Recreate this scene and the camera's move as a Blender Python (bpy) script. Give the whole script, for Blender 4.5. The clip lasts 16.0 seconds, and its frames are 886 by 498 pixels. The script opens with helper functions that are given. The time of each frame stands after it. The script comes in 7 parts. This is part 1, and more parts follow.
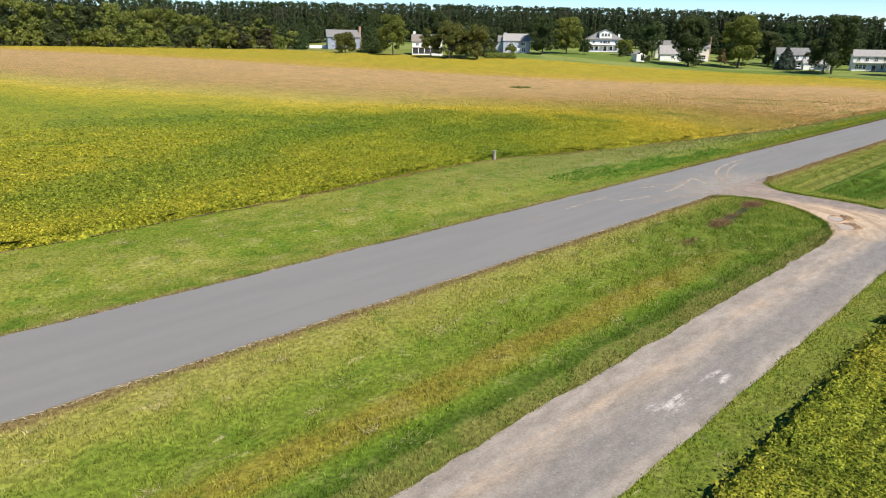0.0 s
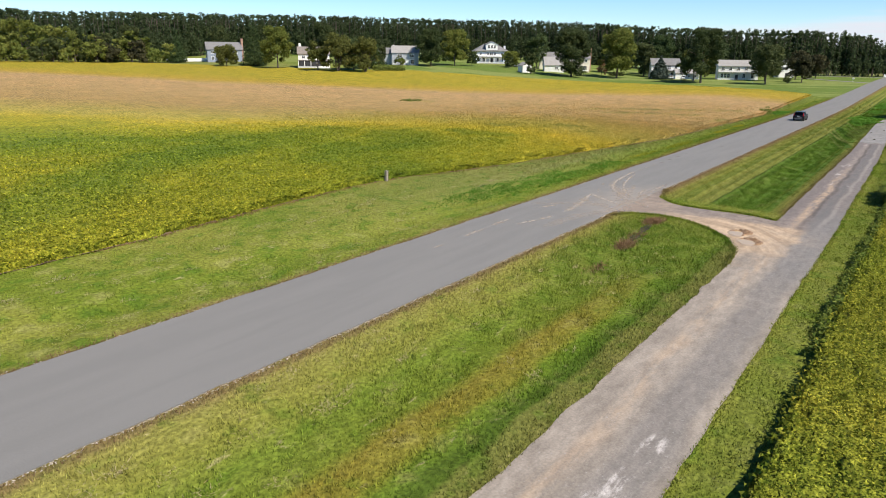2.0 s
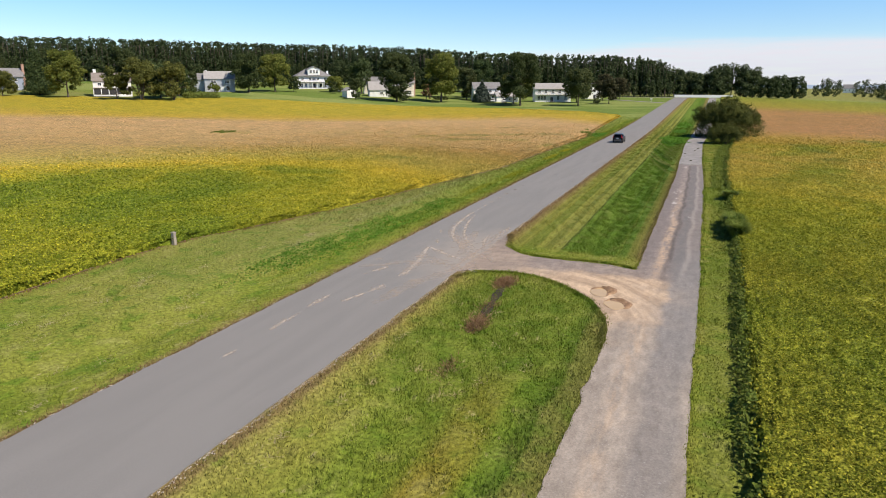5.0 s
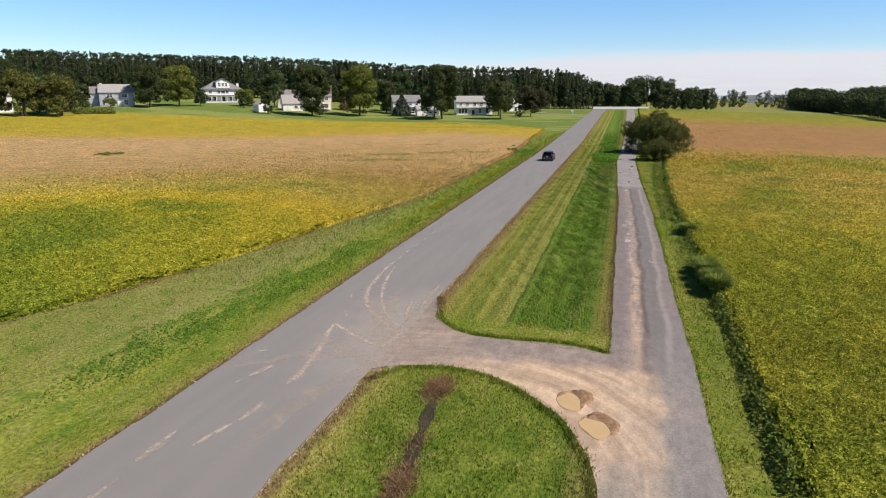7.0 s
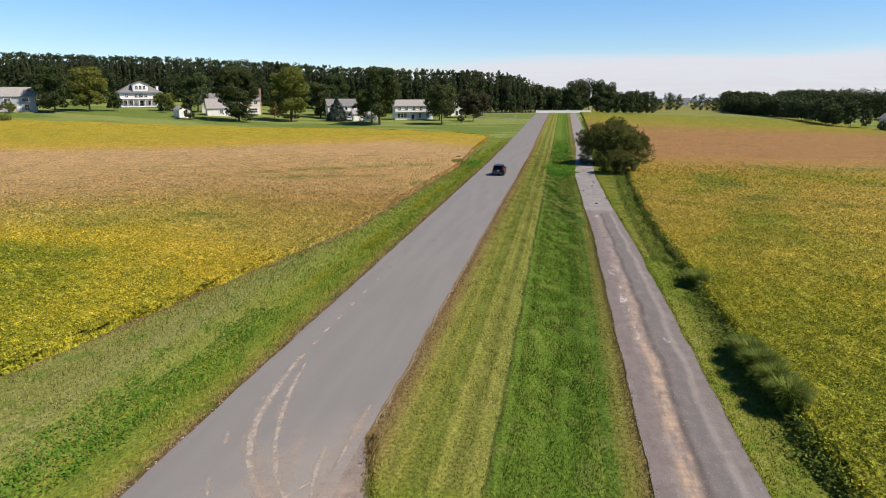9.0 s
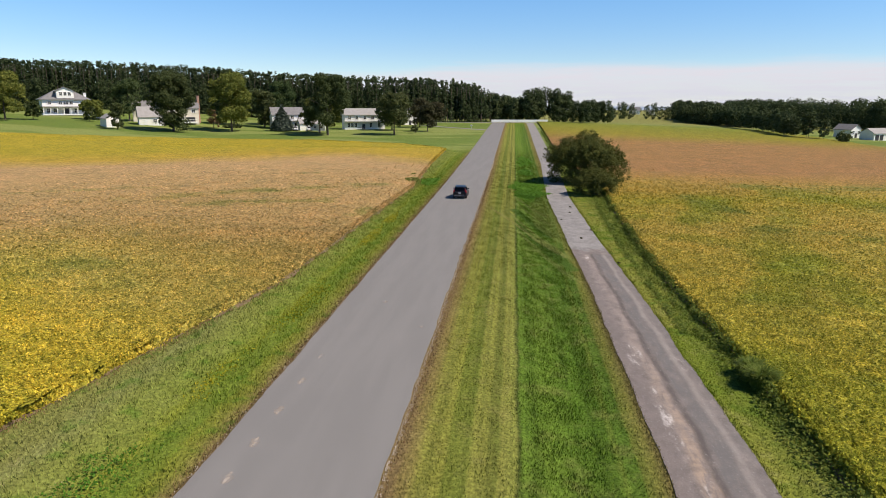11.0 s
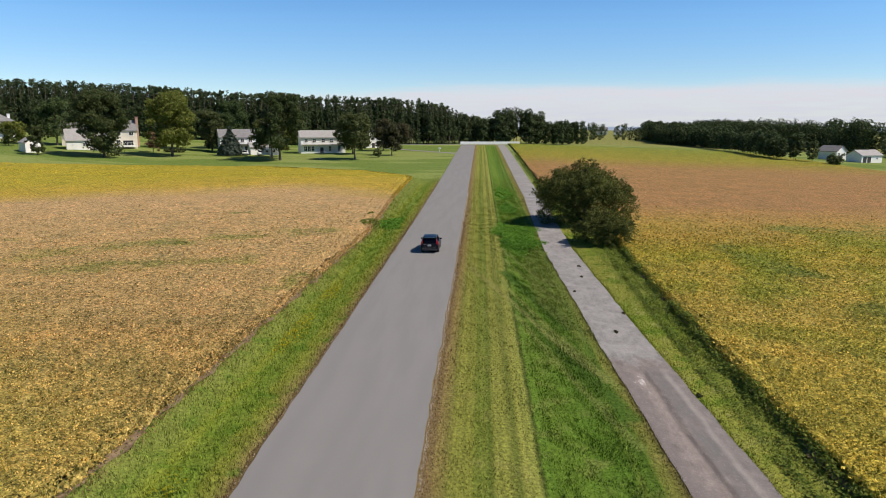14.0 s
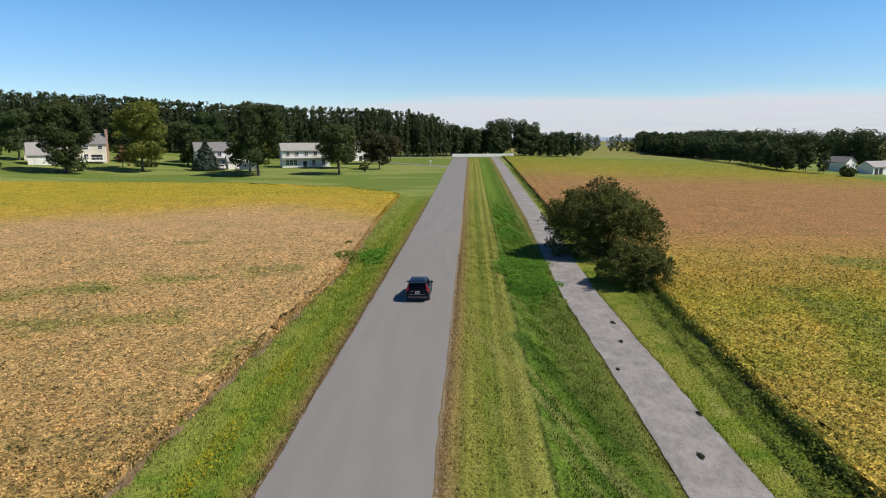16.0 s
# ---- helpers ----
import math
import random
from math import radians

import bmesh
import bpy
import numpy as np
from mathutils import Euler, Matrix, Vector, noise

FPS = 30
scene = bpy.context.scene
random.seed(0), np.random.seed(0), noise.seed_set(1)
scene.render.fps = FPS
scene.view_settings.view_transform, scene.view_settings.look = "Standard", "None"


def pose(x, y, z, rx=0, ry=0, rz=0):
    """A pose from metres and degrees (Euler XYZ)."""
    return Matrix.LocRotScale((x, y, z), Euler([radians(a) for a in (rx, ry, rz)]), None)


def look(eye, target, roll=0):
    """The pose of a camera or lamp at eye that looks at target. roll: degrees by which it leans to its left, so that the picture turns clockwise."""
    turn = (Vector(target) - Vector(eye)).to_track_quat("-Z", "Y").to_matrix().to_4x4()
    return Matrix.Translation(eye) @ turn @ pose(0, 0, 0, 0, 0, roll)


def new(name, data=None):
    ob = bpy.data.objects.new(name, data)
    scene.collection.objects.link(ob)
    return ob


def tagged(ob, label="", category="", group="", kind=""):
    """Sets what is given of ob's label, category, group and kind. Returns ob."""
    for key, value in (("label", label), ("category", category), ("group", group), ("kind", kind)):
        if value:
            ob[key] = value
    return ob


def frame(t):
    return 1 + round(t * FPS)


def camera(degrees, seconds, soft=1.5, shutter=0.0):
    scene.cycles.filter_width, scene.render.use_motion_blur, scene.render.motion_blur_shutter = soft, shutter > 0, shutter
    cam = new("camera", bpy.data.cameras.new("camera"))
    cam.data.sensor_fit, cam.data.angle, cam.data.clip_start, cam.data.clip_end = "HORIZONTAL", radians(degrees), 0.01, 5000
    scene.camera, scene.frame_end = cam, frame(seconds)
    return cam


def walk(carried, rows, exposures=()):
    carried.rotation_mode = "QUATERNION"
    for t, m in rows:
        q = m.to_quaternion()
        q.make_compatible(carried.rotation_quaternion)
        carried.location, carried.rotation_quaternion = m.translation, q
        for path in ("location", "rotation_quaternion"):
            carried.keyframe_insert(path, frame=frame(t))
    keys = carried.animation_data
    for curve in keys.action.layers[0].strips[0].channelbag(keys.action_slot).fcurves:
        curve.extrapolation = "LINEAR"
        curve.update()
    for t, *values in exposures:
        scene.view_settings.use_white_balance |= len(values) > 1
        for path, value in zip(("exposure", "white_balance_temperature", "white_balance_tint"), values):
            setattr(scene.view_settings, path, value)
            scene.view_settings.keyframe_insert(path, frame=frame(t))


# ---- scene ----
from math import sin, cos, pi, sqrt, atan2

# ------------------------------------------------------------------ camera
cam = camera(68.0, 16.0, 0.9)
ROWS = [
    (0, -1.247, -25.034, 11.155, -44.376, -17.415, 0.900),
    (0.5, -0.593, -24.497, 11.133, -46.242, -17.010, 0.902),
    (1, 0.348, -23.764, 11.135, -48.357, -16.626, 0.804),
    (1.5, 1.489, -22.845, 11.244, -50.827, -16.207, 0.700),
    (2, 2.376, -22.181, 11.309, -53.544, -16.354, 0.636),
    (2.5, 3.376, -21.520, 11.339, -56.167, -16.268, 0.612),
    (3, 4.779, -20.768, 11.408, -58.646, -15.772, 0.457),
    (3.5, 6.242, -19.967, 11.479, -61.173, -15.454, 0.329),
    (4, 7.948, -19.258, 11.540, -63.590, -15.040, 0.246),
    (6.5, 20.010, -15.033, 12.249, -73.310, -13.553, 0.007),
    (7, 23.383, -14.084, 12.396, -74.719, -13.362, -0.039),
    (7.5, 26.874, -13.104, 12.546, -76.152, -13.283, -0.034),
    (8, 30.653, -12.173, 12.670, -77.491, -13.240, -0.015),
    (8.5, 34.529, -11.320, 12.805, -78.731, -13.200, -0.048),
    (9, 38.521, -10.495, 12.971, -79.911, -13.168, -0.040),
    (9.5, 42.405, -9.689, 13.140, -81.111, -13.091, 0.029),
    (12, 61.306, -7.067, 13.523, -85.280, -12.025, 0.216),
    (12.5, 65.411, -6.691, 13.606, -85.754, -11.759, 0.172),
    (13, 69.440, -6.326, 13.698, -86.173, -11.423, 0.191),
    (13.5, 73.469, -6.053, 13.703, -86.504, -11.087, 0.179),
    (14, 77.346, -5.763, 13.752, -86.843, -10.806, 0.138),
    (14.5, 81.276, -5.501, 13.814, -87.112, -10.543, 0.157),
    (15, 85.324, -5.310, 13.763, -87.252, -10.256, 0.060),
    (15.5, 89.048, -5.082, 13.866, -87.407, -10.024, 0.004),
    (16, 92.988, -4.908, 13.914, -87.589, -9.855, -0.077),]
walk(cam, [(t, pose(x, y, z, 90 + pitch, 0, yaw) @ pose(0, 0, 0, 0, 0, roll)) for t, x, y, z, yaw, pitch, roll in ROWS],
     [(0.0, 0.40, 6580, 10), (2.0, 0.28, 6630, 11), (4.0, 0.24, 6760, 13), (7.0, 0.18, 6880, 16), (12.5, 0.09, 6850, 15), (16.0, 0.02, 6690, 12)])

# ------------------------------------------------------------------ light
SUN_FROM = Vector((-0.15, -0.84, 1.0)).normalized()
sun = new("sun", bpy.data.lights.new("sun", "SUN"))
sun.data.energy, sun.data.angle, sun.data.color = 5.0, radians(0.53), (1.0, 0.94, 0.83)
sun.matrix_world = look((0, 0, 200), Vector((0, 0, 200)) - SUN_FROM)

world = bpy.data.worlds.new("sky")
scene.world = world
world.use_nodes = True
wt = world.node_tree
wt.nodes.clear()


def nd(nt, kind):
    return nt.nodes.new(kind)


def put(nt, node, slot, value):
    """Sets or links an input."""
    if hasattr(value, "is_output"):
        nt.links.new(value, node.inputs[slot])
    else:
        node.inputs[slot].default_value = value


def mth(nt, op, a, b=0.0, c=None):
    n = nd(nt, "ShaderNodeMath")
    n.operation = op
    put(nt, n, 0, a)
    put(nt, n, 1, b)
    if c is not None:
        put(nt, n, 2, c)
    return n.outputs[0]


def step(nt, v, a, b):
    """0 at a, 1 at b, smooth."""
    n = nd(nt, "ShaderNodeMapRange")
    n.interpolation_type = "SMOOTHSTEP"
    put(nt, n, "Value", v)
    put(nt, n, "From Min", a)
    put(nt, n, "From Max", b)
    return n.outputs[0]


def mixc(nt, f, a, b, mode="MIX"):
    n = nd(nt, "ShaderNodeMix")
    n.data_type, n.blend_type = "RGBA", mode
    for slot, v in (("Factor", f), ("A", a), ("B", b)):
        sock = [s for s in n.inputs if s.name == slot and (s.type == "RGBA" if slot != "Factor" else s.type == "VALUE")][0]
        if hasattr(v, "is_output"):
            nt.links.new(v, sock)
        else:
            sock.default_value = v if slot == "Factor" else (*v[:3], 1)
    return [s for s in n.outputs if s.type == "RGBA"][0]


def noi(nt, vec, scale, detail=4.0, rough=0.55, out="Fac", dist=0.0):
    n = nd(nt, "ShaderNodeTexNoise")
    put(nt, n, "Scale", scale)
    put(nt, n, "Detail", detail)
    put(nt, n, "Roughness", rough)
    put(nt, n, "Distortion", dist)
    if vec is not None:
        put(nt, n, "Vector", vec)
    return n.outputs[out]


def ramp(nt, f, stops):
    n = nd(nt, "ShaderNodeValToRGB")
    el = n.color_ramp.elements
    while len(el) < len(stops):
        el.new(0.5)
    for e, (p, c) in zip(el, stops):
        e.position = p
        e.color = (*c[:3], 1) if isinstance(c, tuple) else (c, c, c, 1)
    put(nt, n, "Fac", f)
    return n.outputs[0]


def scaled(nt, vec, s):
    n = nd(nt, "ShaderNodeMapping")
    put(nt, n, "Vector", vec)
    n.inputs["Scale"].default_value = s
    return n.outputs[0]


def sep(nt, vec):
    n = nd(nt, "ShaderNodeSeparateXYZ")
    put(nt, n, 0, vec)
    return n.outputs


# Clear blue sky with a low pale bank of cloud above the horizon.
sky = nd(wt, "ShaderNodeTexSky")
sky.sky_type, sky.sun_disc = "NISHITA", False
sky.sun_elevation, sky.sun_rotation = math.asin(SUN_FROM.z), atan2(SUN_FROM.x, SUN_FROM.y)
sky.air_density, sky.dust_density, sky.ozone_density, sky.altitude = 1.0, 0.05, 4.0, 1500
tc = nd(wt, "ShaderNodeTexCoord").outputs["Generated"]
el = sep(wt, tc)[2]
n1 = noi(wt, scaled(wt, tc, (5, 5, 60)), 1.0, 5.0, 0.6)
n2 = noi(wt, scaled(wt, tc, (1.6, 1.6, 9)), 1.0, 3.0)
n3 = noi(wt, scaled(wt, tc, (14, 14, 150)), 1.0, 4.0)
gone = mth(wt, "MULTIPLY", mth(wt, "MAXIMUM", mth(wt, "SUBTRACT", sep(wt, tc)[1], 0.08), 0.0), 0.12)
lift = mth(wt, "ADD", mth(wt, "MULTIPLY", mth(wt, "SUBTRACT", n1, 0.5), 0.026), mth(wt, "MULTIPLY", mth(wt, "SUBTRACT", n2, 0.5), 0.022))
e2 = mth(wt, "ADD", mth(wt, "ADD", el, lift), gone)
bank = mth(wt, "MULTIPLY", step(wt, e2, 0.066, 0.044), mth(wt, "ADD", 0.72, mth(wt, "MULTIPLY", step(wt, n3, 0.3, 0.7), 0.25)))
bankcol = mixc(wt, step(wt, el, 0.0, 0.05), (5.3, 5.75, 6.6), (6.0, 6.15, 6.8))
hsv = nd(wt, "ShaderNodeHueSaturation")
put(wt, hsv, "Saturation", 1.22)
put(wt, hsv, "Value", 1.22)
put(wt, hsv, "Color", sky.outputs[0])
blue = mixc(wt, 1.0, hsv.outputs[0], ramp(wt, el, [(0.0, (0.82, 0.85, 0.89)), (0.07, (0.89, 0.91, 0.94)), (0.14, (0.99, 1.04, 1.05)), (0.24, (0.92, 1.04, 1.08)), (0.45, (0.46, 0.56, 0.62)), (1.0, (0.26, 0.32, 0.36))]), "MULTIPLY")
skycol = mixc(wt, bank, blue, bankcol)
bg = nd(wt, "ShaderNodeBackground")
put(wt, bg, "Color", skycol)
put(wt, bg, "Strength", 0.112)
wt.links.new(bg.outputs[0], nd(wt, "ShaderNodeOutputWorld").inputs[0])


# ------------------------------------------------------------------ materials
def mat(name, color=(0.5, 0.5, 0.5), rough=0.7, metal=0.0, spec=0.5):
    m = bpy.data.materials.new(name)
    m.use_nodes = True
    b = m.node_tree.nodes["Principled BSDF"]
    b.inputs["Base Color"].default_value = (*color, 1)
    b.inputs["Roughness"].default_value = rough
    b.inputs["Metallic"].default_value = metal
    b.inputs["Specular IOR Level"].default_value = spec
    return m, m.node_tree, b


def bump(nt, b, height, strength=0.4, dist=0.02):
    n = nd(nt, "ShaderNodeBump")
    put(nt, n, "Height", height)
    n.inputs["Strength"].default_value, n.inputs["Distance"].default_value = strength, dist
    nt.links.new(n.outputs[0], b.inputs["Normal"])


def grained(name, c1, c2, scale=2.0, rough=0.7, metal=0.0, fine=25.0, bmp=0.15):
    """Two colours blended by coarse and fine noise, with a little relief."""
    m, nt, b = mat(name, c1, rough, metal)
    p = nd(nt, "ShaderNodeTexCoord").outputs["Object"]
    f = mth(nt, "ADD", mth(nt, "MULTIPLY", noi(nt, p, scale), 0.6), mth(nt, "MULTIPLY", noi(nt, p, fine), 0.4))
    put(nt, b, "Base Color", mixc(nt, step(nt, f, 0.35, 0.65), c1, c2))
    bump(nt, b, noi(nt, p, fine), bmp)
    return m


def place(nt):
    return nd(nt, "ShaderNodeNewGeometry").outputs["Position"]


def band(nt, v, a, b, soft):
    """1 between a and b."""
    return mth(nt, "MULTIPLY", step(nt, v, a - soft, a + soft), step(nt, v, b + soft, b - soft))


def line_to(nt, x, y, x0, y0, x1, y1, wide):
    """1 on the line from (x0, y0) to (x1, y1), 0 at wide metres from it."""
    L = math.hypot(x1 - x0, y1 - y0)
    ux, uy = (x1 - x0) / L, (y1 - y0) / L
    dx, dy = mth(nt, "SUBTRACT", x, x0), mth(nt, "SUBTRACT", y, y0)
    along = mth(nt, "ADD", mth(nt, "MULTIPLY", dx, ux), mth(nt, "MULTIPLY", dy, uy))
    off = mth(nt, "SUBTRACT", mth(nt, "MULTIPLY", dx, uy), mth(nt, "MULTIPLY", dy, ux))
    past = mth(nt, "SUBTRACT", along, mth(nt, "MINIMUM", mth(nt, "MAXIMUM", along, 0.0), L))
    d = mth(nt, "SQRT", mth(nt, "ADD", mth(nt, "MULTIPLY", off, off), mth(nt, "MULTIPLY", past, past)))
    return step(nt, d, wide, wide * 0.3)


def grass_colour(nt):
    """Verge, mown median, rank swale and lawn, by where they lie beside the roads."""
    p = place(nt)
    x, y, _ = sep(nt, p)
    w1 = mth(nt, "SUBTRACT", noi(nt, p, 0.25, 3.0), 0.5)
    w2 = mth(nt, "SUBTRACT", noi(nt, p, 1.6, 2.0), 0.5)
    wob = mth(nt, "MULTIPLY", w1, 1.6)
    yw = mth(nt, "ADD", y, mth(nt, "MULTIPLY", wob, 0.6))
    yl = mth(nt, "ADD", mth(nt, "ADD", y, mth(nt, "MULTIPLY", w1, 0.28)), mth(nt, "MULTIPLY", w2, 0.22))
    big, mid, fine = noi(nt, p, 0.09, 3.0), noi(nt, p, 0.7, 4.0), noi(nt, p, 6.0, 3.0)
    c = mixc(nt, step(nt, big, 0.38, 0.62), (0.15, 0.195, 0.024), (0.215, 0.225, 0.042))
    c = mixc(nt, mth(nt, "MULTIPLY", step(nt, mid, 0.52, 0.70), 0.6), c, (0.28, 0.275, 0.09))
    c = mixc(nt, mth(nt, "MULTIPLY", step(nt, mid, 0.49, 0.34), 0.7), c, (0.085, 0.155, 0.016))
    near = step(nt, x, 240, 215)
    # strip between road and track: yellow-green, lush, rusty, dark wheel line, dull rim
    isl = mth(nt, "MULTIPLY", step(nt, x, 52, 47), band(nt, y, -14.5, -3.4, 0.2))
    ic = ramp(nt, mth(nt, "DIVIDE", mth(nt, "ADD", yw, 15.0), 12.0),
              [(0.08, (0.145, 0.145, 0.038)), (0.160, (0.155, 0.165, 0.042)), (0.180, (0.048, 0.095, 0.011)), (0.215, (0.055, 0.105, 0.012)), (0.235, (0.10, 0.17, 0.018)), (0.27, (0.13, 0.195, 0.02)),
               (0.31, (0.215, 0.20, 0.03)), (0.40, (0.23, 0.19, 0.032)), (0.46, (0.15, 0.195, 0.024)), (0.62, (0.145, 0.20, 0.026)), (0.74, (0.225, 0.23, 0.045)), (0.92, (0.28, 0.255, 0.07))])
    ic = mixc(nt, mth(nt, "MULTIPLY", step(nt, mid, 0.54, 0.74), 0.4), ic, (0.29, 0.26, 0.09))
    ic = mixc(nt, mth(nt, "MULTIPLY", step(nt, mid, 0.46, 0.30), 0.5), ic, (0.085, 0.15, 0.014))
    ic = mixc(nt, mth(nt, "MULTIPLY", band(nt, mth(nt, "ADD", x, mth(nt, "MULTIPLY", w1, 8.0)), 33, 60, 6.0), band(nt, yw, -12.6, -5.0, 0.8)), ic, mixc(nt, step(nt, mid, 0.35, 0.65), (0.09, 0.145, 0.017), (0.15, 0.19, 0.03)))
    c = mixc(nt, mth(nt, "MULTIPLY", isl, 0.85), c, ic)
    straw = mth(nt, "MULTIPLY", step(nt, noi(nt, scaled(nt, p, (1.0, 2.2, 1)), 0.9, 5.0, 0.65), 0.61, 0.71), 0.65)
    c = mixc(nt, straw, c, (0.38, 0.33, 0.17))
    # mown median: long passes of the mower, a dark rut, the rank swale, a dull rim along the track
    med = mth(nt, "MULTIPLY", band(nt, y, -14.5, -3.4, 0.2), mth(nt, "MULTIPLY", step(nt, mth(nt, "ADD", x, mth(nt, "MULTIPLY", w1, 4.0)), 56, 58.5), step(nt, x, 412, 405)))
    mc = ramp(nt, mth(nt, "DIVIDE", mth(nt, "ADD", yl, 14.5), 11.5),
              [(0.06, (0.16, 0.125, 0.05)), (0.085, (0.15, 0.14, 0.038)), (0.125, (0.135, 0.15, 0.032)), (0.14, (0.062, 0.115, 0.016)), (0.175, (0.07, 0.13, 0.018)), (0.19, (0.13, 0.185, 0.03)),
               (0.21, (0.075, 0.142, 0.018)), (0.30, (0.077, 0.147, 0.018)), (0.42, (0.092, 0.156, 0.021)), (0.515, (0.08, 0.143, 0.019)), (0.528, (0.045, 0.062, 0.015)), (0.542, (0.20, 0.215, 0.05)),
               (0.585, (0.225, 0.225, 0.055)), (0.60, (0.15, 0.165, 0.036)), (0.635, (0.14, 0.15, 0.034)), (0.65, (0.215, 0.22, 0.05)), (0.685, (0.205, 0.21, 0.048)), (0.70, (0.125, 0.15, 0.028)),
               (0.765, (0.14, 0.165, 0.03)), (0.78, (0.20, 0.205, 0.042)), (0.85, (0.185, 0.185, 0.042)), (0.88, (0.20, 0.16, 0.055)), (0.95, (0.19, 0.12, 0.05))])
    passes = step(nt, noi(nt, scaled(nt, p, (0.02, 2.6, 0.0)), 1.0, 3.0, 0.6), 0.36, 0.64)
    mc = mixc(nt, 1.0, mc, mixc(nt, passes, (0.85, 0.88, 0.83), (1.19, 1.19, 1.13)), "MULTIPLY")
    mc = mixc(nt, mth(nt, "MULTIPLY", step(nt, mid, 0.5, 0.75), 0.3), mc, (0.23, 0.20, 0.07))
    c = mixc(nt, mth(nt, "MULTIPLY", med, 0.9), c, mc)
    # slanting swaths cut across the swale
    for x0, y0, x1, y1, wide, tone in ((138, -8.3, 121.5, -12.2, 0.9, (0.05, 0.10, 0.014)), (128, -8.6, 107, -13.2, 0.7, (0.06, 0.115, 0.016)), (141, -4.6, 127.8, -8.4, 0.35, (0.21, 0.205, 0.06)),
                                       (127.8, -8.4, 111.5, -13.0, 0.42, (0.19, 0.21, 0.06)), (136, -7.4, 110.5, -13.3, 0.3, (0.16, 0.19, 0.045)), (150, -8.4, 133, -12.4, 0.4, (0.15, 0.185, 0.045)),
                                       (124, -8.6, 104, -12.9, 0.35, (0.14, 0.18, 0.04)), (145, -8.2, 128, -12.4, 0.35, (0.14, 0.18, 0.04))):
        c = mixc(nt, mth(nt, "MULTIPLY", line_to(nt, x, yl, x0, y0, x1, y1, wide), 0.85), c, tone)
    wedge = mth(nt, "MULTIPLY", step(nt, mth(nt, "SUBTRACT", yl, mth(nt, "MULTIPLY", mth(nt, "SUBTRACT", x, 114.0), 0.2)), -13.2, -13.6), band(nt, x, 116, 150, 3.0))
    c = mixc(nt, mth(nt, "MULTIPLY", mth(nt, "MULTIPLY", wedge, band(nt, y, -14.0, -10.5, 0.4)), 0.45), c, (0.15, 0.165, 0.04))
    # verge by the crop: dull rim, lush band, yellow herbs, pale dry grass under the crop
    left = mth(nt, "MULTIPLY", step(nt, y, 3.2, 3.6), mth(nt, "MULTIPLY", near, step(nt, x, 20, 70)))
    lc2 = ramp(nt, mth(nt, "DIVIDE", mth(nt, "SUBTRACT", mth(nt, "ADD", y, mth(nt, "MULTIPLY", w1, 1.0)), 3.0), 8.0),
               [(0.06, (0.17, 0.13, 0.05)), (0.10, (0.21, 0.20, 0.045)), (0.24, (0.20, 0.225, 0.032)), (0.30, (0.145, 0.21, 0.027)), (0.44, (0.15, 0.21, 0.028)), (0.50, (0.21, 0.245, 0.032)), (0.57, (0.18, 0.22, 0.04)), (0.68, (0.185, 0.22, 0.048)), (0.80, (0.185, 0.21, 0.052)), (0.92, (0.20, 0.215, 0.075)), (1.0, (0.20, 0.205, 0.065))])
    lc2 = mixc(nt, mth(nt, "MULTIPLY", step(nt, mid, 0.48, 0.32), 0.6), lc2, (0.075, 0.16, 0.015))
    c = mixc(nt, mth(nt, "MULTIPLY", left, 0.8), c, lc2)
    # dry brown fringe along the asphalt
    ay = mth(nt, "ABSOLUTE", y)
    fr = mth(nt, "MULTIPLY", step(nt, mth(nt, "ADD", ay, mth(nt, "MULTIPLY", wob, 0.8)), 4.5, 3.6), step(nt, mid, 0.28, 0.55))
    c = mixc(nt, mth(nt, "MULTIPLY", fr, 0.72), c, (0.245, 0.185, 0.08))
    c = mixc(nt, mth(nt, "MULTIPLY", band(nt, mth(nt, "ADD", y, mth(nt, "MULTIPLY", w2, 0.3)), 3.2, 3.72, 0.08), 0.75), c, (0.10, 0.066, 0.034))
    c = mixc(nt, mth(nt, "MULTIPLY", band(nt, mth(nt, "ADD", y, mth(nt, "MULTIPLY", w2, 0.5)), -4.0, -3.3, 0.12), 0.55), c, (0.16, 0.11, 0.055))
    c = mixc(nt, mth(nt, "MULTIPLY", band(nt, y, -21.5, -18.3, 0.3), 0.5), c, (0.10, 0.135, 0.022))
    # lawns far off
    lawn = mth(nt, "MULTIPLY", step(nt, x, 215, 250), mth(nt, "SUBTRACT", 1.0, band(nt, y, -14.2, -3.3, 0.2)))
    lc = mixc(nt, step(nt, noi(nt, scaled(nt, p, (1.6, 0.5, 1)), 0.035, 2.0), 0.44, 0.56), (0.125, 0.185, 0.042), (0.215, 0.255, 0.078))
    c = mixc(nt, mth(nt, "MULTIPLY", lawn, 0.85), c, lc)
    c = mixc(nt, mth(nt, "MULTIPLY", step(nt, x, 430, 520), 0.8), c, (0.22, 0.21, 0.065))
    return c, mid, fine


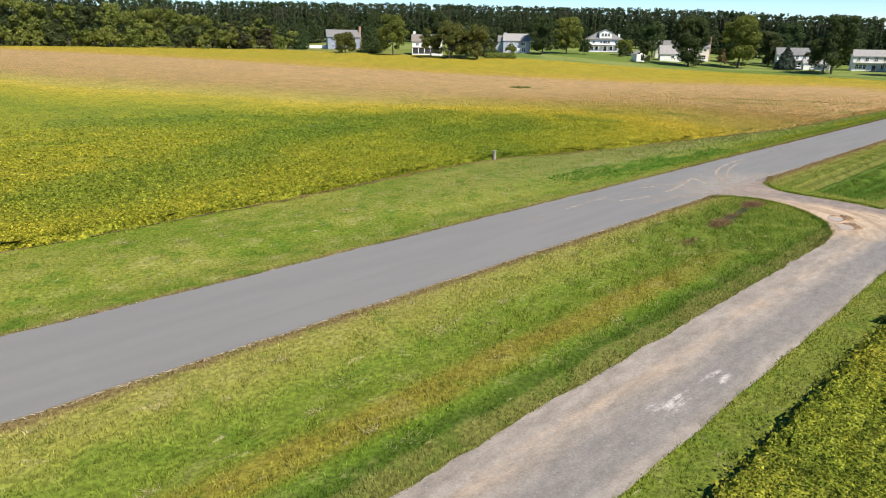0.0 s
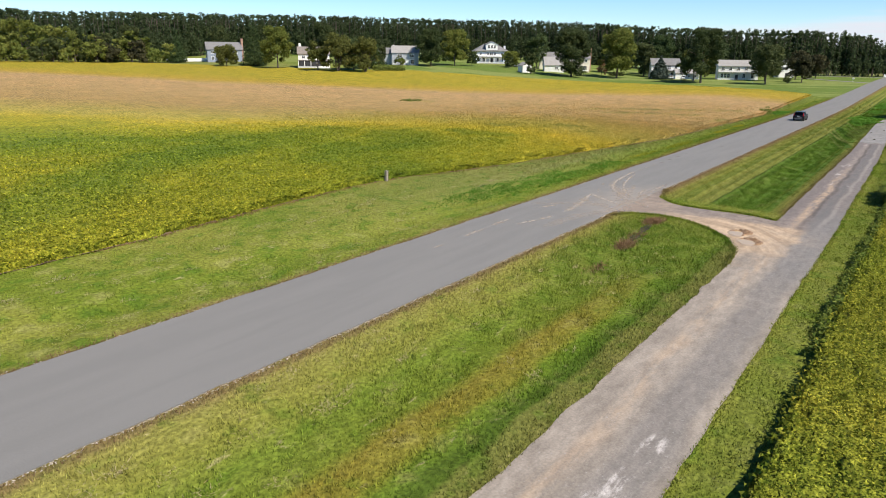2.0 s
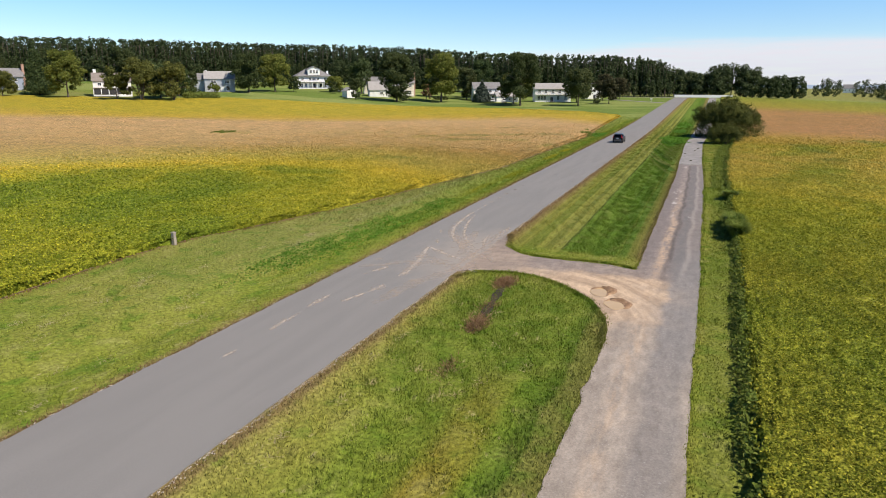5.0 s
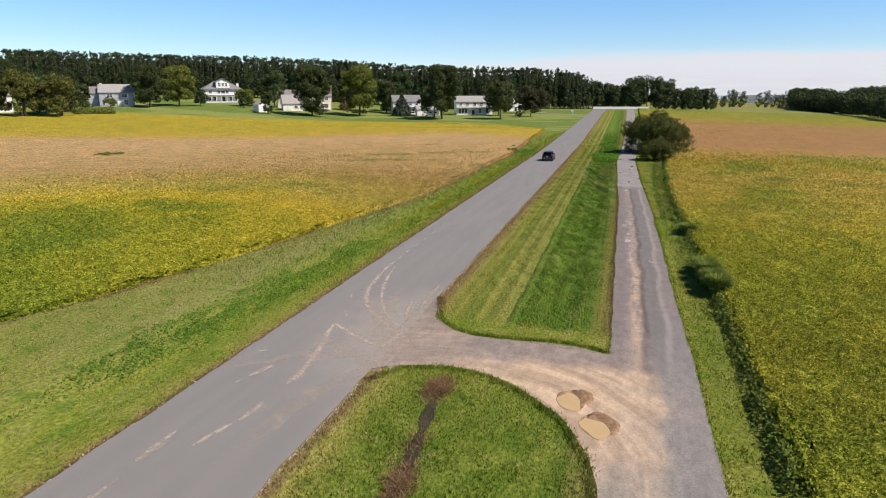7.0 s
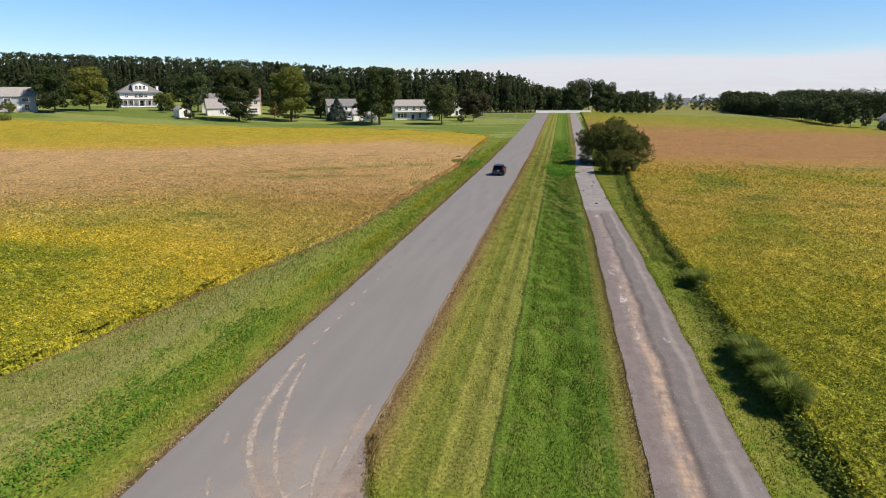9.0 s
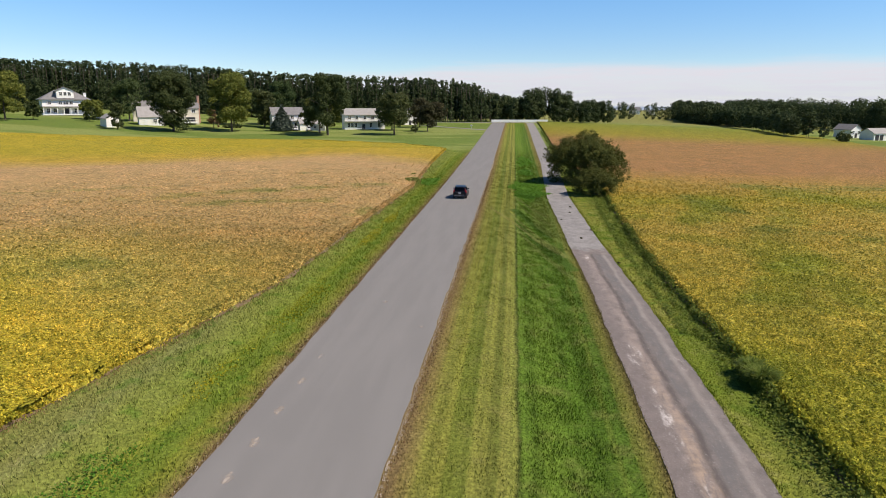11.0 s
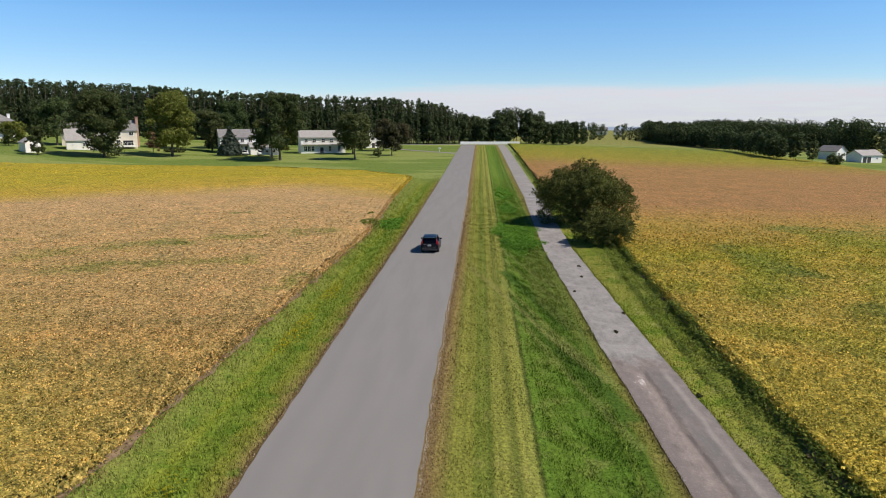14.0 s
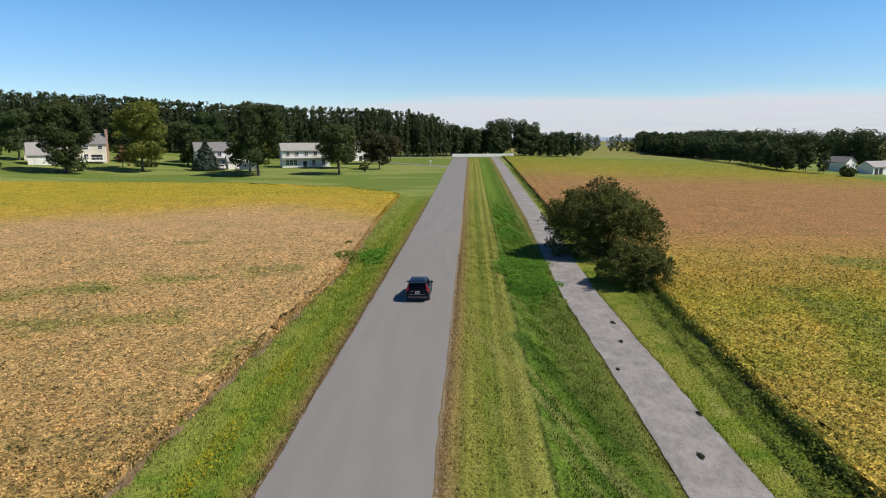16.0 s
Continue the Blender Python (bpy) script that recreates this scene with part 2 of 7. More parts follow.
def grass_material(name, blade):
    m, nt, b = mat(name, rough=0.9, spec=0.06)
    c, mid, fine = grass_colour(nt)
    if blade:
        r = nd(nt, "ShaderNodeNewGeometry").outputs["Random Per Island"]
        c = mixc(nt, 1.0, c, ramp(nt, r, [(0.0, 0.60), (0.7, 1.14), (1.0, 1.62)]), "MULTIPLY")
        c = mixc(nt, 1.0, c, ramp(nt, noi(nt, place(nt), 5.5, 3.0), [(0.36, 0.76), (0.64, 1.26)]), "MULTIPLY")
        b.inputs["Transmission Weight"].default_value = 0.0
    else:
        c = mixc(nt, 1.0, c, ramp(nt, mth(nt, "ADD", mth(nt, "MULTIPLY", fine, 0.35), mth(nt, "MULTIPLY", noi(nt, place(nt), 5.5, 3.0), 0.65)), [(0.36, 0.62), (0.64, 1.34)]), "MULTIPLY")
        bump(nt, b, mth(nt, "ADD", fine, mid), 0.8, 0.12)
    put(nt, b, "Base Color", c)
    return m


GRASS, BLADE = grass_material("grass", False), grass_material("grass_blade", True)


def glow_through(nt, b, c, share):
    """Thin leaves pass some of the light that falls on their backs."""
    t, mx = nd(nt, "ShaderNodeBsdfTranslucent"), nd(nt, "ShaderNodeMixShader")
    put(nt, t, "Color", c)
    put(nt, mx, 0, share)
    nt.links.new(b.outputs[0], mx.inputs[1])
    nt.links.new(t.outputs[0], mx.inputs[2])
    out = [n for n in nt.nodes if n.type == "OUTPUT_MATERIAL"][0]
    nt.links.new(mx.outputs[0], out.inputs[0])


def soy_material(name, slope, bend, stops, marks, greens, leaf):
    """Ripening crop: bands of green, yellow and tan run across the field, with weedy lines; each leaf differs."""
    m, nt, b = mat(name, rough=0.8, spec=0.08)
    p = place(nt)
    x, y, _ = sep(nt, p)
    s = mth(nt, "ADD", x, mth(nt, "MULTIPLY", mth(nt, "MAXIMUM", mth(nt, "SUBTRACT", mth(nt, "ABSOLUTE", y), bend), 0.0), slope))
    big = noi(nt, scaled(nt, p, (1, 0.7, 1)), 0.028, 4.0, 0.6)
    s = mth(nt, "ADD", s, mth(nt, "MULTIPLY", mth(nt, "SUBTRACT", big, 0.5), 30.0))
    if slope:
        s = mth(nt, "ADD", s, mth(nt, "MULTIPLY", mth(nt, "MAXIMUM", mth(nt, "SUBTRACT", 38.0, y), 0.0), 0.55))
    c = ramp(nt, mth(nt, "DIVIDE", s, 400.0), [(q / 400.0, col) for q, col in stops])
    patch = mth(nt, "MULTIPLY", step(nt, noi(nt, scaled(nt, p, (0.8, 1.25, 1)), 0.042, 5.0, 0.6, dist=0.6), 0.49, 0.60), band(nt, s, 28, 92 if slope else 150, 10.0))
    patch = mth(nt, "MULTIPLY", patch, 0.45 if slope else 0.75)
    c = mixc(nt, mth(nt, "MULTIPLY", patch, 0.85 if slope else 0.65), c, (0.12, 0.185, 0.02) if slope else (0.185, 0.225, 0.026))
    mid = noi(nt, p, 0.22, 4.0, 0.6)
    soft = noi(nt, p, 0.10, 5.0, 0.6)
    gx2, gy2 = mth(nt, "ADD", x, mth(nt, "MULTIPLY", mth(nt, "SUBTRACT", soft, 0.5), 16.0)), mth(nt, "ADD", y, mth(nt, "MULTIPLY", mth(nt, "SUBTRACT", mid, 0.5), 12.0))
    for x0, y0, x1, y1, wide in greens:
        c = mixc(nt, mth(nt, "MULTIPLY", line_to(nt, gx2, gy2, x0, y0, x1, y1, wide), 0.62 if slope else 0.5), c, (0.125, 0.18, 0.02) if slope else (0.17, 0.215, 0.024))
    rag = noi(nt, scaled(nt, p, (1.0, 0.7, 1)), 0.35, 5.0, 0.65)
    # green weedy lines and spots
    wx, wy = mth(nt, "ADD", x, mth(nt, "MULTIPLY", mth(nt, "SUBTRACT", mid, 0.5), 7.0)), mth(nt, "ADD", y, mth(nt, "MULTIPLY", mth(nt, "SUBTRACT", rag, 0.5), 5.0))
    for x0, y0, x1, y1, wide, much in marks:
        k = mth(nt, "MULTIPLY", line_to(nt, wx, wy, x0, y0, x1, y1, wide), mth(nt, "MULTIPLY", step(nt, rag, 0.36, 0.58), much))
        c = mixc(nt, k, c, (0.15, 0.175, 0.035))
    c = mixc(nt, 1.0, c, ramp(nt, mid, [(0.3, (0.80, 0.86, 0.85)), (0.5, 1.0), (0.7, (1.18, 1.1, 1.1))]), "MULTIPLY")
    # plant-to-plant tone, with the shade of gaps between plants put into the colour
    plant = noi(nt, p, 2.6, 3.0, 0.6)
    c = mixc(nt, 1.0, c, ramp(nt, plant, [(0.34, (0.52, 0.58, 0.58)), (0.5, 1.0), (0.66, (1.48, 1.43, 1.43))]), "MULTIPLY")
    if leaf:
        r = nd(nt, "ShaderNodeNewGeometry").outputs["Random Per Island"]
        c = mixc(nt, 1.0, c, ramp(nt, r, [(0.0, (0.60, 0.72, 0.60)), (0.45, (1.06, 1.08, 1.04)), (0.8, (1.45, 1.38, 1.35)), (1.0, (2.0, 1.8, 1.85))]), "MULTIPLY")
        glow_through(nt, b, c, 0.25)
    else:
        # finer noise darkens the canopy as painted shade between its leaves
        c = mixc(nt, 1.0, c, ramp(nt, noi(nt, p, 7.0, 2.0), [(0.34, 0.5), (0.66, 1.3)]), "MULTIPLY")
        bump(nt, b, plant, 0.8, 0.25)
    put(nt, b, "Base Color", c)
    return m


LEFT_STOPS = [(0, (0.275, 0.255, 0.024)), (38, (0.245, 0.248, 0.023)), (64, (0.205, 0.235, 0.022)), (84, (0.33, 0.30, 0.03)), (96, (0.42, 0.335, 0.042)),
              (106, (0.375, 0.31, 0.07)), (118, (0.355, 0.266, 0.080)), (132, (0.37, 0.25, 0.098)), (160, (0.41, 0.275, 0.118)), (205, (0.43, 0.285, 0.132)),
              (224, (0.405, 0.285, 0.045)), (250, (0.35, 0.285, 0.032))]
RIGHT_STOPS = [(0, (0.225, 0.225, 0.028)), (28, (0.215, 0.22, 0.027)), (44, (0.195, 0.21, 0.025)), (52, (0.195, 0.208, 0.025)), (78, (0.295, 0.275, 0.032)), (100, (0.345, 0.30, 0.05)), (125, (0.385, 0.295, 0.066)),
               (148, (0.32, 0.265, 0.042)), (162, (0.335, 0.235, 0.055)), (174, (0.335, 0.205, 0.062)), (190, (0.31, 0.175, 0.07)), (270, (0.31, 0.18, 0.068)),
               (320, (0.25, 0.22, 0.03)), (400, (0.20, 0.22, 0.03))]
LEFT_MARKS = [(134, 33, 140, 18, 3.0, 0.6), (138, 44, 149, 29, 4.0, 0.5), (149, 29, 158, 14, 4.0, 0.6), (129, 11, 133, 10, 1.6, 0.8),
              (172, 31, 174, 28, 1.2, 0.6), (96, 36, 102, 26, 4.0, 0.7), (140, 66, 150, 48, 1.6, 0.5), (133, 85, 134, 80, 2.5, 0.8)]
RIGHT_MARKS = [(151, -33, 135, -34.5, 3.2, 0.85), (164, -45, 161, -54, 4.5, 0.8), (163, -56, 168, -75, 5.0, 0.8), (124, -34, 121, -42, 3.5, 0.8), (140, -55, 120, -70, 6.0, 0.5)]
LEFT_GREEN = [(12, 26, 26, 33, 9.0), (30, 38, 48, 46, 7.5), (47, 46, 72, 51, 8.5), (53, 32, 57, 34, 5.5), (25, 70, 37, 68, 8.0), (65, 32, 76, 39, 7.0), (83, 28, 86, 34, 5.0), (50, 19, 53, 21, 5.0)]
RIGHT_GREEN = [(148, -35, 130, -30, 4.0), (158, -48, 146, -54, 6.0), (110, -33, 100, -27, 3.5), (20, -24, 6, -34, 7.0)]
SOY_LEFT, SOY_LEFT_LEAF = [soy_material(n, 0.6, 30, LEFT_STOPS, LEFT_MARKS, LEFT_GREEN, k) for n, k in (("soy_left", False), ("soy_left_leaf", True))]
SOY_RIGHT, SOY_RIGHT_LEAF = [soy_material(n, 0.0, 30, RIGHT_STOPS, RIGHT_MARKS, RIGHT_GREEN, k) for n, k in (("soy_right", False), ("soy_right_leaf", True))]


def asphalt_material():
    """Old grey asphalt, with faint long wheel lanes, and sand spread out of the gravel turning."""
    m, nt, b = mat("asphalt", rough=0.85, spec=0.3)
    p = place(nt)
    x, y, _ = sep(nt, p)
    c = mixc(nt, step(nt, noi(nt, scaled(nt, p, (0.12, 1.2, 1)), 0.8, 4.0), 0.35, 0.65), (0.203, 0.196, 0.188), (0.219, 0.211, 0.202))
    c = mixc(nt, mth(nt, "MULTIPLY", step(nt, noi(nt, p, 0.35, 5.0, 0.6), 0.55, 0.75), 0.3), c, (0.24, 0.229, 0.219))
    c = mixc(nt, mth(nt, "MULTIPLY", step(nt, noi(nt, scaled(nt, p, (0.3, 2.0, 1)), 0.5, 5.0, 0.65), 0.68, 0.76), 0.3), c, (0.15, 0.145, 0.145))
    dx, dy = mth(nt, "DIVIDE", mth(nt, "SUBTRACT", x, 54.5), 11.0), mth(nt, "DIVIDE", mth(nt, "ADD", y, 3.8), 6.2)
    d = mth(nt, "SQRT", mth(nt, "ADD", mth(nt, "MULTIPLY", dx, dx), mth(nt, "MULTIPLY", dy, dy)))
    sand = mth(nt, "MULTIPLY", step(nt, mth(nt, "ADD", d, mth(nt, "MULTIPLY", noi(nt, p, 0.5, 6.0, 0.65), 1.0)), 1.5, 0.7), 0.55)
    c = mixc(nt, sand, c, (0.34, 0.295, 0.252))
    c = mixc(nt, 1.0, c, ramp(nt, noi(nt, p, 22.0, 2.0), [(0.3, 0.85), (0.7, 1.13)]), "MULTIPLY")
    bump(nt, b, noi(nt, p, 40.0, 2.0), 0.25, 0.01)
    put(nt, b, "Base Color", c)
    return m


def gravel_material():
    """Grey stone chips with sandy wheel lines and white worn spots."""
    m, nt, b = mat("gravel", rough=0.9, spec=0.25)
    p = place(nt)
    x, y, _ = sep(nt, p)
    c = mixc(nt, step(nt, noi(nt, scaled(nt, p, (0.22, 1.3, 1)), 0.8, 6.0, 0.65), 0.35, 0.65), (0.155, 0.135, 0.126), (0.225, 0.195, 0.182))
    pale = mixc(nt, step(nt, noi(nt, scaled(nt, p, (0.3, 1.1, 1)), 0.9, 6.0, 0.65), 0.35, 0.65), (0.265, 0.232, 0.20), (0.35, 0.305, 0.262))
    c = mixc(nt, step(nt, x, 70, 40), c, pale)
    yw = mth(nt, "ADD", y, mth(nt, "MULTIPLY", mth(nt, "SUBTRACT", noi(nt, scaled(nt, p, (0.35, 0.35, 1)), 0.8, 4.0), 0.5), 1.1))
    nearer = step(nt, x, 165, 95)
    tan1 = mth(nt, "MULTIPLY", band(nt, yw, -15.55, -14.95, 0.3), mth(nt, "ADD", 0.2, mth(nt, "MULTIPLY", nearer, 0.5)))
    c = mixc(nt, mth(nt, "MULTIPLY", tan1, step(nt, noi(nt, scaled(nt, p, (0.3, 1.3, 1)), 1.1, 5.0, 0.65), 0.38, 0.62)), c, (0.45, 0.345, 0.255))
    c = mixc(nt, mth(nt, "MULTIPLY", band(nt, yw, -16.9, -16.4, 0.3), 0.55), c, (0.30, 0.25, 0.215))
    c = mixc(nt, mth(nt, "MULTIPLY", band(nt, yw, -17.6, -16.15, 0.3), 0.65), c, (0.198, 0.188, 0.182))
    c = mixc(nt, mth(nt, "MULTIPLY", mth(nt, "MULTIPLY", band(nt, yw, -16.02, -15.62, 0.16), step(nt, x, 46, 56)), 0.55), c, (0.105, 0.088, 0.08))
    # sandy turning, swept along the curve that wheels take round the grass
    qx, qy = mth(nt, "SUBTRACT", x, 43.0), mth(nt, "ADD", y, 7.0)
    cv = nd(nt, "ShaderNodeCombineXYZ")
    put(nt, cv, 0, mth(nt, "MULTIPLY", mth(nt, "SQRT", mth(nt, "ADD", mth(nt, "MULTIPLY", qx, qx), mth(nt, "MULTIPLY", qy, qy))), 1.1))
    put(nt, cv, 1, mth(nt, "MULTIPLY", mth(nt, "ARCTAN2", qy, qx), 1.6))
    arc = cv.outputs[0]
    dx, dy = mth(nt, "DIVIDE", mth(nt, "SUBTRACT", x, 49.5), 9.5), mth(nt, "DIVIDE", mth(nt, "ADD", y, 11.8), 7.5)
    d = mth(nt, "SQRT", mth(nt, "ADD", mth(nt, "MULTIPLY", dx, dx), mth(nt, "MULTIPLY", dy, dy)))
    sand = mth(nt, "MULTIPLY", step(nt, mth(nt, "ADD", d, mth(nt, "MULTIPLY", noi(nt, p, 0.5, 5.0), 0.9)), 1.45, 0.75), 0.85)
    c = mixc(nt, sand, c, mixc(nt, step(nt, noi(nt, arc, 1.0, 6.0, 0.65), 0.35, 0.65), (0.36, 0.26, 0.175), (0.60, 0.45, 0.31)))
    outer = mth(nt, "MULTIPLY", step(nt, mth(nt, "ADD", x, mth(nt, "MULTIPLY", mth(nt, "SUBTRACT", noi(nt, p, 0.7, 5.0), 0.5), 2.5)), 51.9, 53.2), band(nt, y, -18.2, -6.5, 0.8))
    c = mixc(nt, mth(nt, "MULTIPLY", outer, 0.8), c, mixc(nt, step(nt, noi(nt, p, 1.3, 5.0), 0.35, 0.65), (0.185, 0.16, 0.15), (0.25, 0.215, 0.20)))
    side = mth(nt, "MULTIPLY", band(nt, mth(nt, "ADD", y, mth(nt, "MULTIPLY", mth(nt, "SUBTRACT", noi(nt, p, 0.7, 5.0), 0.5), 1.2)), -18.2, -16.2, 0.3), band(nt, x, 40, 60, 4.0))
    c = mixc(nt, mth(nt, "MULTIPLY", side, 0.8), c, (0.215, 0.205, 0.20))
    mx, my = mth(nt, "DIVIDE", mth(nt, "SUBTRACT", x, 54.0), 6.5), mth(nt, "DIVIDE", mth(nt, "ADD", y, 4.6), 3.6)
    md = mth(nt, "SQRT", mth(nt, "ADD", mth(nt, "MULTIPLY", mx, mx), mth(nt, "MULTIPLY", my, my)))
    mouth = mth(nt, "MULTIPLY", step(nt, mth(nt, "ADD", md, mth(nt, "MULTIPLY", noi(nt, p, 0.9, 6.0, 0.65), 0.9)), 1.5, 0.8), 0.75)
    c = mixc(nt, mouth, c, mixc(nt, step(nt, noi(nt, arc, 1.4, 6.0, 0.65), 0.35, 0.65), (0.24, 0.19, 0.16), (0.36, 0.285, 0.225)))
    # white spots of bare stone
    w = step(nt, noi(nt, scaled(nt, p, (0.6, 1.6, 1)), 1.0, 5.0, 0.7), 0.50, 0.66)
    for cx, cy, rx, ry in ((16.9, -16.15, 0.55, 0.5), (17.9, -16.95, 1.3, 0.42), (20.0, -17.0, 1.0, 0.36), (88.2, -14.75, 1.6, 0.45), (87.2, -16.8, 1.1, 0.45), (81.0, -14.85, 3.5, 0.28), (74.5, -15.0, 1.2, 0.22), (73.8, -16.6, 0.5, 0.22), (111.5, -14.7, 1.4, 0.5)):
        ex, ey = mth(nt, "DIVIDE", mth(nt, "SUBTRACT", x, cx), rx), mth(nt, "DIVIDE", mth(nt, "SUBTRACT", y, cy), ry)
        q = mth(nt, "ADD", mth(nt, "MULTIPLY", ex, ex), mth(nt, "MULTIPLY", ey, ey))
        c = mixc(nt, mth(nt, "MULTIPLY", mth(nt, "MULTIPLY", step(nt, q, 1.5, 0.5), w), 0.9), c, (0.62, 0.58, 0.56))
    # the far stretch is old paving again
    old = step(nt, mth(nt, "ADD", x, mth(nt, "MULTIPLY", mth(nt, "SUBTRACT", noi(nt, p, 0.9, 4.0), 0.5), 5.0)), 114.2, 115.4)
    c = mixc(nt, mth(nt, "MULTIPLY", old, 0.92), c, mixc(nt, step(nt, noi(nt, p, 0.5, 5.0), 0.4, 0.65), (0.235, 0.228, 0.222), (0.30, 0.29, 0.282)))
    c = mixc(nt, 1.0, c, ramp(nt, noi(nt, p, 14.0, 3.0), [(0.3, 0.84), (0.7, 1.14)]), "MULTIPLY")
    c = mixc(nt, 1.0, c, ramp(nt, noi(nt, scaled(nt, p, (0.6, 1.3, 1)), 1.9, 5.0, 0.65), [(0.32, (0.82, 0.80, 0.79)), (0.5, (0.98, 0.97, 0.96)), (0.68, (1.14, 1.12, 1.10))]), "MULTIPLY")
    # lanes: sandy ruts left and right, dark loose stone between and beside them
    torn = step(nt, noi(nt, scaled(nt, p, (0.45, 1.6, 1)), 1.2, 6.0, 0.7), 0.36, 0.60)
    ripple = step(nt, noi(nt, scaled(nt, p, (2.6, 0.6, 1)), 1.0, 3.0), 0.40, 0.60)
    yr = mth(nt, "ADD", y, mth(nt, "MULTIPLY", mth(nt, "SUBTRACT", noi(nt, scaled(nt, p, (0.2, 0.2, 1)), 0.8, 3.0), 0.5), 0.7))
    yr = mth(nt, "SUBTRACT", yr, mth(nt, "MULTIPLY", mth(nt, "MAXIMUM", mth(nt, "SUBTRACT", x, 85.0), 0.0), 0.022))
    stretch = mth(nt, "MULTIPLY", step(nt, x, 50, 58), step(nt, x, 114.5, 112.0))
    for y0, y1, soft, much, tone in ((-14.75, -14.0, 0.18, 0.6, (0.165, 0.142, 0.135)), (-15.95, -15.6, 0.12, 0.95, (0.10, 0.086, 0.08)), (-16.75, -15.95, 0.2, 0.85, (0.145, 0.139, 0.137)),
                                     (-17.05, -16.75, 0.12, 0.7, (0.29, 0.265, 0.245)), (-17.9, -17.1, 0.2, 0.45, (0.165, 0.157, 0.153))):
        c = mixc(nt, mth(nt, "MULTIPLY", mth(nt, "MULTIPLY", band(nt, yr, y0, y1, soft), mth(nt, "ADD", 0.45, mth(nt, "MULTIPLY", torn, 0.55))), mth(nt, "MULTIPLY", stretch, much)), c, tone)
    rut = mth(nt, "MULTIPLY", band(nt, yr, -15.6, -15.05, 0.2), mth(nt, "MULTIPLY", torn, mth(nt, "ADD", 0.55, mth(nt, "MULTIPLY", ripple, 0.45))))
    c = mixc(nt, mth(nt, "MULTIPLY", rut, mth(nt, "MULTIPLY", stretch, mth(nt, "ADD", 0.75, mth(nt, "MULTIPLY", step(nt, x, 82, 62), 0.25)))), c, mixc(nt, step(nt, x, 95, 68), (0.30, 0.25, 0.225), (0.46, 0.335, 0.235)))
    c = mixc(nt, mth(nt, "MULTIPLY", step(nt, noi(nt, p, 9.0, 4.0, 0.7), 0.60, 0.70), mth(nt, "MULTIPLY", step(nt, x, 114, 108), 0.55)), c, (0.40, 0.38, 0.37))
    bump(nt, b, noi(nt, p, 18.0, 3.0), 0.6, 0.02)
    put(nt, b, "Base Color", c)
    return m


ASPHALT, GRAVEL = asphalt_material(), gravel_material()
SAND, sdn, sdb = mat("sand", (0.50, 0.435, 0.37), 0.95)
sdm = nd(sdn, "ShaderNodeMixShader")
sdo = [n for n in sdn.nodes if n.type == "OUTPUT_MATERIAL"][0]
put(sdn, sdm, 0, mth(sdn, "MULTIPLY", step(sdn, noi(sdn, place(sdn), 1.7, 7.0, 0.75), 0.30, 0.62), 0.75))
sdn.links.new(nd(sdn, "ShaderNodeBsdfTransparent").outputs[0], sdm.inputs[1])
sdn.links.new(sdb.outputs[0], sdm.inputs[2])
sdn.links.new(sdm.outputs[0], sdo.inputs[0])
FAINT, fnt, fb = mat("thin_sand", (0.44, 0.37, 0.31), 0.95)
fmx = nd(fnt, "ShaderNodeMixShader")
put(fnt, fmx, 0, mth(fnt, "MULTIPLY", step(fnt, noi(fnt, place(fnt), 1.1, 7.0, 0.75), 0.36, 0.68), 0.55))
fnt.links.new(nd(fnt, "ShaderNodeBsdfTransparent").outputs[0], fmx.inputs[1])
fnt.links.new(fb.outputs[0], fmx.inputs[2])
fnt.links.new(fmx.outputs[0], [n for n in fnt.nodes if n.type == "OUTPUT_MATERIAL"][0].inputs[0])
MUD = grained("dark_mud", (0.018, 0.012, 0.009), (0.055, 0.035, 0.022), 1.2, 0.9, fine=6.0, bmp=0.8)
SOIL = grained("bare_soil", (0.25, 0.18, 0.11), (0.12, 0.078, 0.045), 1.5, 0.95, fine=8.0, bmp=0.8)
MUDRIM = grained("wet_sand", (0.36, 0.23, 0.13), (0.17, 0.095, 0.05), 3.5, 0.7, fine=9.0, bmp=0.8)
WATER, wnt, wb = mat("puddle_water", (0.48, 0.34, 0.17), 0.12, 0.0, 0.5)
put(wnt, wb, "Base Color", mixc(wnt, noi(wnt, place(wnt), 2.0), (0.47, 0.325, 0.155), (0.55, 0.39, 0.20)))
SEA, snt, sb = mat("far_water", (0.27, 0.33, 0.40), 0.5)


def foliage(name, c1, c2, c3):
    """Leaves: dark to light from clump to clump and tree to tree."""
    m, nt, b = mat(name, c1, 0.7, 0.0, 0.12)
    g = nd(nt, "ShaderNodeNewGeometry")
    r = g.outputs["Random Per Island"]
    o = nd(nt, "ShaderNodeObjectInfo").outputs["Random"]
    k = noi(nt, g.outputs["Position"], 0.35, 3.0)
    f = mth(nt, "ADD", mth(nt, "MULTIPLY", r, 0.55), mth(nt, "MULTIPLY", k, 0.5))
    c = ramp(nt, f, [(0.1, c1), (0.5, c2), (0.95, c3)])
    c = mixc(nt, 1.0, c, ramp(nt, o, [(0.0, (0.8, 0.85, 0.8)), (1.0, (1.2, 1.12, 1.1))]), "MULTIPLY")
    put(nt, b, "Base Color", c)
    glow_through(nt, b, c, 0.3)
    return m


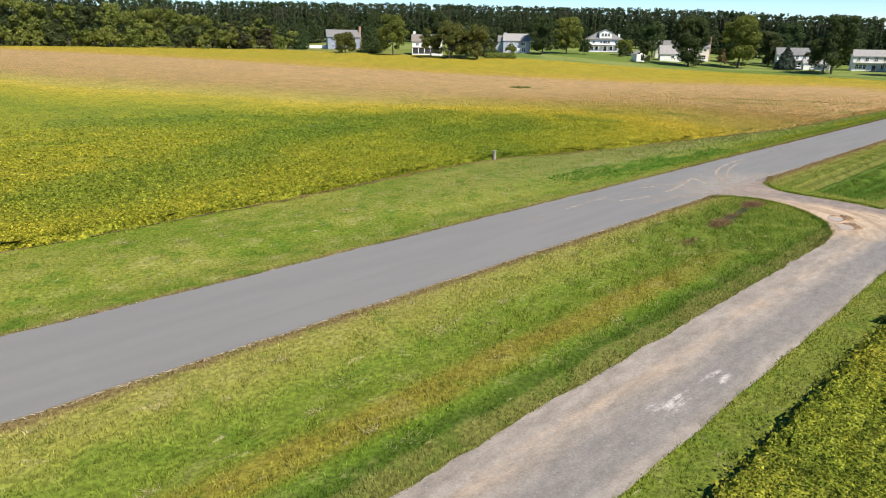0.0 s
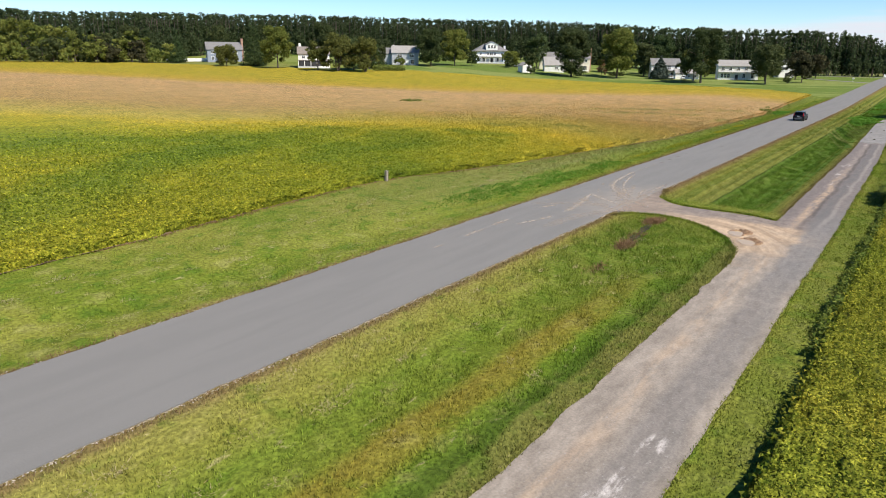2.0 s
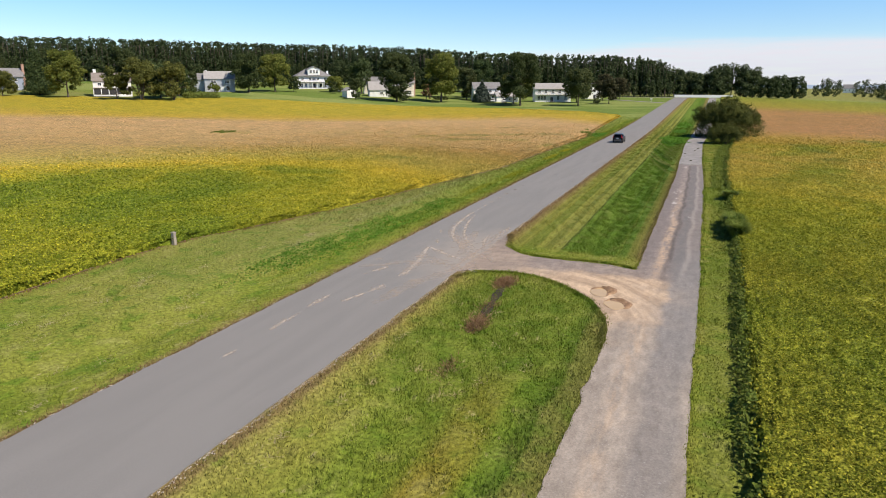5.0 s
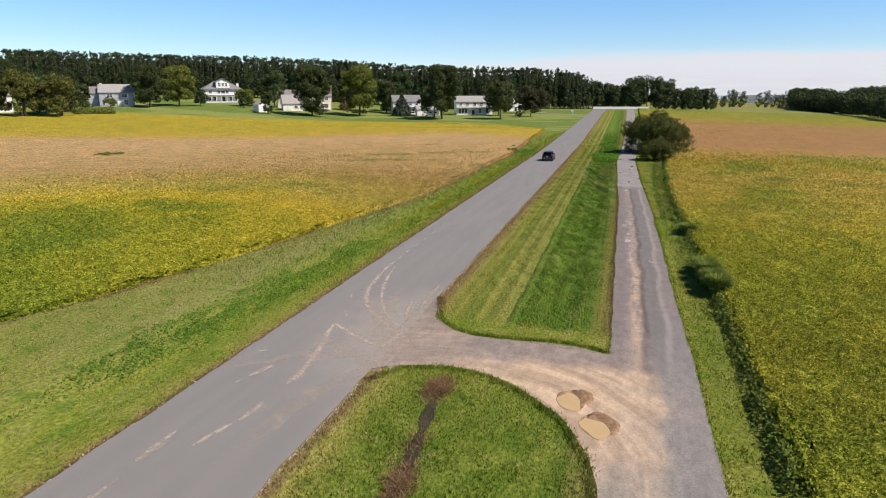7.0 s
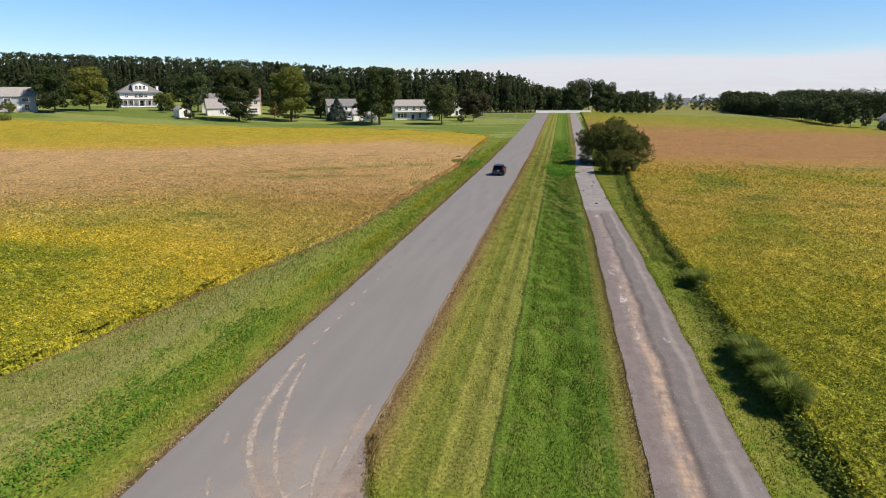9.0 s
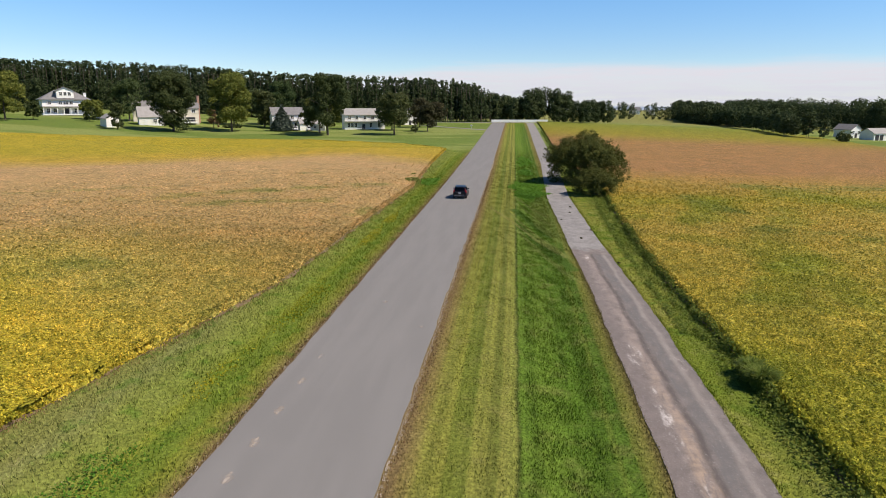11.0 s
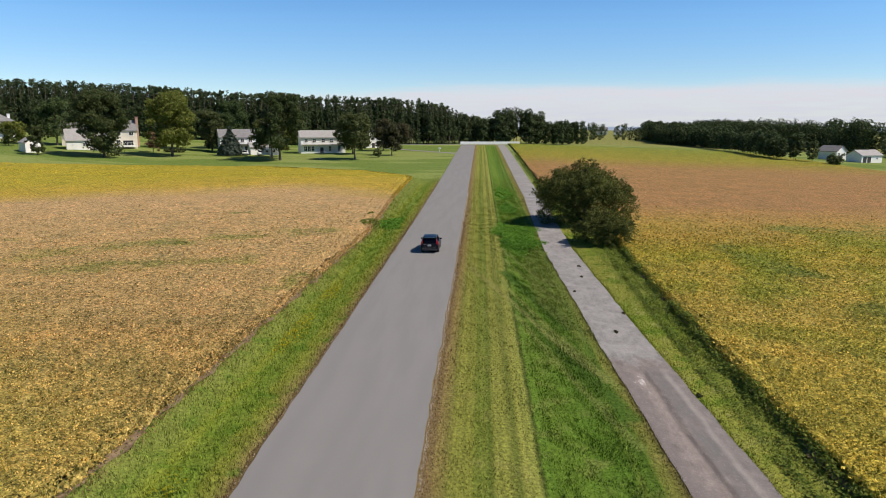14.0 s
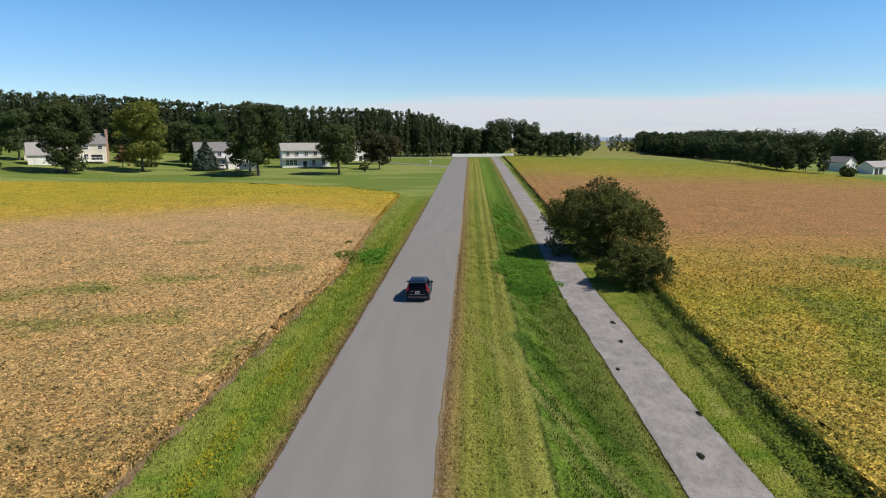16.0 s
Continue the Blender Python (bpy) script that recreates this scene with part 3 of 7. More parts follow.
OAK = foliage("oak_leaves", (0.032, 0.048, 0.019), (0.065, 0.086, 0.031), (0.122, 0.142, 0.054))
MAPLE = foliage("maple_leaves", (0.065, 0.09, 0.02), (0.145, 0.172, 0.036), (0.25, 0.26, 0.06))
PLUM = foliage("plum_leaves", (0.032, 0.032, 0.02), (0.06, 0.06, 0.03), (0.105, 0.10, 0.045))
SPRUCE = foliage("spruce_needles", (0.032, 0.054, 0.022), (0.062, 0.095, 0.034), (0.11, 0.15, 0.055))
BLUE = foliage("blue_needles", (0.05, 0.07, 0.055), (0.09, 0.115, 0.095), (0.14, 0.17, 0.14))
PINE = foliage("pine_needles", (0.028, 0.044, 0.020), (0.058, 0.084, 0.036), (0.115, 0.15, 0.062))
SCRUB = foliage("scrub_leaves", (0.085, 0.115, 0.026), (0.18, 0.215, 0.046), (0.30, 0.31, 0.09))
THICKET = foliage("thicket_leaves", (0.045, 0.058, 0.016), (0.092, 0.108, 0.026), (0.20, 0.205, 0.06))
WEED = foliage("weed_leaves", (0.06, 0.155, 0.018), (0.09, 0.215, 0.022), (0.14, 0.28, 0.035))
REED = foliage("reed_blades", (0.06, 0.10, 0.018), (0.125, 0.18, 0.03), (0.25, 0.29, 0.075))
DITCH = foliage("ditch_weed", (0.06, 0.105, 0.018), (0.12, 0.17, 0.028), (0.21, 0.25, 0.055))
GOLD = foliage("yellow_flowers", (0.16, 0.18, 0.015), (0.30, 0.28, 0.015), (0.42, 0.36, 0.02))
DEAD = foliage("dead_stalks", (0.13, 0.075, 0.04), (0.25, 0.15, 0.082), (0.40, 0.27, 0.155))
BARK = grained("bark", (0.075, 0.058, 0.045), (0.13, 0.105, 0.085), 1.5, 0.95, fine=8.0, bmp=0.8)


# ------------------------------------------------------------------ geometry helpers
def mesh_arrays(name, verts, faces, material, smooth=False):
    """A mesh from arrays: faces is (n, 3) or (n, 4)."""
    verts, faces = np.asarray(verts, np.float32), np.asarray(faces, np.int32)
    k = faces.shape[1]
    me = bpy.data.meshes.new(name)
    me.vertices.add(len(verts))
    me.vertices.foreach_set("co", verts.ravel())
    me.loops.add(faces.size)
    me.loops.foreach_set("vertex_index", faces.ravel())
    me.polygons.add(len(faces))
    me.polygons.foreach_set("loop_start", np.arange(0, faces.size, k, dtype=np.int32))
    me.polygons.foreach_set("loop_total", np.full(len(faces), k, np.int32))
    me.polygons.foreach_set("use_smooth", np.full(len(faces), smooth))
    me.update(calc_edges=True)
    me.materials.append(material)
    return me


def part(name, bm, material, parent, label="", smooth=False):
    """One bmesh as one mesh object under a thing or a part."""
    me = bpy.data.meshes.new(name)
    bm.normal_update()
    bm.to_mesh(me)
    bm.free()
    me.materials.append(material)
    if smooth:
        me.polygons.foreach_set("use_smooth", np.ones(len(me.polygons), bool))
    ob = new(name, me)
    if parent is not None:
        ob.parent = parent
    if label:
        tagged(ob, label)
    return ob


def mesh_part(name, me, parent):
    ob = new(name, me)
    ob.parent = parent
    return ob


def thing(name, m, label, category, group="", kind=""):
    ob = new(name)
    ob.empty_display_size = 0.2
    ob.matrix_world = m
    return tagged(ob, label, category, group, kind)


def add_box(bm, cx, cy, cz, sx, sy, sz, bev=0.0, rz=0.0):
    """A box with its middle at (cx, cy, cz)."""
    m = pose(cx, cy, cz, 0, 0, rz) @ Matrix.Diagonal((sx, sy, sz, 1))
    r = bmesh.ops.create_cube(bm, size=1.0, matrix=m)
    if bev:
        edges = list({e for v in r["verts"] for e in v.link_edges})
        bmesh.ops.bevel(bm, geom=edges, offset=bev, segments=1, affect="EDGES", profile=0.5)
    return bm


def box(cx, cy, cz, sx, sy, sz, bev=0.0, rz=0.0):
    return add_box(bmesh.new(), cx, cy, cz, sx, sy, sz, bev, rz)


def add_cyl(bm, p, q, r1, r2, seg=8):
    p, q = Vector(p), Vector(q)
    d = q - p
    m = Matrix.Translation((p + q) / 2) @ d.to_track_quat("Z", "Y").to_matrix().to_4x4()
    bmesh.ops.create_cone(bm, cap_ends=True, segments=seg, radius1=r1, radius2=r2, depth=d.length, matrix=m)
    return bm


def cyl(p, q, r1, r2, seg=8):
    return add_cyl(bmesh.new(), p, q, r1, r2, seg)


def sm(a, b, v):
    u = np.clip((np.asarray(v, float) - a) / (b - a), 0, 1)
    return u * u * (3 - 2 * u)


def height(x, y):
    """The lie of the land: level by the road, rising to the houses, falling away to the far right."""
    x, y = np.asarray(x, float), np.asarray(y, float)
    z = 3.2 * sm(150, 410, x) * (1 - sm(470, 760, x)) + (5.0 * sm(70, 270, y) + 3.0 * sm(220, 400, y)) * (1 - sm(900, 1500, np.hypot(x, y)))
    z = z + 2.6 * sm(80, 180, y) * sm(150, 290, x) * (1 - sm(900, 1500, np.hypot(x, y)))
    z -= 0.033 * np.clip(-y - 25, 0, 200) * sm(120, 330, x) * (1 - 0.6 * sm(450, 800, x))
    z -= 0.30 * np.exp(-((y + 10.7) / 1.6) ** 2) * sm(56, 64, x) * (1 - sm(380, 400, x))
    z -= 0.35 * np.exp(-((y - 7.0) / 2.2) ** 2) * (1 - sm(230, 260, x))
    z -= 0.28 * np.exp(-((y + 8.3) / 2.4) ** 2) * (1 - sm(34, 44, x))
    z -= 9.0 * sm(1400, 3500, np.hypot(x, y))
    return z


def hz(x, y):
    return float(height(x, y))


def lerp(xs, ys):
    return lambda v: np.interp(v, xs, ys)


def ribbon(name, xs, y0, y1, lift, material, ny=6, skirt=0.12):
    """A strip along x between the edges y0(x) and y1(x), lying lift over the ground, with a skirt at its sides."""
    xs = np.asarray(xs, float)
    rows = []
    a, b = y0(xs), y1(xs)
    for j in range(ny + 1):
        yy = a + (b - a) * j / ny
        rows.append(np.stack([xs, yy, height(xs, yy * 0 + (a + b) / 2) + lift], 1))
    lo, hi = rows[0].copy(), rows[-1].copy()
    lo[:, 2] -= skirt
    hi[:, 2] -= skirt
    grid = np.stack([lo, *rows, hi], 1)
    n, m = grid.shape[:2]
    i = (np.arange(n - 1)[:, None] * m + np.arange(m - 1)).ravel()
    faces = np.stack([i, i + m, i + m + 1, i + 1], 1)
    return mesh_arrays(name, grid.reshape(-1, 3), faces, material)


def wiggle(xs, amp, seed, scale=0.6):
    return np.array([noise.noise((x * scale, seed * 7.3, 0.4)) for x in xs]) * amp + np.array([noise.noise((x * scale * 4, seed * 3.1, 5.4)) for x in xs]) * amp * 0.5


# ------------------------------------------------------------------ ground
def spaced(lo, hi, fine_lo, fine_hi, d, grow=1.16):
    mid = list(np.arange(fine_lo, fine_hi + 1e-6, d))
    up, s = [], d
    while (up[-1] if up else fine_hi) < hi:
        s *= grow
        up.append((up[-1] if up else fine_hi) + s)
    down, s = [], d
    while (down[-1] if down else fine_lo) > lo:
        s *= grow
        down.append((down[-1] if down else fine_lo) - s)
    return np.array(down[::-1] + mid + up)


def build_ground():
    gx, gy = spaced(-4000, 4600, -20, 170, 1.0, 1.13), spaced(-4000, 4000, -24, 20, 0.5, 1.14)
    X, Y = np.meshgrid(gx, gy, indexing="ij")
    Z = height(X, Y)
    rng = np.random.default_rng(5)
    near = (np.abs(X - 90) < 115) & (np.abs(Y) < 30)
    off_road = (np.abs(Y) > 4.4) & ((Y > -13.2) | (Y < -18.6)) & ~((X > 44) & (X < 62) & (Y < 0) & (Y > -19))
    Z = Z + rng.normal(0, 0.035, Z.shape) * near * off_road
    n, m = X.shape
    i = (np.arange(n - 1)[:, None] * m + np.arange(m - 1)).ravel()
    faces = np.stack([i, i + m, i + m + 1, i + 1], 1)
    me = mesh_arrays("ground", np.stack([X, Y, Z], -1).reshape(-1, 3), faces, GRASS, True)
    tagged(new("ground", me), "rough mown green and yellowing grass beside the roads", "ground", kind="structure")
    far = mesh_arrays("far_water", [(1500, -6000, -5.6), (9000, -6000, -7), (9000, 6000, -7), (1500, 6000, -5.6)], [(0, 1, 2, 3)], SEA)
    tagged(new("far_water", far), "thin blue strip of distant water", "water", kind="structure")


build_ground()

# ------------------------------------------------------------------ roads
rx = np.arange(-60, 414.1, 0.5)
near_edge, far_edge = wiggle(rx, 0.09, 1), wiggle(rx, 0.09, 2)
me = ribbon("road", rx, lambda x: -3.44 + near_edge, lambda x: 3.44 + far_edge, 0.045, ASPHALT)
tagged(new("road", me), "straight grey worn asphalt country road without markings", "road", kind="structure")

cy = np.arange(-70, 60.1, 1.0)
v, f = [], []
for i, yy in enumerate(cy):
    for xx, dz in ((413.0, -0.1), (413.0, 0.05), (419.5, 0.05), (419.5, -0.1)):
        v.append((xx, yy, hz(416, yy) + dz))
    if i:
        for k in range(3):
            f.append((4 * i - 4 + k, 4 * i + k, 4 * i + k + 1, 4 * i - 3 + k))
tagged(new("cross_road", mesh_arrays("cross_road", v, [q[::-1] for q in f], ASPHALT)), "grey asphalt road across the far end", "road", kind="structure")

gl = lerp([-40, 20, 50, 100, 125, 150, 200, 413], [-14.2, -14.0, -14.0, -13.9, -13.4, -13.0, -14.1, -14.6])
gr = lerp([-40, 20, 50, 100, 125, 150, 200, 413], [-18.2, -18.0, -17.9, -17.3, -16.6, -16.3, -17.4, -18.2])
gx = np.arange(-40, 413.1, 0.5)
ge1, ge2 = wiggle(gx, 0.11, 3, 0.35), wiggle(gx, 0.10, 4, 0.35) + wiggle(gx, 0.12, 6, 0.8) * np.clip((52 - gx) / 8, 0, 1)
me = ribbon("gravel_track", gx, lambda x: gr(x) + ge1, lambda x: gl(x) + ge2, 0.03, GRAVEL, 8)
tagged(new("gravel_track", me), "old grey gravel track with sandy wheel lines", "track", kind="structure")


def curve_points(pts, n):
    """A smooth line through pts, as n points."""
    pts = np.array(pts, float)
    t = np.r_[0, np.cumsum(np.hypot(*np.diff(pts[:, :2], axis=0).T))]
    s = np.linspace(0, t[-1], n)
    out = np.stack([np.interp(s, t, pts[:, k]) for k in range(pts.shape[1])], 1)
    for _ in range(6):
        out[1:-1] = (out[:-2] + 2 * out[1:-1] + out[2:]) / 4
    return out


def build_turning():
    a = curve_points([(49.2, -2.9), (49.9, -3.7), (50.7, -5.0), (51.0, -6.6), (50.7, -8.4), (49.6, -10.3), (47.3, -12.4), (44.5, -13.6), (40.5, -14.3)], 40)
    b = curve_points([(62.0, -2.9), (59.5, -3.9), (57.0, -4.7), (55.6, -5.8), (55.0, -7.3), (55.0, -9.5), (55.1, -11.8), (54.6, -13.4), (54.0, -14.6)], 40)
    w = np.linspace(0, 1, 13)[None, :, None]
    a[:, 0] += wiggle(a[:, 1], 0.2, 8, 1.3)
    b[:, 0] += wiggle(b[:, 1], 0.2, 9, 1.3)
    g = a[:, None, :] * (1 - w) + b[:, None, :] * w
    z = height(g[..., 0], g[..., 1]) + 0.024
    z[:6] += np.linspace(0.0235, 0.0, 6)[:, None]
    z[-6:] += np.linspace(0, 0.012, 6)[:, None]
    n, m = g.shape[:2]
    i = (np.arange(n - 1)[:, None] * m + np.arange(m - 1)).ravel()
    me = mesh_arrays("turning", np.dstack([g, z]).reshape(-1, 3), np.stack([i, i + m, i + m + 1, i + 1], 1), GRAVEL)
    tagged(new("turning", me), "sandy gravel link between road and track", "track", kind="structure")


build_turning()


def streak(pts, width, material=None, lift=0.054, name="sand_streak"):
    """A thin broken smear of sand tracked onto the asphalt."""
    c = curve_points(pts, max(8, int(6 * len(pts))))
    d = np.gradient(c, axis=0)
    d /= np.hypot(d[:, 0], d[:, 1])[:, None] + 1e-9
    side = np.stack([-d[:, 1], d[:, 0]], 1)
    rng = random.Random(len(pts) * 7 + int(c[0, 0] * 10))
    wl = np.array([width * (0.45 + 0.6 * rng.random()) for _ in c]) * np.sin(np.linspace(0.15, pi - 0.15, len(c))) ** 0.5
    wr = np.array([width * (0.45 + 0.6 * rng.random()) for _ in c]) * np.sin(np.linspace(0.15, pi - 0.15, len(c))) ** 0.5
    l, r = c + side * wl[:, None], c - side * wr[:, None]
    v = np.stack([l, r], 1).reshape(-1, 2)
    v = np.c_[v, height(v[:, 0], v[:, 1] * 0) + lift]
    i = np.arange(len(c) - 1) * 2
    ob = new(name, mesh_arrays(name, v, np.stack([i, i + 1, i + 3, i + 2], 1), material or SAND))
    return tagged(ob, "pale smear of sand tracked onto the asphalt", "sand streak", "sand streaks", "structure")


spill = 0.0
for pts, w in (
    ([(68.5, 2.05), (67.5, 2.1), (64.5, 1.8), (61.3, 1.3), (59.7, 0.8), (57.8, -0.1), (56.4, -1.2), (55.0, -2.5)], 0.15),
    ([(54.9, 0.7), (54.0, -0.3), (52.9, -1.8), (52.3, -2.9)], 0.15), ([(54.8, 0.7), (53.1, 0.4), (51.4, -0.1), (49.8, -0.3), (48.1, -0.6), (47.2, -0.5)], 0.17),
    ([(45.4, -0.4), (44.5, -0.4), (43.7, -0.3)], 0.20), ([(43.5, -0.2), (42.4, 0.1), (41.6, 0.25)], 0.14), ([(48.9, 1.1), (48.2, 1.3), (47.5, 1.55)], 0.16), ([(47.1, 1.7), (46.7, 1.72)], 0.1),
    ([(50.5, 2.3), (50.2, 2.7)], 0.12), ([(42.4, 1.5), (41.2, 1.55), (40.2, 1.5)], 0.14), ([(39.2, 1.35), (38.0, 1.4), (36.6, 1.3)], 0.13),
    ([(67.3, 1.55), (64.4, 1.1), (61.5, 0.4), (59.2, -0.4), (57.1, -1.5), (55.3, -2.9)], 0.10), ([(54.7, -3.3), (53.4, -3.2), (52.3, -2.9)], 0.22),
    ([(70.5, 2.1), (69.6, 2.1)], 0.13), ([(72.4, 2.15), (71.6, 2.15)], 0.13), ([(74.6, 2.15), (73.8, 2.15)], 0.12), ([(77.2, 2.15), (76.4, 2.15)], 0.12),
    ([(80.0, 2.15), (79.2, 2.15)], 0.11), ([(83.2, 2.15), (82.4, 2.15)], 0.10), ([(86.4, 2.15), (85.7, 2.15)], 0.09), ([(60.3, 2.0), (59.4, 1.7)], 0.10), ([(57.2, 1.1), (56.2, 0.6)], 0.10),
    ([(57.8, -2.6), (56.0, -1.7), (55.2, -0.9)], 0.08), ([(34.0, 1.2), (33.0, 1.25)], 0.1), ([(60.0, -2.2), (58.2, -2.4), (56.4, -2.9)], 0.10), ([(63.5, -2.9), (61.0, -2.95), (58.8, -3.0)], 0.12),
    ([(96.5, 0.6), (96.1, 0.6)], 0.12), ([(91.6, -2.6), (91.2, -2.6)], 0.12)):
    spill += 0.00012
    streak(pts, w * (1.15 if len(pts) > 3 else 0.8), None, 0.0490 + spill)
    streak(pts, w * (3.0 if len(pts) > 3 else 2.2), FAINT, 0.0475 + spill * 0.25)
# broad thin spills of sand over the mouth of the turning
for pts, w in (([(48.2, 2.9), (49.5, 1.5), (50.2, 0.4), (50.8, -1.1), (51.1, -3.1)], 0.5), ([(49.8, -4.6), (51.6, -3.6), (54.0, -2.4), (57.5, -1.3), (61.0, -0.8)], 0.7), ([(49.4, -4.0), (50.4, -3.0), (51.6, -1.6), (52.2, 0.2)], 0.6),
               ([(52.5, -5.0), (55.0, -3.6), (58.5, -3.0), (63.0, -2.9)], 0.6), ([(51.0, -4.4), (49.5, -3.0), (46.5, -2.0), (42.0, -1.5)], 0.6), ([(53.0, -4.2), (55.5, -1.8), (59.5, 0.4)], 0.5)):
    spill += 0.00025
    streak(pts, w, FAINT, 0.0480 + spill)


def build_crumbs():
    """Pale loose stone along the ragged edge of the asphalt."""
    rng = np.random.default_rng(11)
    n = 8200
    x = rng.uniform(-8, 210, n)
    side = np.where(rng.random(n) < 0.8, -1, 1)
    y = side * (3.5 + np.abs(rng.normal(0, 0.10, n))) + np.interp(x, rx, near_edge) * (side < 0) + np.interp(x, rx, far_edge) * (side > 0)
    keep = ~((x > 48) & (x < 62) & (side < 0))
    x, y = x[keep], y[keep]
    s = rng.uniform(0.010, 0.034, len(x))
    base = np.stack([x, y, height(x, y) + 0.03], 1)
    o = np.array([(1, 0, 0), (-0.5, 0.87, 0), (-0.5, -0.87, 0), (0, 0, 0.8)])
    a = rng.uniform(0, 6.28, len(x))
    rot = np.stack([np.stack([np.cos(a), -np.sin(a), 0 * a], 1), np.stack([np.sin(a), np.cos(a), 0 * a], 1), np.stack([0 * a, 0 * a, 0 * a + 1], 1)], 1)
    v = base[:, None] + np.einsum("nij,kj->nki", rot, o) * s[:, None, None] * np.array([1.6, 1.2, 1.0])
    k = np.arange(len(x)) * 4
    f = np.concatenate([np.stack([k, k + 1, k + 3], 1), np.stack([k + 1, k + 2, k + 3], 1), np.stack([k + 2, k, k + 3], 1)])
    stone = grained("pale_stone", (0.52, 0.46, 0.39), (0.40, 0.345, 0.28), 3.0, 0.9)
    tagged(new("edge_gravel", mesh_arrays("edge_gravel", v.reshape(-1, 3), f, stone)), "pale loose stone along the broken asphalt edge", "gravel", kind="stuff")


build_crumbs()


def blob(cx, cy, rx_, ry_, seed, n=28, amp=0.18, rz=0.0):
    rng = random.Random(seed)
    ph = [rng.uniform(0, 6.28) for _ in range(4)]
    pts = []
    for i in range(n):
        a = 2 * pi * i / n
        k = 1 + amp * (0.6 * sin(2 * a + ph[0]) + 0.5 * sin(3 * a + ph[1]) + 0.3 * sin(5 * a + ph[2]))
        x, y = rx_ * k * cos(a), ry_ * k * sin(a)
        pts.append((cx + x * cos(rz) - y * sin(rz), cy + x * sin(rz) + y * cos(rz)))
    return pts


def build_puddle(cx, cy, rx_, ry_, rz, seed):
    z = hz(cx, cy) + 0.034
    inner, outer = blob(cx, cy, rx_, ry_, seed, rz=rz), blob(cx + 0.34, cy - 0.20, rx_ * 1.30, ry_ * 1.42, seed + 2, amp=0.26, rz=rz)
    top = thing("puddle", pose(cx, cy, z), "muddy tan puddle in a pothole of the sandy turning", "puddle", "puddles")
    v, n, rr = [], len(inner), random.Random(seed)
    for (ax, ay), (bx, by) in zip(inner, outer):
        out = (bx - cx) * 0.75 - (by - cy) * 0.65
        far = (0.004 + 0.10 * out) * rr.uniform(0.6, 1.4) if out > 0.1 else -0.012
        v += [(ax - cx, ay - cy, -0.004), ((ax + bx) / 2 - cx, (ay + by) / 2 - cy, far), (bx - cx, by - cy, -0.02)]
    f = []
    for i in range(n):
        j = (i + 1) % n
        for k in range(2):
            f.append((3 * i + k, 3 * i + k + 1, 3 * j + k + 1, 3 * j + k))
    mesh_part("rim", mesh_arrays("rim", v, f, MUDRIM, True), top)
    bm = bmesh.new()
    bm.faces.new([bm.verts.new((x - cx, y - cy, 0.006)) for x, y in inner])
    bmesh.ops.triangulate(bm, faces=bm.faces[:])
    part("water", bm, WATER, top, "still brown water")


build_puddle(48.7, -12.55, 0.72, 0.52, 0.2, 3)
build_puddle(46.75, -13.65, 0.72, 0.55, 0.5, 8)

# ------------------------------------------------------------------ crops
field_l = lerp([-60, 5, 24, 34, 44, 50, 57, 65, 83, 100, 130, 160, 200, 250], [15.0, 15.6, 16.8, 18.0, 18.9, 18.6, 16.6, 14.8, 12.2, 9.8, 9.3, 8.6, 10.2, 10.8])
field_r = lerp([-60, 20, 60, 90, 110, 125, 140, 165, 182, 215, 430], [-20.0, -20.1, -20.5, -20.4, -20.3, -20.7, -21.3, -22.6, -21.0, -19.2, -20.6])
# how far the crops reach: towards the houses, and towards the trees on the other side
end_r = lerp([-60, 430], [-124, -142])


def end_left(y):
    return np.interp(y, [0, 20, 60, 90, 130, 170, 190, 215, 260, 300, 330], [238, 245, 263, 262, 247, 232, 212, 205, 190, 178, 150])


def canopy(name, edge, outer, xs, ny, material, label, flip):
    """The closed top of a crop, with its side towards the road."""
    rng = np.random.default_rng(21 if flip else 22)
    a, b = edge(xs), outer(xs)
    t = np.linspace(0, 1, ny) ** 2.2
    A = a[:, None] + (b - a)[:, None] * t[None, :]
    X = np.repeat(xs[:, None], ny, 1)
    X = X + rng.normal(0, 0.12, X.shape)
    Y = A + rng.normal(0, 0.1, A.shape)
    H = 0.50 + rng.normal(0, 0.07, X.shape)
    H[:, 0] = 0.0
    H[:, 1] *= 0.8
    H[0], H[-1] = 0, 0
    Z = height(X, Y) + H - 0.02 * (H == 0)
    n, m = X.shape
    i = (np.arange(n - 1)[:, None] * m + np.arange(m - 1)).ravel()
    f = np.stack([i, i + m, i + m + 1, i + 1], 1)
    if flip:
        f = f[:, ::-1]
    me = mesh_arrays(name, np.stack([X, Y, Z], -1).reshape(-1, 3), f, material, True)
    return tagged(new(name, me), label, "crop field", kind="stuff")


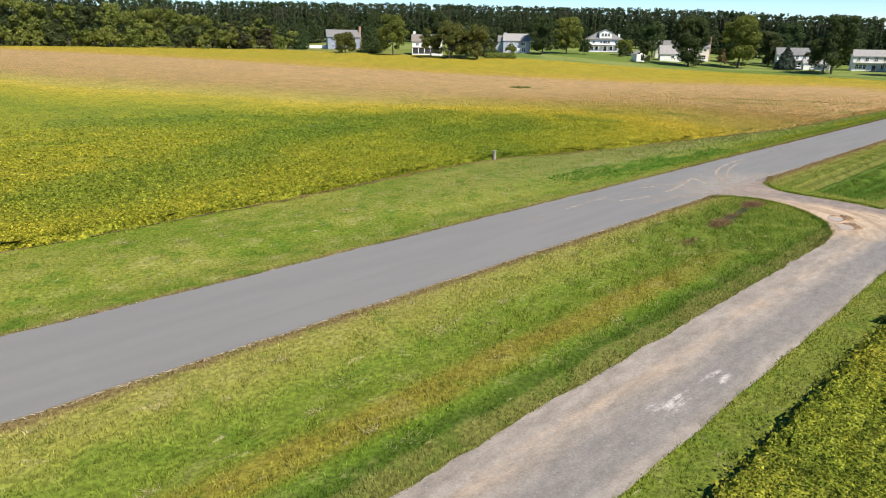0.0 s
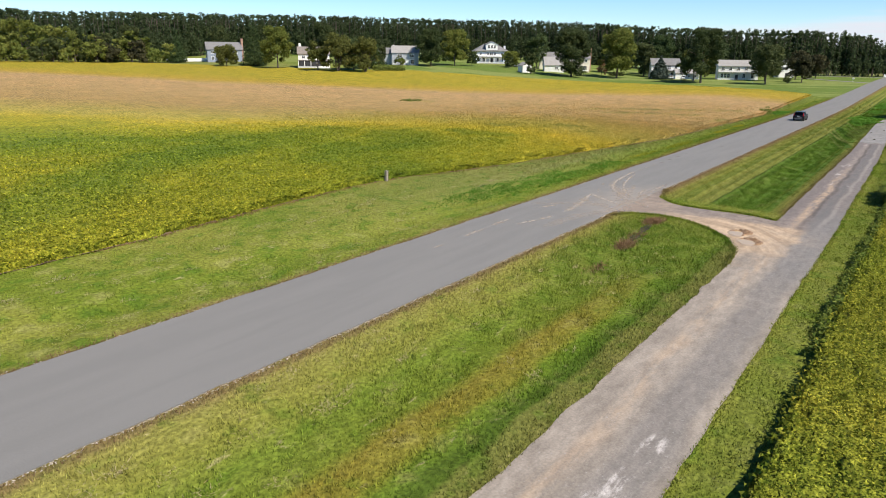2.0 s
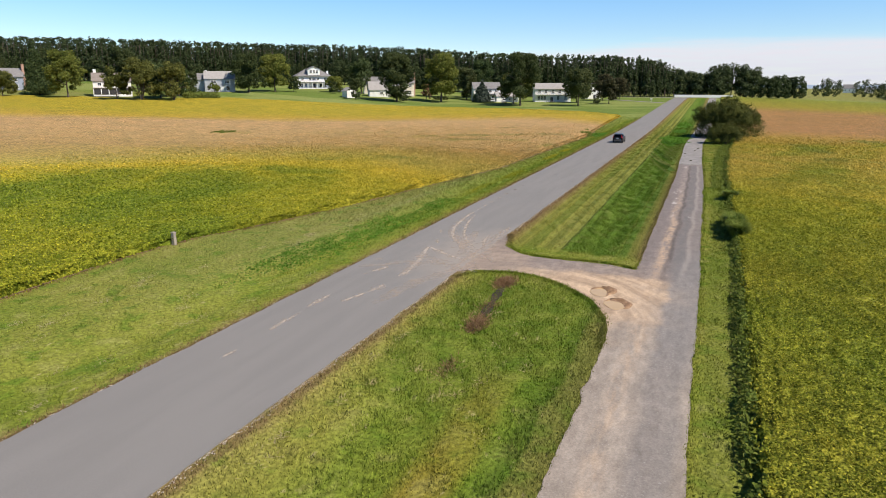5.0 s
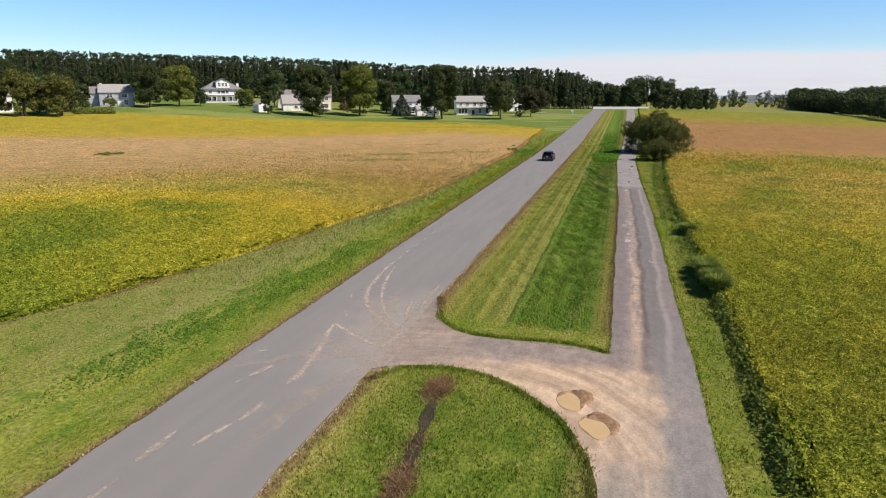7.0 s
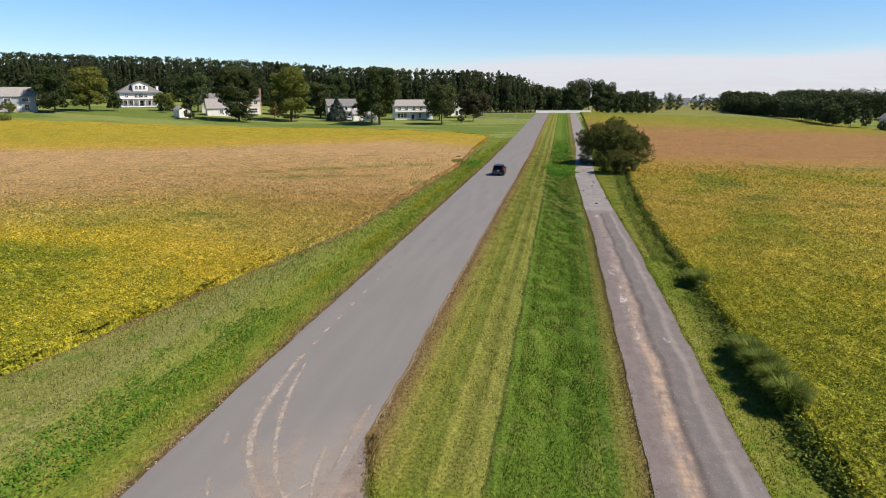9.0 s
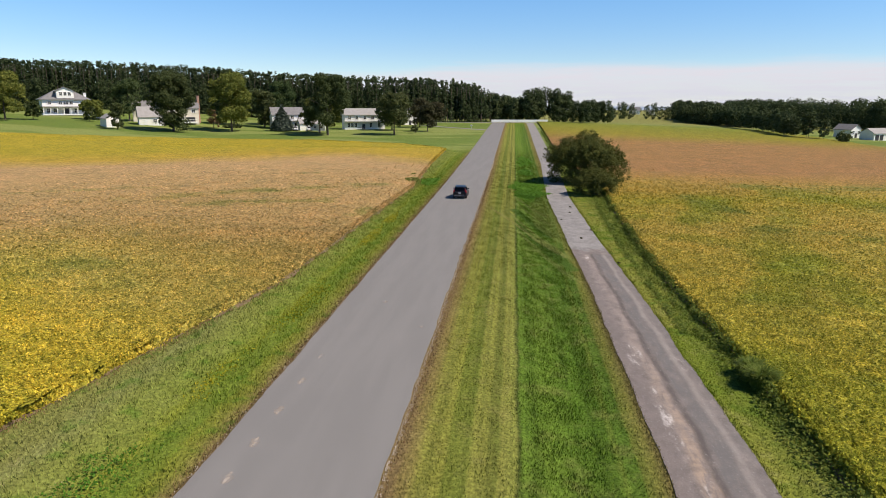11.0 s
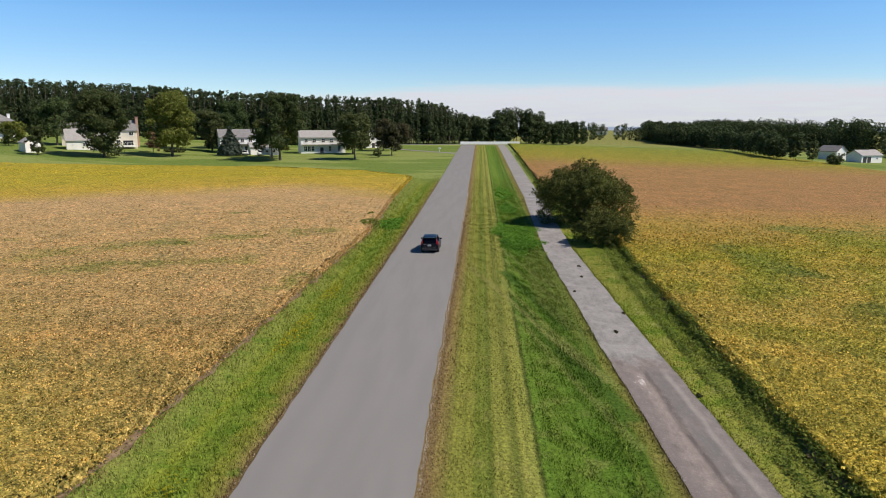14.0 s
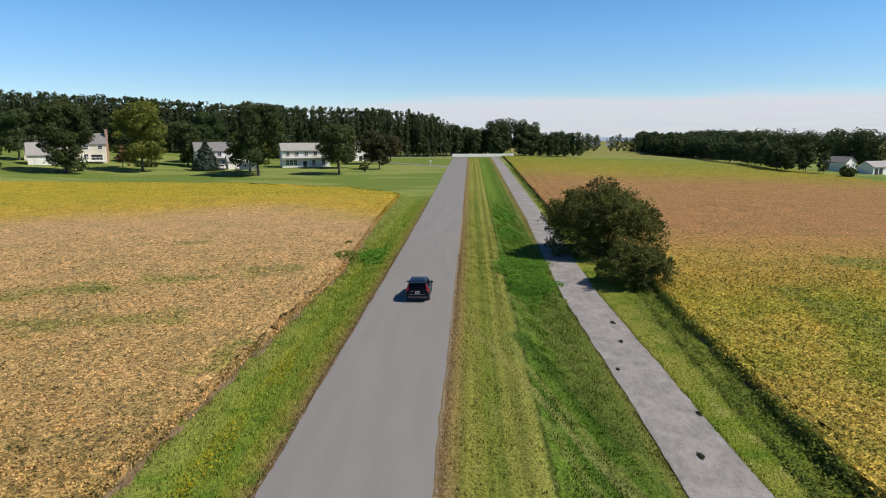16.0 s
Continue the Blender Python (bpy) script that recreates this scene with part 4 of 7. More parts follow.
def leaf_scatter(name, pts, size, material, label, category, tilt=0.5, rng=None, lift=(0.45, 0.68), kind="stuff", dome=False):
    """Small leaves at the given ground points."""
    n = len(pts)
    # each plant is a small dome with gaps round it
    gx_, gy_ = np.floor(pts[:, 0] / 0.36), np.floor(pts[:, 1] / 0.36)
    hx = np.modf(np.abs(np.sin(gx_ * 12.9898 + gy_ * 78.233) * 43758.5453))[0]
    hy = np.modf(np.abs(np.sin(gx_ * 39.346 + gy_ * 11.135) * 24634.6345))[0]
    off = np.hypot(pts[:, 0] / 0.36 - gx_ - 0.3 - 0.4 * hx, pts[:, 1] / 0.36 - gy_ - 0.3 - 0.4 * hy)
    z = height(pts[:, 0], pts[:, 1]) + rng.uniform(*lift, n) + (0.14 * hx - 0.24 * np.clip(off, 0, 0.7) ** 1.5 if dome else 0)
    c = np.c_[pts, z]
    nrm = rng.normal(0, 1, (n, 3)) * np.array([1.0, 1.0, 0.6]) + np.array([0, 0, 0.55 / max(tilt, 0.3)])
    nrm /= np.linalg.norm(nrm, axis=1)[:, None]
    u = np.cross(nrm, rng.normal(0, 1, (n, 3)))
    u /= np.linalg.norm(u, axis=1)[:, None]
    w = np.cross(nrm, u)
    s = (size * rng.uniform(0.65, 1.3, n))[:, None]
    v = np.stack([c - u * s * 0.8 - w * s * 0.75, c - u * s * 0.55 + w * s * 0.85, c + u * s * 1.1], 1).reshape(-1, 3)
    me = mesh_arrays(name, v, np.arange(3 * n).reshape(-1, 3), material)
    return tagged(new(name, me), label, category, kind=kind)


def field_points(rng, x0, x1, wide, left, dense, full):
    """Spots in a field, dense beside the roads and thinning out with the way from them."""
    n = int((x1 - x0) * wide * dense)
    x, d = rng.uniform(x0, x1, n), rng.uniform(0, wide, n)
    y = field_l(x) + d if left else field_r(x) - d
    t = np.clip(x / 95.0, 0, 1)
    away = np.sqrt((x - 95 * t) ** 2 + (y + 22 - 17 * t) ** 2 + 144)
    keep = ((x < end_left(y)) if left else (y > end_r(x))) & (rng.random(n) < (full / np.maximum(away, full)) ** 1.95 * np.clip((wide - d) / 30, 0, 1) * np.clip((105 - away) / 40, 0, 1) * np.clip((x1 - x) / 50, 0, 1) * (1 - 0.72 * (sm(108, 130, x + 0.42 * np.clip(y - 30, 0, 99)) if left else sm(150, 180, x))))
    return np.stack([x, y], 1)[keep], away[keep]


def build_crops():
    rng = np.random.default_rng(33)
    xs = np.r_[np.arange(-60, 150, 1.0), np.arange(150, 236, 1.5)]
    top = np.minimum(330, np.interp(xs, [-60, 110, 150, 178, 190, 205, 212, 232, 236], [318, 318, 312, 292, 255, 212, 187, 168, 165]))
    canopy("soybean_field", field_l, lambda x: top, xs, 130, SOY_LEFT, "ripening soybean field in green, yellow and tan bands", False)
    # the part that runs on towards the lawns
    xs2 = np.arange(236, 264, 1.5)
    lo = np.interp(xs2, [236, 240, 250, 264], [10.5, 14, 24, 62])
    hi = np.interp(xs2, [236, 247, 258, 264], [158, 128, 100, 70])
    canopy("soybean_field", lambda x: lo, lambda x: hi, xs2, 70, SOY_LEFT, "yellow far end of the ripening soybean field", False)
    xr = np.r_[np.arange(-30, 160, 1.0), np.arange(160, 430, 2.5)]
    canopy("soybean_field", field_r, end_r, xr, 90, SOY_RIGHT, "ripening soybean field, green near and tan beyond", True)
    for left, material, x1, wide in ((False, SOY_RIGHT_LEAF, 210, 60), (True, SOY_LEFT_LEAF, 215, 70)):
        pts, away = field_points(rng, -8, x1, wide, left, 350, 17.0)
        leaf_scatter("soybean_leaves", pts, 0.047 * (np.maximum(away, 17) / 17) ** 0.56, material, "dense soybean leaves turning from green to yellow", "crop leaves", rng=rng, lift=(0.44, 0.70), dome=True)
    # the open flank of the crop, leaves down to the soil
    for left, x0, x1 in ((True, -8, 236), (False, -8, 170)):
        n = 26000
        x = rng.uniform(x0, x1, n)
        d = np.abs(rng.normal(0, 0.18, n))
        y = field_l(x) - d + 0.12 if left else field_r(x) + d - 0.12
        leaf_scatter("soybean_leaves", np.stack([x, y], 1), 0.075, SOY_LEFT_LEAF if left else SOY_RIGHT_LEAF, "lower soybean leaves at the edge of the field", "crop leaves", tilt=1.2, rng=rng, lift=(0.05, 0.65))


build_crops()

for edge, sgn, lab in ((field_r, 1, 'right'), (field_l, -1, 'left')):
    ex = np.arange(-20, 150 if sgn > 0 else 232, 0.5)
    wob = np.abs(wiggle(ex, 0.6, 14 + sgn, 0.25)) * np.clip((ex - 40) / 60, 0.3, 1) + 0.1
    a, b = edge(ex) - sgn * 0.5, edge(ex) + sgn * wob
    lo, hi = np.minimum(a, b), np.maximum(a, b)
    sv = np.stack([np.c_[ex, q, height(ex, q) + 0.045] for q in (lo, (lo + hi) / 2, hi)], 1).reshape(-1, 3)
    k = (np.arange(len(ex) - 1)[:, None] * 3 + np.arange(2)).ravel()
    tagged(new('soil_strip', mesh_arrays('soil_strip', sv, np.stack([k, k + 3, k + 4, k + 1], 1), SOIL)), 'strip of bare brown soil at the field edge', 'soil', kind='structure')


# ------------------------------------------------------------------ grass
def blades(name, pts, tall, wide, material, label, category, rng, lean=0.35):
    n = len(pts)
    h = tall * rng.uniform(0.5, 1.3, n)
    a = rng.uniform(0, 6.283, n)
    b = np.c_[pts, height(pts[:, 0], pts[:, 1]) - 0.02]
    side = np.stack([np.cos(a), np.sin(a), 0 * a], 1) * (wide * rng.uniform(0.6, 1.3, n))[:, None]
    tip = b + np.stack([rng.normal(0, lean, n) * h, rng.normal(0, lean, n) * h, h], 1)
    v = np.stack([b - side, b + side, tip], 1).reshape(-1, 3)
    me = mesh_arrays(name, v, np.arange(3 * n).reshape(-1, 3), material)
    return tagged(new(name, me), label, category, kind="stuff")


def build_grass():
    rng = np.random.default_rng(44)

    def strip(x0, x1, lo, hi, per_m2):
        n = int((x1 - x0) * 8 * per_m2)
        x = rng.uniform(x0, x1, n)
        a, b = lo(x), hi(x)
        keep = (rng.random(n) * 8 < np.abs(b - a)) & (rng.random(n) < np.clip((x1 - x) / 90, 0, 1) if x1 > 200 else True)
        x, a, b = x[keep], a[keep], b[keep]
        return np.stack([x, a + (b - a) * rng.random(len(x))], 1)

    c = lambda k: (lambda x: x * 0 + k)
    isl_end = lerp([-60, 40, 44, 47, 49.3, 50.6, 51.0], [-13.9, -13.8, -13.4, -12.4, -10.4, -8.4, -6.6])
    isl_top = lerp([-60, 49.2, 50.4, 51.0], [-3.6, -3.6, -4.9, -6.5])
    blades("verge_grass", strip(-6, 51, isl_end, isl_top, 210), 0.13, 0.022, BLADE, "long uneven grass between road and track", "grass", rng)
    tri_a = lerp([54.2, 55.0, 56.0, 58.0, 61.0, 250], [-14.0, -7.4, -5.4, -4.4, -3.7, -3.6])
    tri_b = lerp([54.2, 54.6, 100, 125, 150, 200], [-14.2, -14.0, -13.8, -13.3, -12.9, -14.0])
    blades("median_grass", strip(54.3, 110, tri_b, tri_a, 130), 0.10, 0.02, BLADE, "striped mown grass of the median", "grass", rng)
    blades("median_grass", strip(110, 250, tri_b, tri_a, 70), 0.12, 0.028, BLADE, "striped mown grass of the median", "grass", rng)
    sw = strip(57, 240, c(-12.5), c(-8.9), 110)
    blades("swale_grass", sw, 0.14, 0.024, BLADE, "rank dark green grass in the swale", "grass", rng)
    blades("verge_grass", strip(-6, 60, c(3.6), lambda x: field_l(x) - 0.1, 75), 0.13, 0.022, BLADE, "rough grass verge beside the soybean field", "grass", rng)
    blades("verge_grass", strip(60, 245, c(3.6), lambda x: field_l(x) - 0.1, 80), 0.18, 0.026, BLADE, "rough grass verge beside the soybean field", "grass", rng)
    blades("strip_grass", strip(-6, 215, lambda x: field_r(x) + 0.1, lambda x: gr(x) - 0.1, 130), 0.10, 0.022, BLADE, "short grass along the gravel track", "grass", rng)
    # tufts that hang over the edges of turning and track
    rim = [curve_points([(48.6, -3.7), (50.2, -4.7), (50.8, -6.6), (50.5, -8.4), (49.4, -10.2), (47.1, -12.3), (44.3, -13.5), (40.5, -13.9)], 200),
           curve_points([(61, -3.7), (57.3, -4.6), (55.9, -5.9), (55.3, -7.3), (55.3, -9.5), (55.4, -11.8), (54.9, -13.3), (54.6, -13.9)], 200)]
    for line in rim:
        p = line[rng.integers(0, 200, 5000)] + rng.normal(0, 0.12, (5000, 2))
        blades("edge_grass", p, 0.15, 0.022, BLADE, "grass hanging over the edge of the sandy turning", "grass", rng)
    n = 30000
    x = rng.uniform(-8, 160, n)
    lo = rng.random(n) < 0.5
    y = np.where(lo, gr(x) + np.interp(x, gx, ge1), gl(x) + np.interp(x, gx, ge2)) + np.where(lo, -1, 1) * (np.abs(rng.normal(0, 0.16, n)) - 0.05)
    keep = ~(~lo & (x > 40.5) & (x < 54.5))
    blades("edge_grass", np.stack([x, y], 1)[keep], 0.12, 0.02, BLADE, "grass creeping over the edge of the gravel track", "grass", rng)
    # ragged fringe over the edges of the asphalt
    n = 16000
    x = rng.uniform(-8, 170, n)
    s = np.where(rng.random(n) < 0.5, -1.0, 1.0)
    y = s * (3.52 + np.abs(rng.normal(0, 0.28, n))) + np.where(s < 0, np.interp(x, rx, near_edge), np.interp(x, rx, far_edge)) * 0.9
    keep = ~((s < 0) & (x > 48.5) & (x < 62))
    blades("edge_grass", np.stack([x, y], 1)[keep], 0.13, 0.02, DEAD, "dry brown grass at the asphalt edge", "grass", rng)


build_grass()


def build_gully():
    """The wet rut that drains the strip between road and track."""
    pts = curve_points([(49.4, -7.0), (48.2, -7.15), (46.5, -7.2), (44.5, -7.45), (42.5, -7.6), (40.4, -7.75)], 60)
    rng = random.Random(4)
    v = []
    for i, (x, y) in enumerate(pts):
        w = 0.09 + 0.08 * rng.random() + 0.04 * sin(i * 0.35)
        w *= min(1, i / 5 + 0.4, (59 - i) / 12 + 0.15)
        z = hz(x, y)
        v += [(x, y - w * 1.5, z + 0.05), (x, y - w * 0.8, z + 0.035), (x, y, z + 0.03), (x, y + w * 0.8, z + 0.035), (x, y + w * 1.5, z + 0.05)]
    f = [(5 * i + k, 5 * i + k + 5, 5 * i + k + 6, 5 * i + k + 1) for i in range(59) for k in range(4)]
    tagged(new("gully", mesh_arrays("gully", v, f, MUD, True)), "dark wet rut in the grass between the roads", "gully", kind="structure")
    r = np.random.default_rng(9)
    for cx, cy, n in ((48.5, -7.0, 1700), (41.4, -7.7, 900), (44.0, -7.4, 150), (36.5, -8.1, 150)):
        p = np.stack([r.normal(cx, 0.55, n), r.normal(cy, 0.24, n)], 1)
        blades("dead_stalks", p, 0.22, 0.022, DEAD, "brown dead stalks lying by the wet rut", "dead grass", r, lean=1.2)


build_gully()


def clump(name, cx, cy, rx_, ry_, tall, n, size, material, label, category, seed, tilt=0.9):
    """A leafy mound of weeds, higher in its middle."""
    rng = np.random.default_rng(seed)
    a, q = rng.uniform(0, 6.283, n), np.sqrt(rng.random(n))
    q = q * (1 + 0.22 * np.sin(3 * a + seed) + 0.14 * np.sin(7 * a + 2 * seed)) * (1 + 0.1 * rng.normal(0, 1, n))
    x, y = cx + rx_ * q * np.cos(a), cy + ry_ * q * np.sin(a)
    top = tall * np.clip(1 - q ** 5, 0.08, 1) * (0.75 + 0.35 * np.array([noise.noise((u * 1.3, w * 1.3, seed)) for u, w in zip(x, y)]))
    pts = np.stack([x, y], 1)
    z = height(x, y) + top * rng.uniform(0.35, 1.0, n) + 0.05
    c = np.c_[pts, z]
    nrm = np.stack([rng.normal(0, tilt, n), rng.normal(0, tilt, n), np.ones(n)], 1)
    nrm /= np.linalg.norm(nrm, axis=1)[:, None]
    u = np.cross(nrm, rng.normal(0, 1, (n, 3)))
    u /= np.linalg.norm(u, axis=1)[:, None]
    w = np.cross(nrm, u)
    s = size * rng.uniform(0.6, 1.4, n)[:, None]
    v = np.stack([c - u * s, c - w * s * 0.6, c + u * s, c + w * s * 0.6], 1).reshape(-1, 3)
    me = mesh_arrays(name, v, np.arange(4 * n).reshape(-1, 4), material)
    return tagged(new(name, me), label, category, kind="stuff")


def reed_clump(cx, cy, r, tall, n, seed):
    rng = np.random.default_rng(seed)
    a, q = rng.uniform(0, 6.283, n), r * 0.55 * np.sqrt(rng.random(n))
    base = np.stack([q * np.cos(a), q * np.sin(a), 0 * a], 1)
    h = tall * rng.uniform(0.65, 1.1, n)
    out = np.stack([np.cos(a), np.sin(a), 0 * a], 1) * (r * (0.25 + 0.9 * rng.random(n)))[:, None]
    mid = base + out * 0.3 + np.stack([0 * h, 0 * h, h * 0.75], 1)
    tip = base + out + np.stack([rng.normal(0, 0.1, n), rng.normal(0, 0.1, n), h * rng.uniform(0.7, 1.0, n)], 1)
    side = np.stack([-np.sin(a), np.cos(a), 0 * a], 1) * 0.022
    v = np.stack([base - side, base + side, mid + side, mid - side, tip], 1)
    k = np.arange(n) * 5
    v = v.reshape(-1, 3)
    tri = np.concatenate([np.stack([k, k + 1, k + 2], 1), np.stack([k, k + 2, k + 3], 1), np.stack([k + 3, k + 2, k + 4], 1)])
    ob = new("reed_clump", mesh_arrays("reed_clump", v, tri, REED))
    ob.matrix_world = pose(cx, cy, hz(cx, cy) - 0.03)
    return tagged(ob, "tall arching clump of green reed grass beside the ditch", "reed grass", "reed clumps")


reed_clump(66.0, -20.3, 0.74, 1.36, 2600, 1)
reed_clump(67.6, -20.2, 0.74, 1.32, 2600, 2)
reed_clump(69.3, -20.1, 0.78, 1.36, 2600, 3)
reed_clump(71.0, -20.0, 0.70, 1.27, 2400, 4)
reed_clump(72.4, -20.0, 0.55, 1.02, 1600, 5)
reed_clump(84.6, -20.1, 0.74, 1.10, 1600, 6)
reed_clump(86.0, -20.1, 0.62, 0.94, 1200, 7)


def weed_band(name, x0, x1, mid, spread, tall, n, size, material, label, seed, tilt=0.8):
    """An unbroken ragged band of weeds along x, mid(x) its middle line; height and gaps wander."""
    rng = np.random.default_rng(seed)
    x = rng.uniform(x0, x1, n)
    y = mid(x) + rng.normal(0, spread, n)
    k = np.array([noise.noise((u * 0.45, w * 0.9, seed)) for u, w in zip(x, y)])
    keep = rng.random(n) < np.clip(0.75 + 1.3 * k, 0.12, 1)
    x, y, k = x[keep], y[keep], k[keep]
    n = len(x)
    fall = np.exp(-((y - mid(x)) / (spread * 1.4)) ** 2)
    c = np.c_[x, y, height(x, y) + 0.04 + tall * fall * (0.7 + 0.9 * k).clip(0.25, 1.4) * rng.uniform(0.3, 1, n)]
    nrm = np.stack([rng.normal(0, tilt, n), rng.normal(0, tilt, n), np.ones(n)], 1)
    nrm /= np.linalg.norm(nrm, axis=1)[:, None]
    u = np.cross(nrm, rng.normal(0, 1, (n, 3)))
    u /= np.linalg.norm(u, axis=1)[:, None]
    w = np.cross(nrm, u)
    s = size * rng.uniform(0.6, 1.4, n)[:, None]
    v = np.stack([c - u * s, c - w * s * 0.6, c + u * s, c + w * s * 0.6], 1).reshape(-1, 3)
    tagged(new(name, mesh_arrays(name, v, np.arange(4 * n).reshape(-1, 4), material)), label, "weeds", kind="stuff")


weed_band("ditch_weeds", 30, 172, lambda x: field_r(x) + 0.28, 0.30, 0.75, 36000, 0.075, DITCH, "dark leafy weeds along the field ditch", 101)
weed_band("ditch_weeds", 62, 160, lambda x: field_r(x) + 0.95, 0.28, 0.3, 9000, 0.07, DITCH, "low green weeds on the ditch bank", 102, 0.6)
weed_band("ditch_weeds", 92, 160, lambda x: np.minimum(field_r(x) + 1.9, gr(x) - 0.9), 0.2, 0.22, 7000, 0.07, DITCH, "low green weeds between grass and ditch", 103, 0.6)
weed_band("ditch_weeds", 172, 330, lambda x: field_r(x) + 0.3, 0.55, 0.45, 9000, 0.13, DITCH, "low green weeds at the far edge of the field", 104, 0.6)
clump("weed_patch", 159.5, -10.3, 9.5, 2.5, 0.55, 11000, 0.10, WEED, "bright green leafy weeds in the median swale", "weeds", 5, 0.45)
clump("weed_patch", 153.5, -10.6, 4.0, 2.3, 0.5, 4500, 0.10, WEED, "bright green leafy weeds in the median swale", "weeds", 6, 0.45)
clump("weed_patch", 208.0, -10.4, 10.0, 1.5, 0.3, 3500, 0.16, WEED, "green weeds in the median swale", "weeds", 7, 0.4)
clump("weed_patch", 186.0, -10.4, 6.0, 1.3, 0.25, 2000, 0.14, WEED, "green weeds in the median swale", "weeds", 8, 0.4)
clump("weed_patch", 169.0, 6.6, 5.0, 1.7, 0.4, 2000, 0.17, WEED, "low green weeds on the verge", "weeds", 9, 0.45)
clump("shrub", 166.5, 9.3, 3.2, 1.5, 0.9, 2600, 0.13, SCRUB, "low round shrub at the corner of the field", "shrub", 10)
clump("shrub", 174.0, 10.4, 0.9, 0.6, 0.8, 400, 0.10, SCRUB, "small upright weed at the field edge", "shrub", 11)
for cx, cy, a, b, n, s in ((96, 6.2, 6.0, 0.9, 700, 12), (120, 6.6, 5.0, 0.7, 500, 13), (131, 6.6, 3.5, 0.7, 400, 14), (84, 6.8, 3.5, 0.7, 260, 15)):
    clump("wildflowers", cx, cy, a, b, 0.14, n, 0.06, GOLD, "yellow flowering weeds on the grass verge", "wildflowers", s)
for cx, cy, a, b, n, s in ((60, 7.5, 7.5, 1.7, 4200, 16), (72, 7.2, 5.0, 1.1, 1400, 17), (50, 8.5, 6.0, 1.6, 2600, 18), (133, 85, 5, 3, 900, 26)):
    clump("weed_patch", cx, cy, a, b, 0.20 if cx < 100 else 0.9, n, 0.06 if cx < 100 else 0.17, WEED if cx < 100 else DITCH, "leafy green weeds among grass and crop", "weeds", s)

STRAW = foliage("bleached_straw", (0.30, 0.26, 0.13), (0.42, 0.37, 0.20), (0.55, 0.49, 0.29))
rg = np.random.default_rng(77)
for lo, hi, x0, x1, n in ((-9.5, -4.2, 2, 44, 46), (-12.4, -9.5, 2, 44, 8), (4.8, 14.0, 8, 46, 60), (8.0, 12.0, 48, 76, 26)):
    at = np.stack([rg.uniform(x0, x1, n), rg.uniform(lo, hi, n)], 1)
    big_ = rg.uniform(0.10, 0.34, n)
    k = rg.integers(0, n, n * 60)
    mat_pts = at[k] + rg.normal(0, 1, (len(k), 2)) * big_[k][:, None] * np.array([1.5, 0.7])
    blades("dead_stalks", mat_pts, 0.10, 0.016, STRAW, "bleached mats of straw lying in the grass", "dead grass", rg, lean=1.7)

# weeds that stand above the ripe crop in ragged lines
rs = random.Random(31)
for i, (x0, y0, x1, y1, m) in enumerate(((134, 33, 140, 18, 9), (138, 44, 149, 29, 9), (149, 29, 158, 13, 13))):
    for j in range(m):
        q = (j + rs.random()) / m
        clump("weed_patch", x0 + (x1 - x0) * q + rs.gauss(0, 0.9), y0 + (y1 - y0) * q + rs.gauss(0, 0.6), rs.uniform(0.4, 1.3), rs.uniform(0.5, 1.2), rs.uniform(0.55, 0.8), 60, 0.10, DITCH, "ragged green weeds standing above the ripe crop", "weeds", 300 + i * 40 + j, 0.6)
# tufts that have broken through the old paving of the track
for i, (cx, cy, r) in enumerate(((136.4, -15.2, 0.55), (124.7, -16.5, 0.5), (120.2, -15.05, 0.6), (109.8, -17.2, 0.5), (141.0, -15.6, 0.7), (131.0, -13.8, 0.4))):
    clump("weed_tuft", cx, cy, r * 0.5, r * 0.22, 0.08, 160, 0.045, PLUM, "small dark weed tuft in a crack of the track", "weeds", 400 + i)

rg = np.random.default_rng(61)
ex = rg.uniform(20, 170, 9000)
blades("dead_stalks", np.stack([ex, field_l(ex) - np.abs(rg.normal(0.05, 0.35, 9000))], 1), 0.16, 0.02, DEAD, "dry brown stalks on the bare soil by the crop", "dead grass", rg, lean=0.9)


# ------------------------------------------------------------------ trees
def leaf_cloud(rng, lobes, per_lobe, size, squash=0.8, inner=0.35, loose=0.09, up=0.35):
    """Leaf clumps round a set of lobes (x, y, z, r), facing roughly outwards."""
    V = []
    for lx, ly, lz, r in lobes:
        n = int(per_lobe * max(0.3, r * r))
        d = rng.normal(0, 1, (n, 3))
        d /= np.linalg.norm(d, axis=1)[:, None]
        q = (inner + (1 - inner) * rng.random(n) ** 0.4)[:, None] * (1 + loose * rng.normal(0, 1, n))[:, None]
        c = np.array([lx, ly, lz]) + d * q * r * np.array([1, 1, squash])
        nrm = d + rng.normal(0, 0.55, (n, 3)) + np.array([0, 0, up])
        nrm /= np.linalg.norm(nrm, axis=1)[:, None]
        u = np.cross(nrm, rng.normal(0, 1, (n, 3)))
        u /= np.linalg.norm(u, axis=1)[:, None]
        w = np.cross(nrm, u)
        s = size * rng.uniform(0.55, 1.35, n)[:, None]
        V.append(np.stack([c - u * s - w * s * 0.6, c - u * s * 0.7 + w * s * 0.7, c + u * s * 1.1 - nrm * s * 0.2], 1))
    v = np.concatenate(V).reshape(-1, 3)
    return v, np.arange(len(v)).reshape(-1, 3)


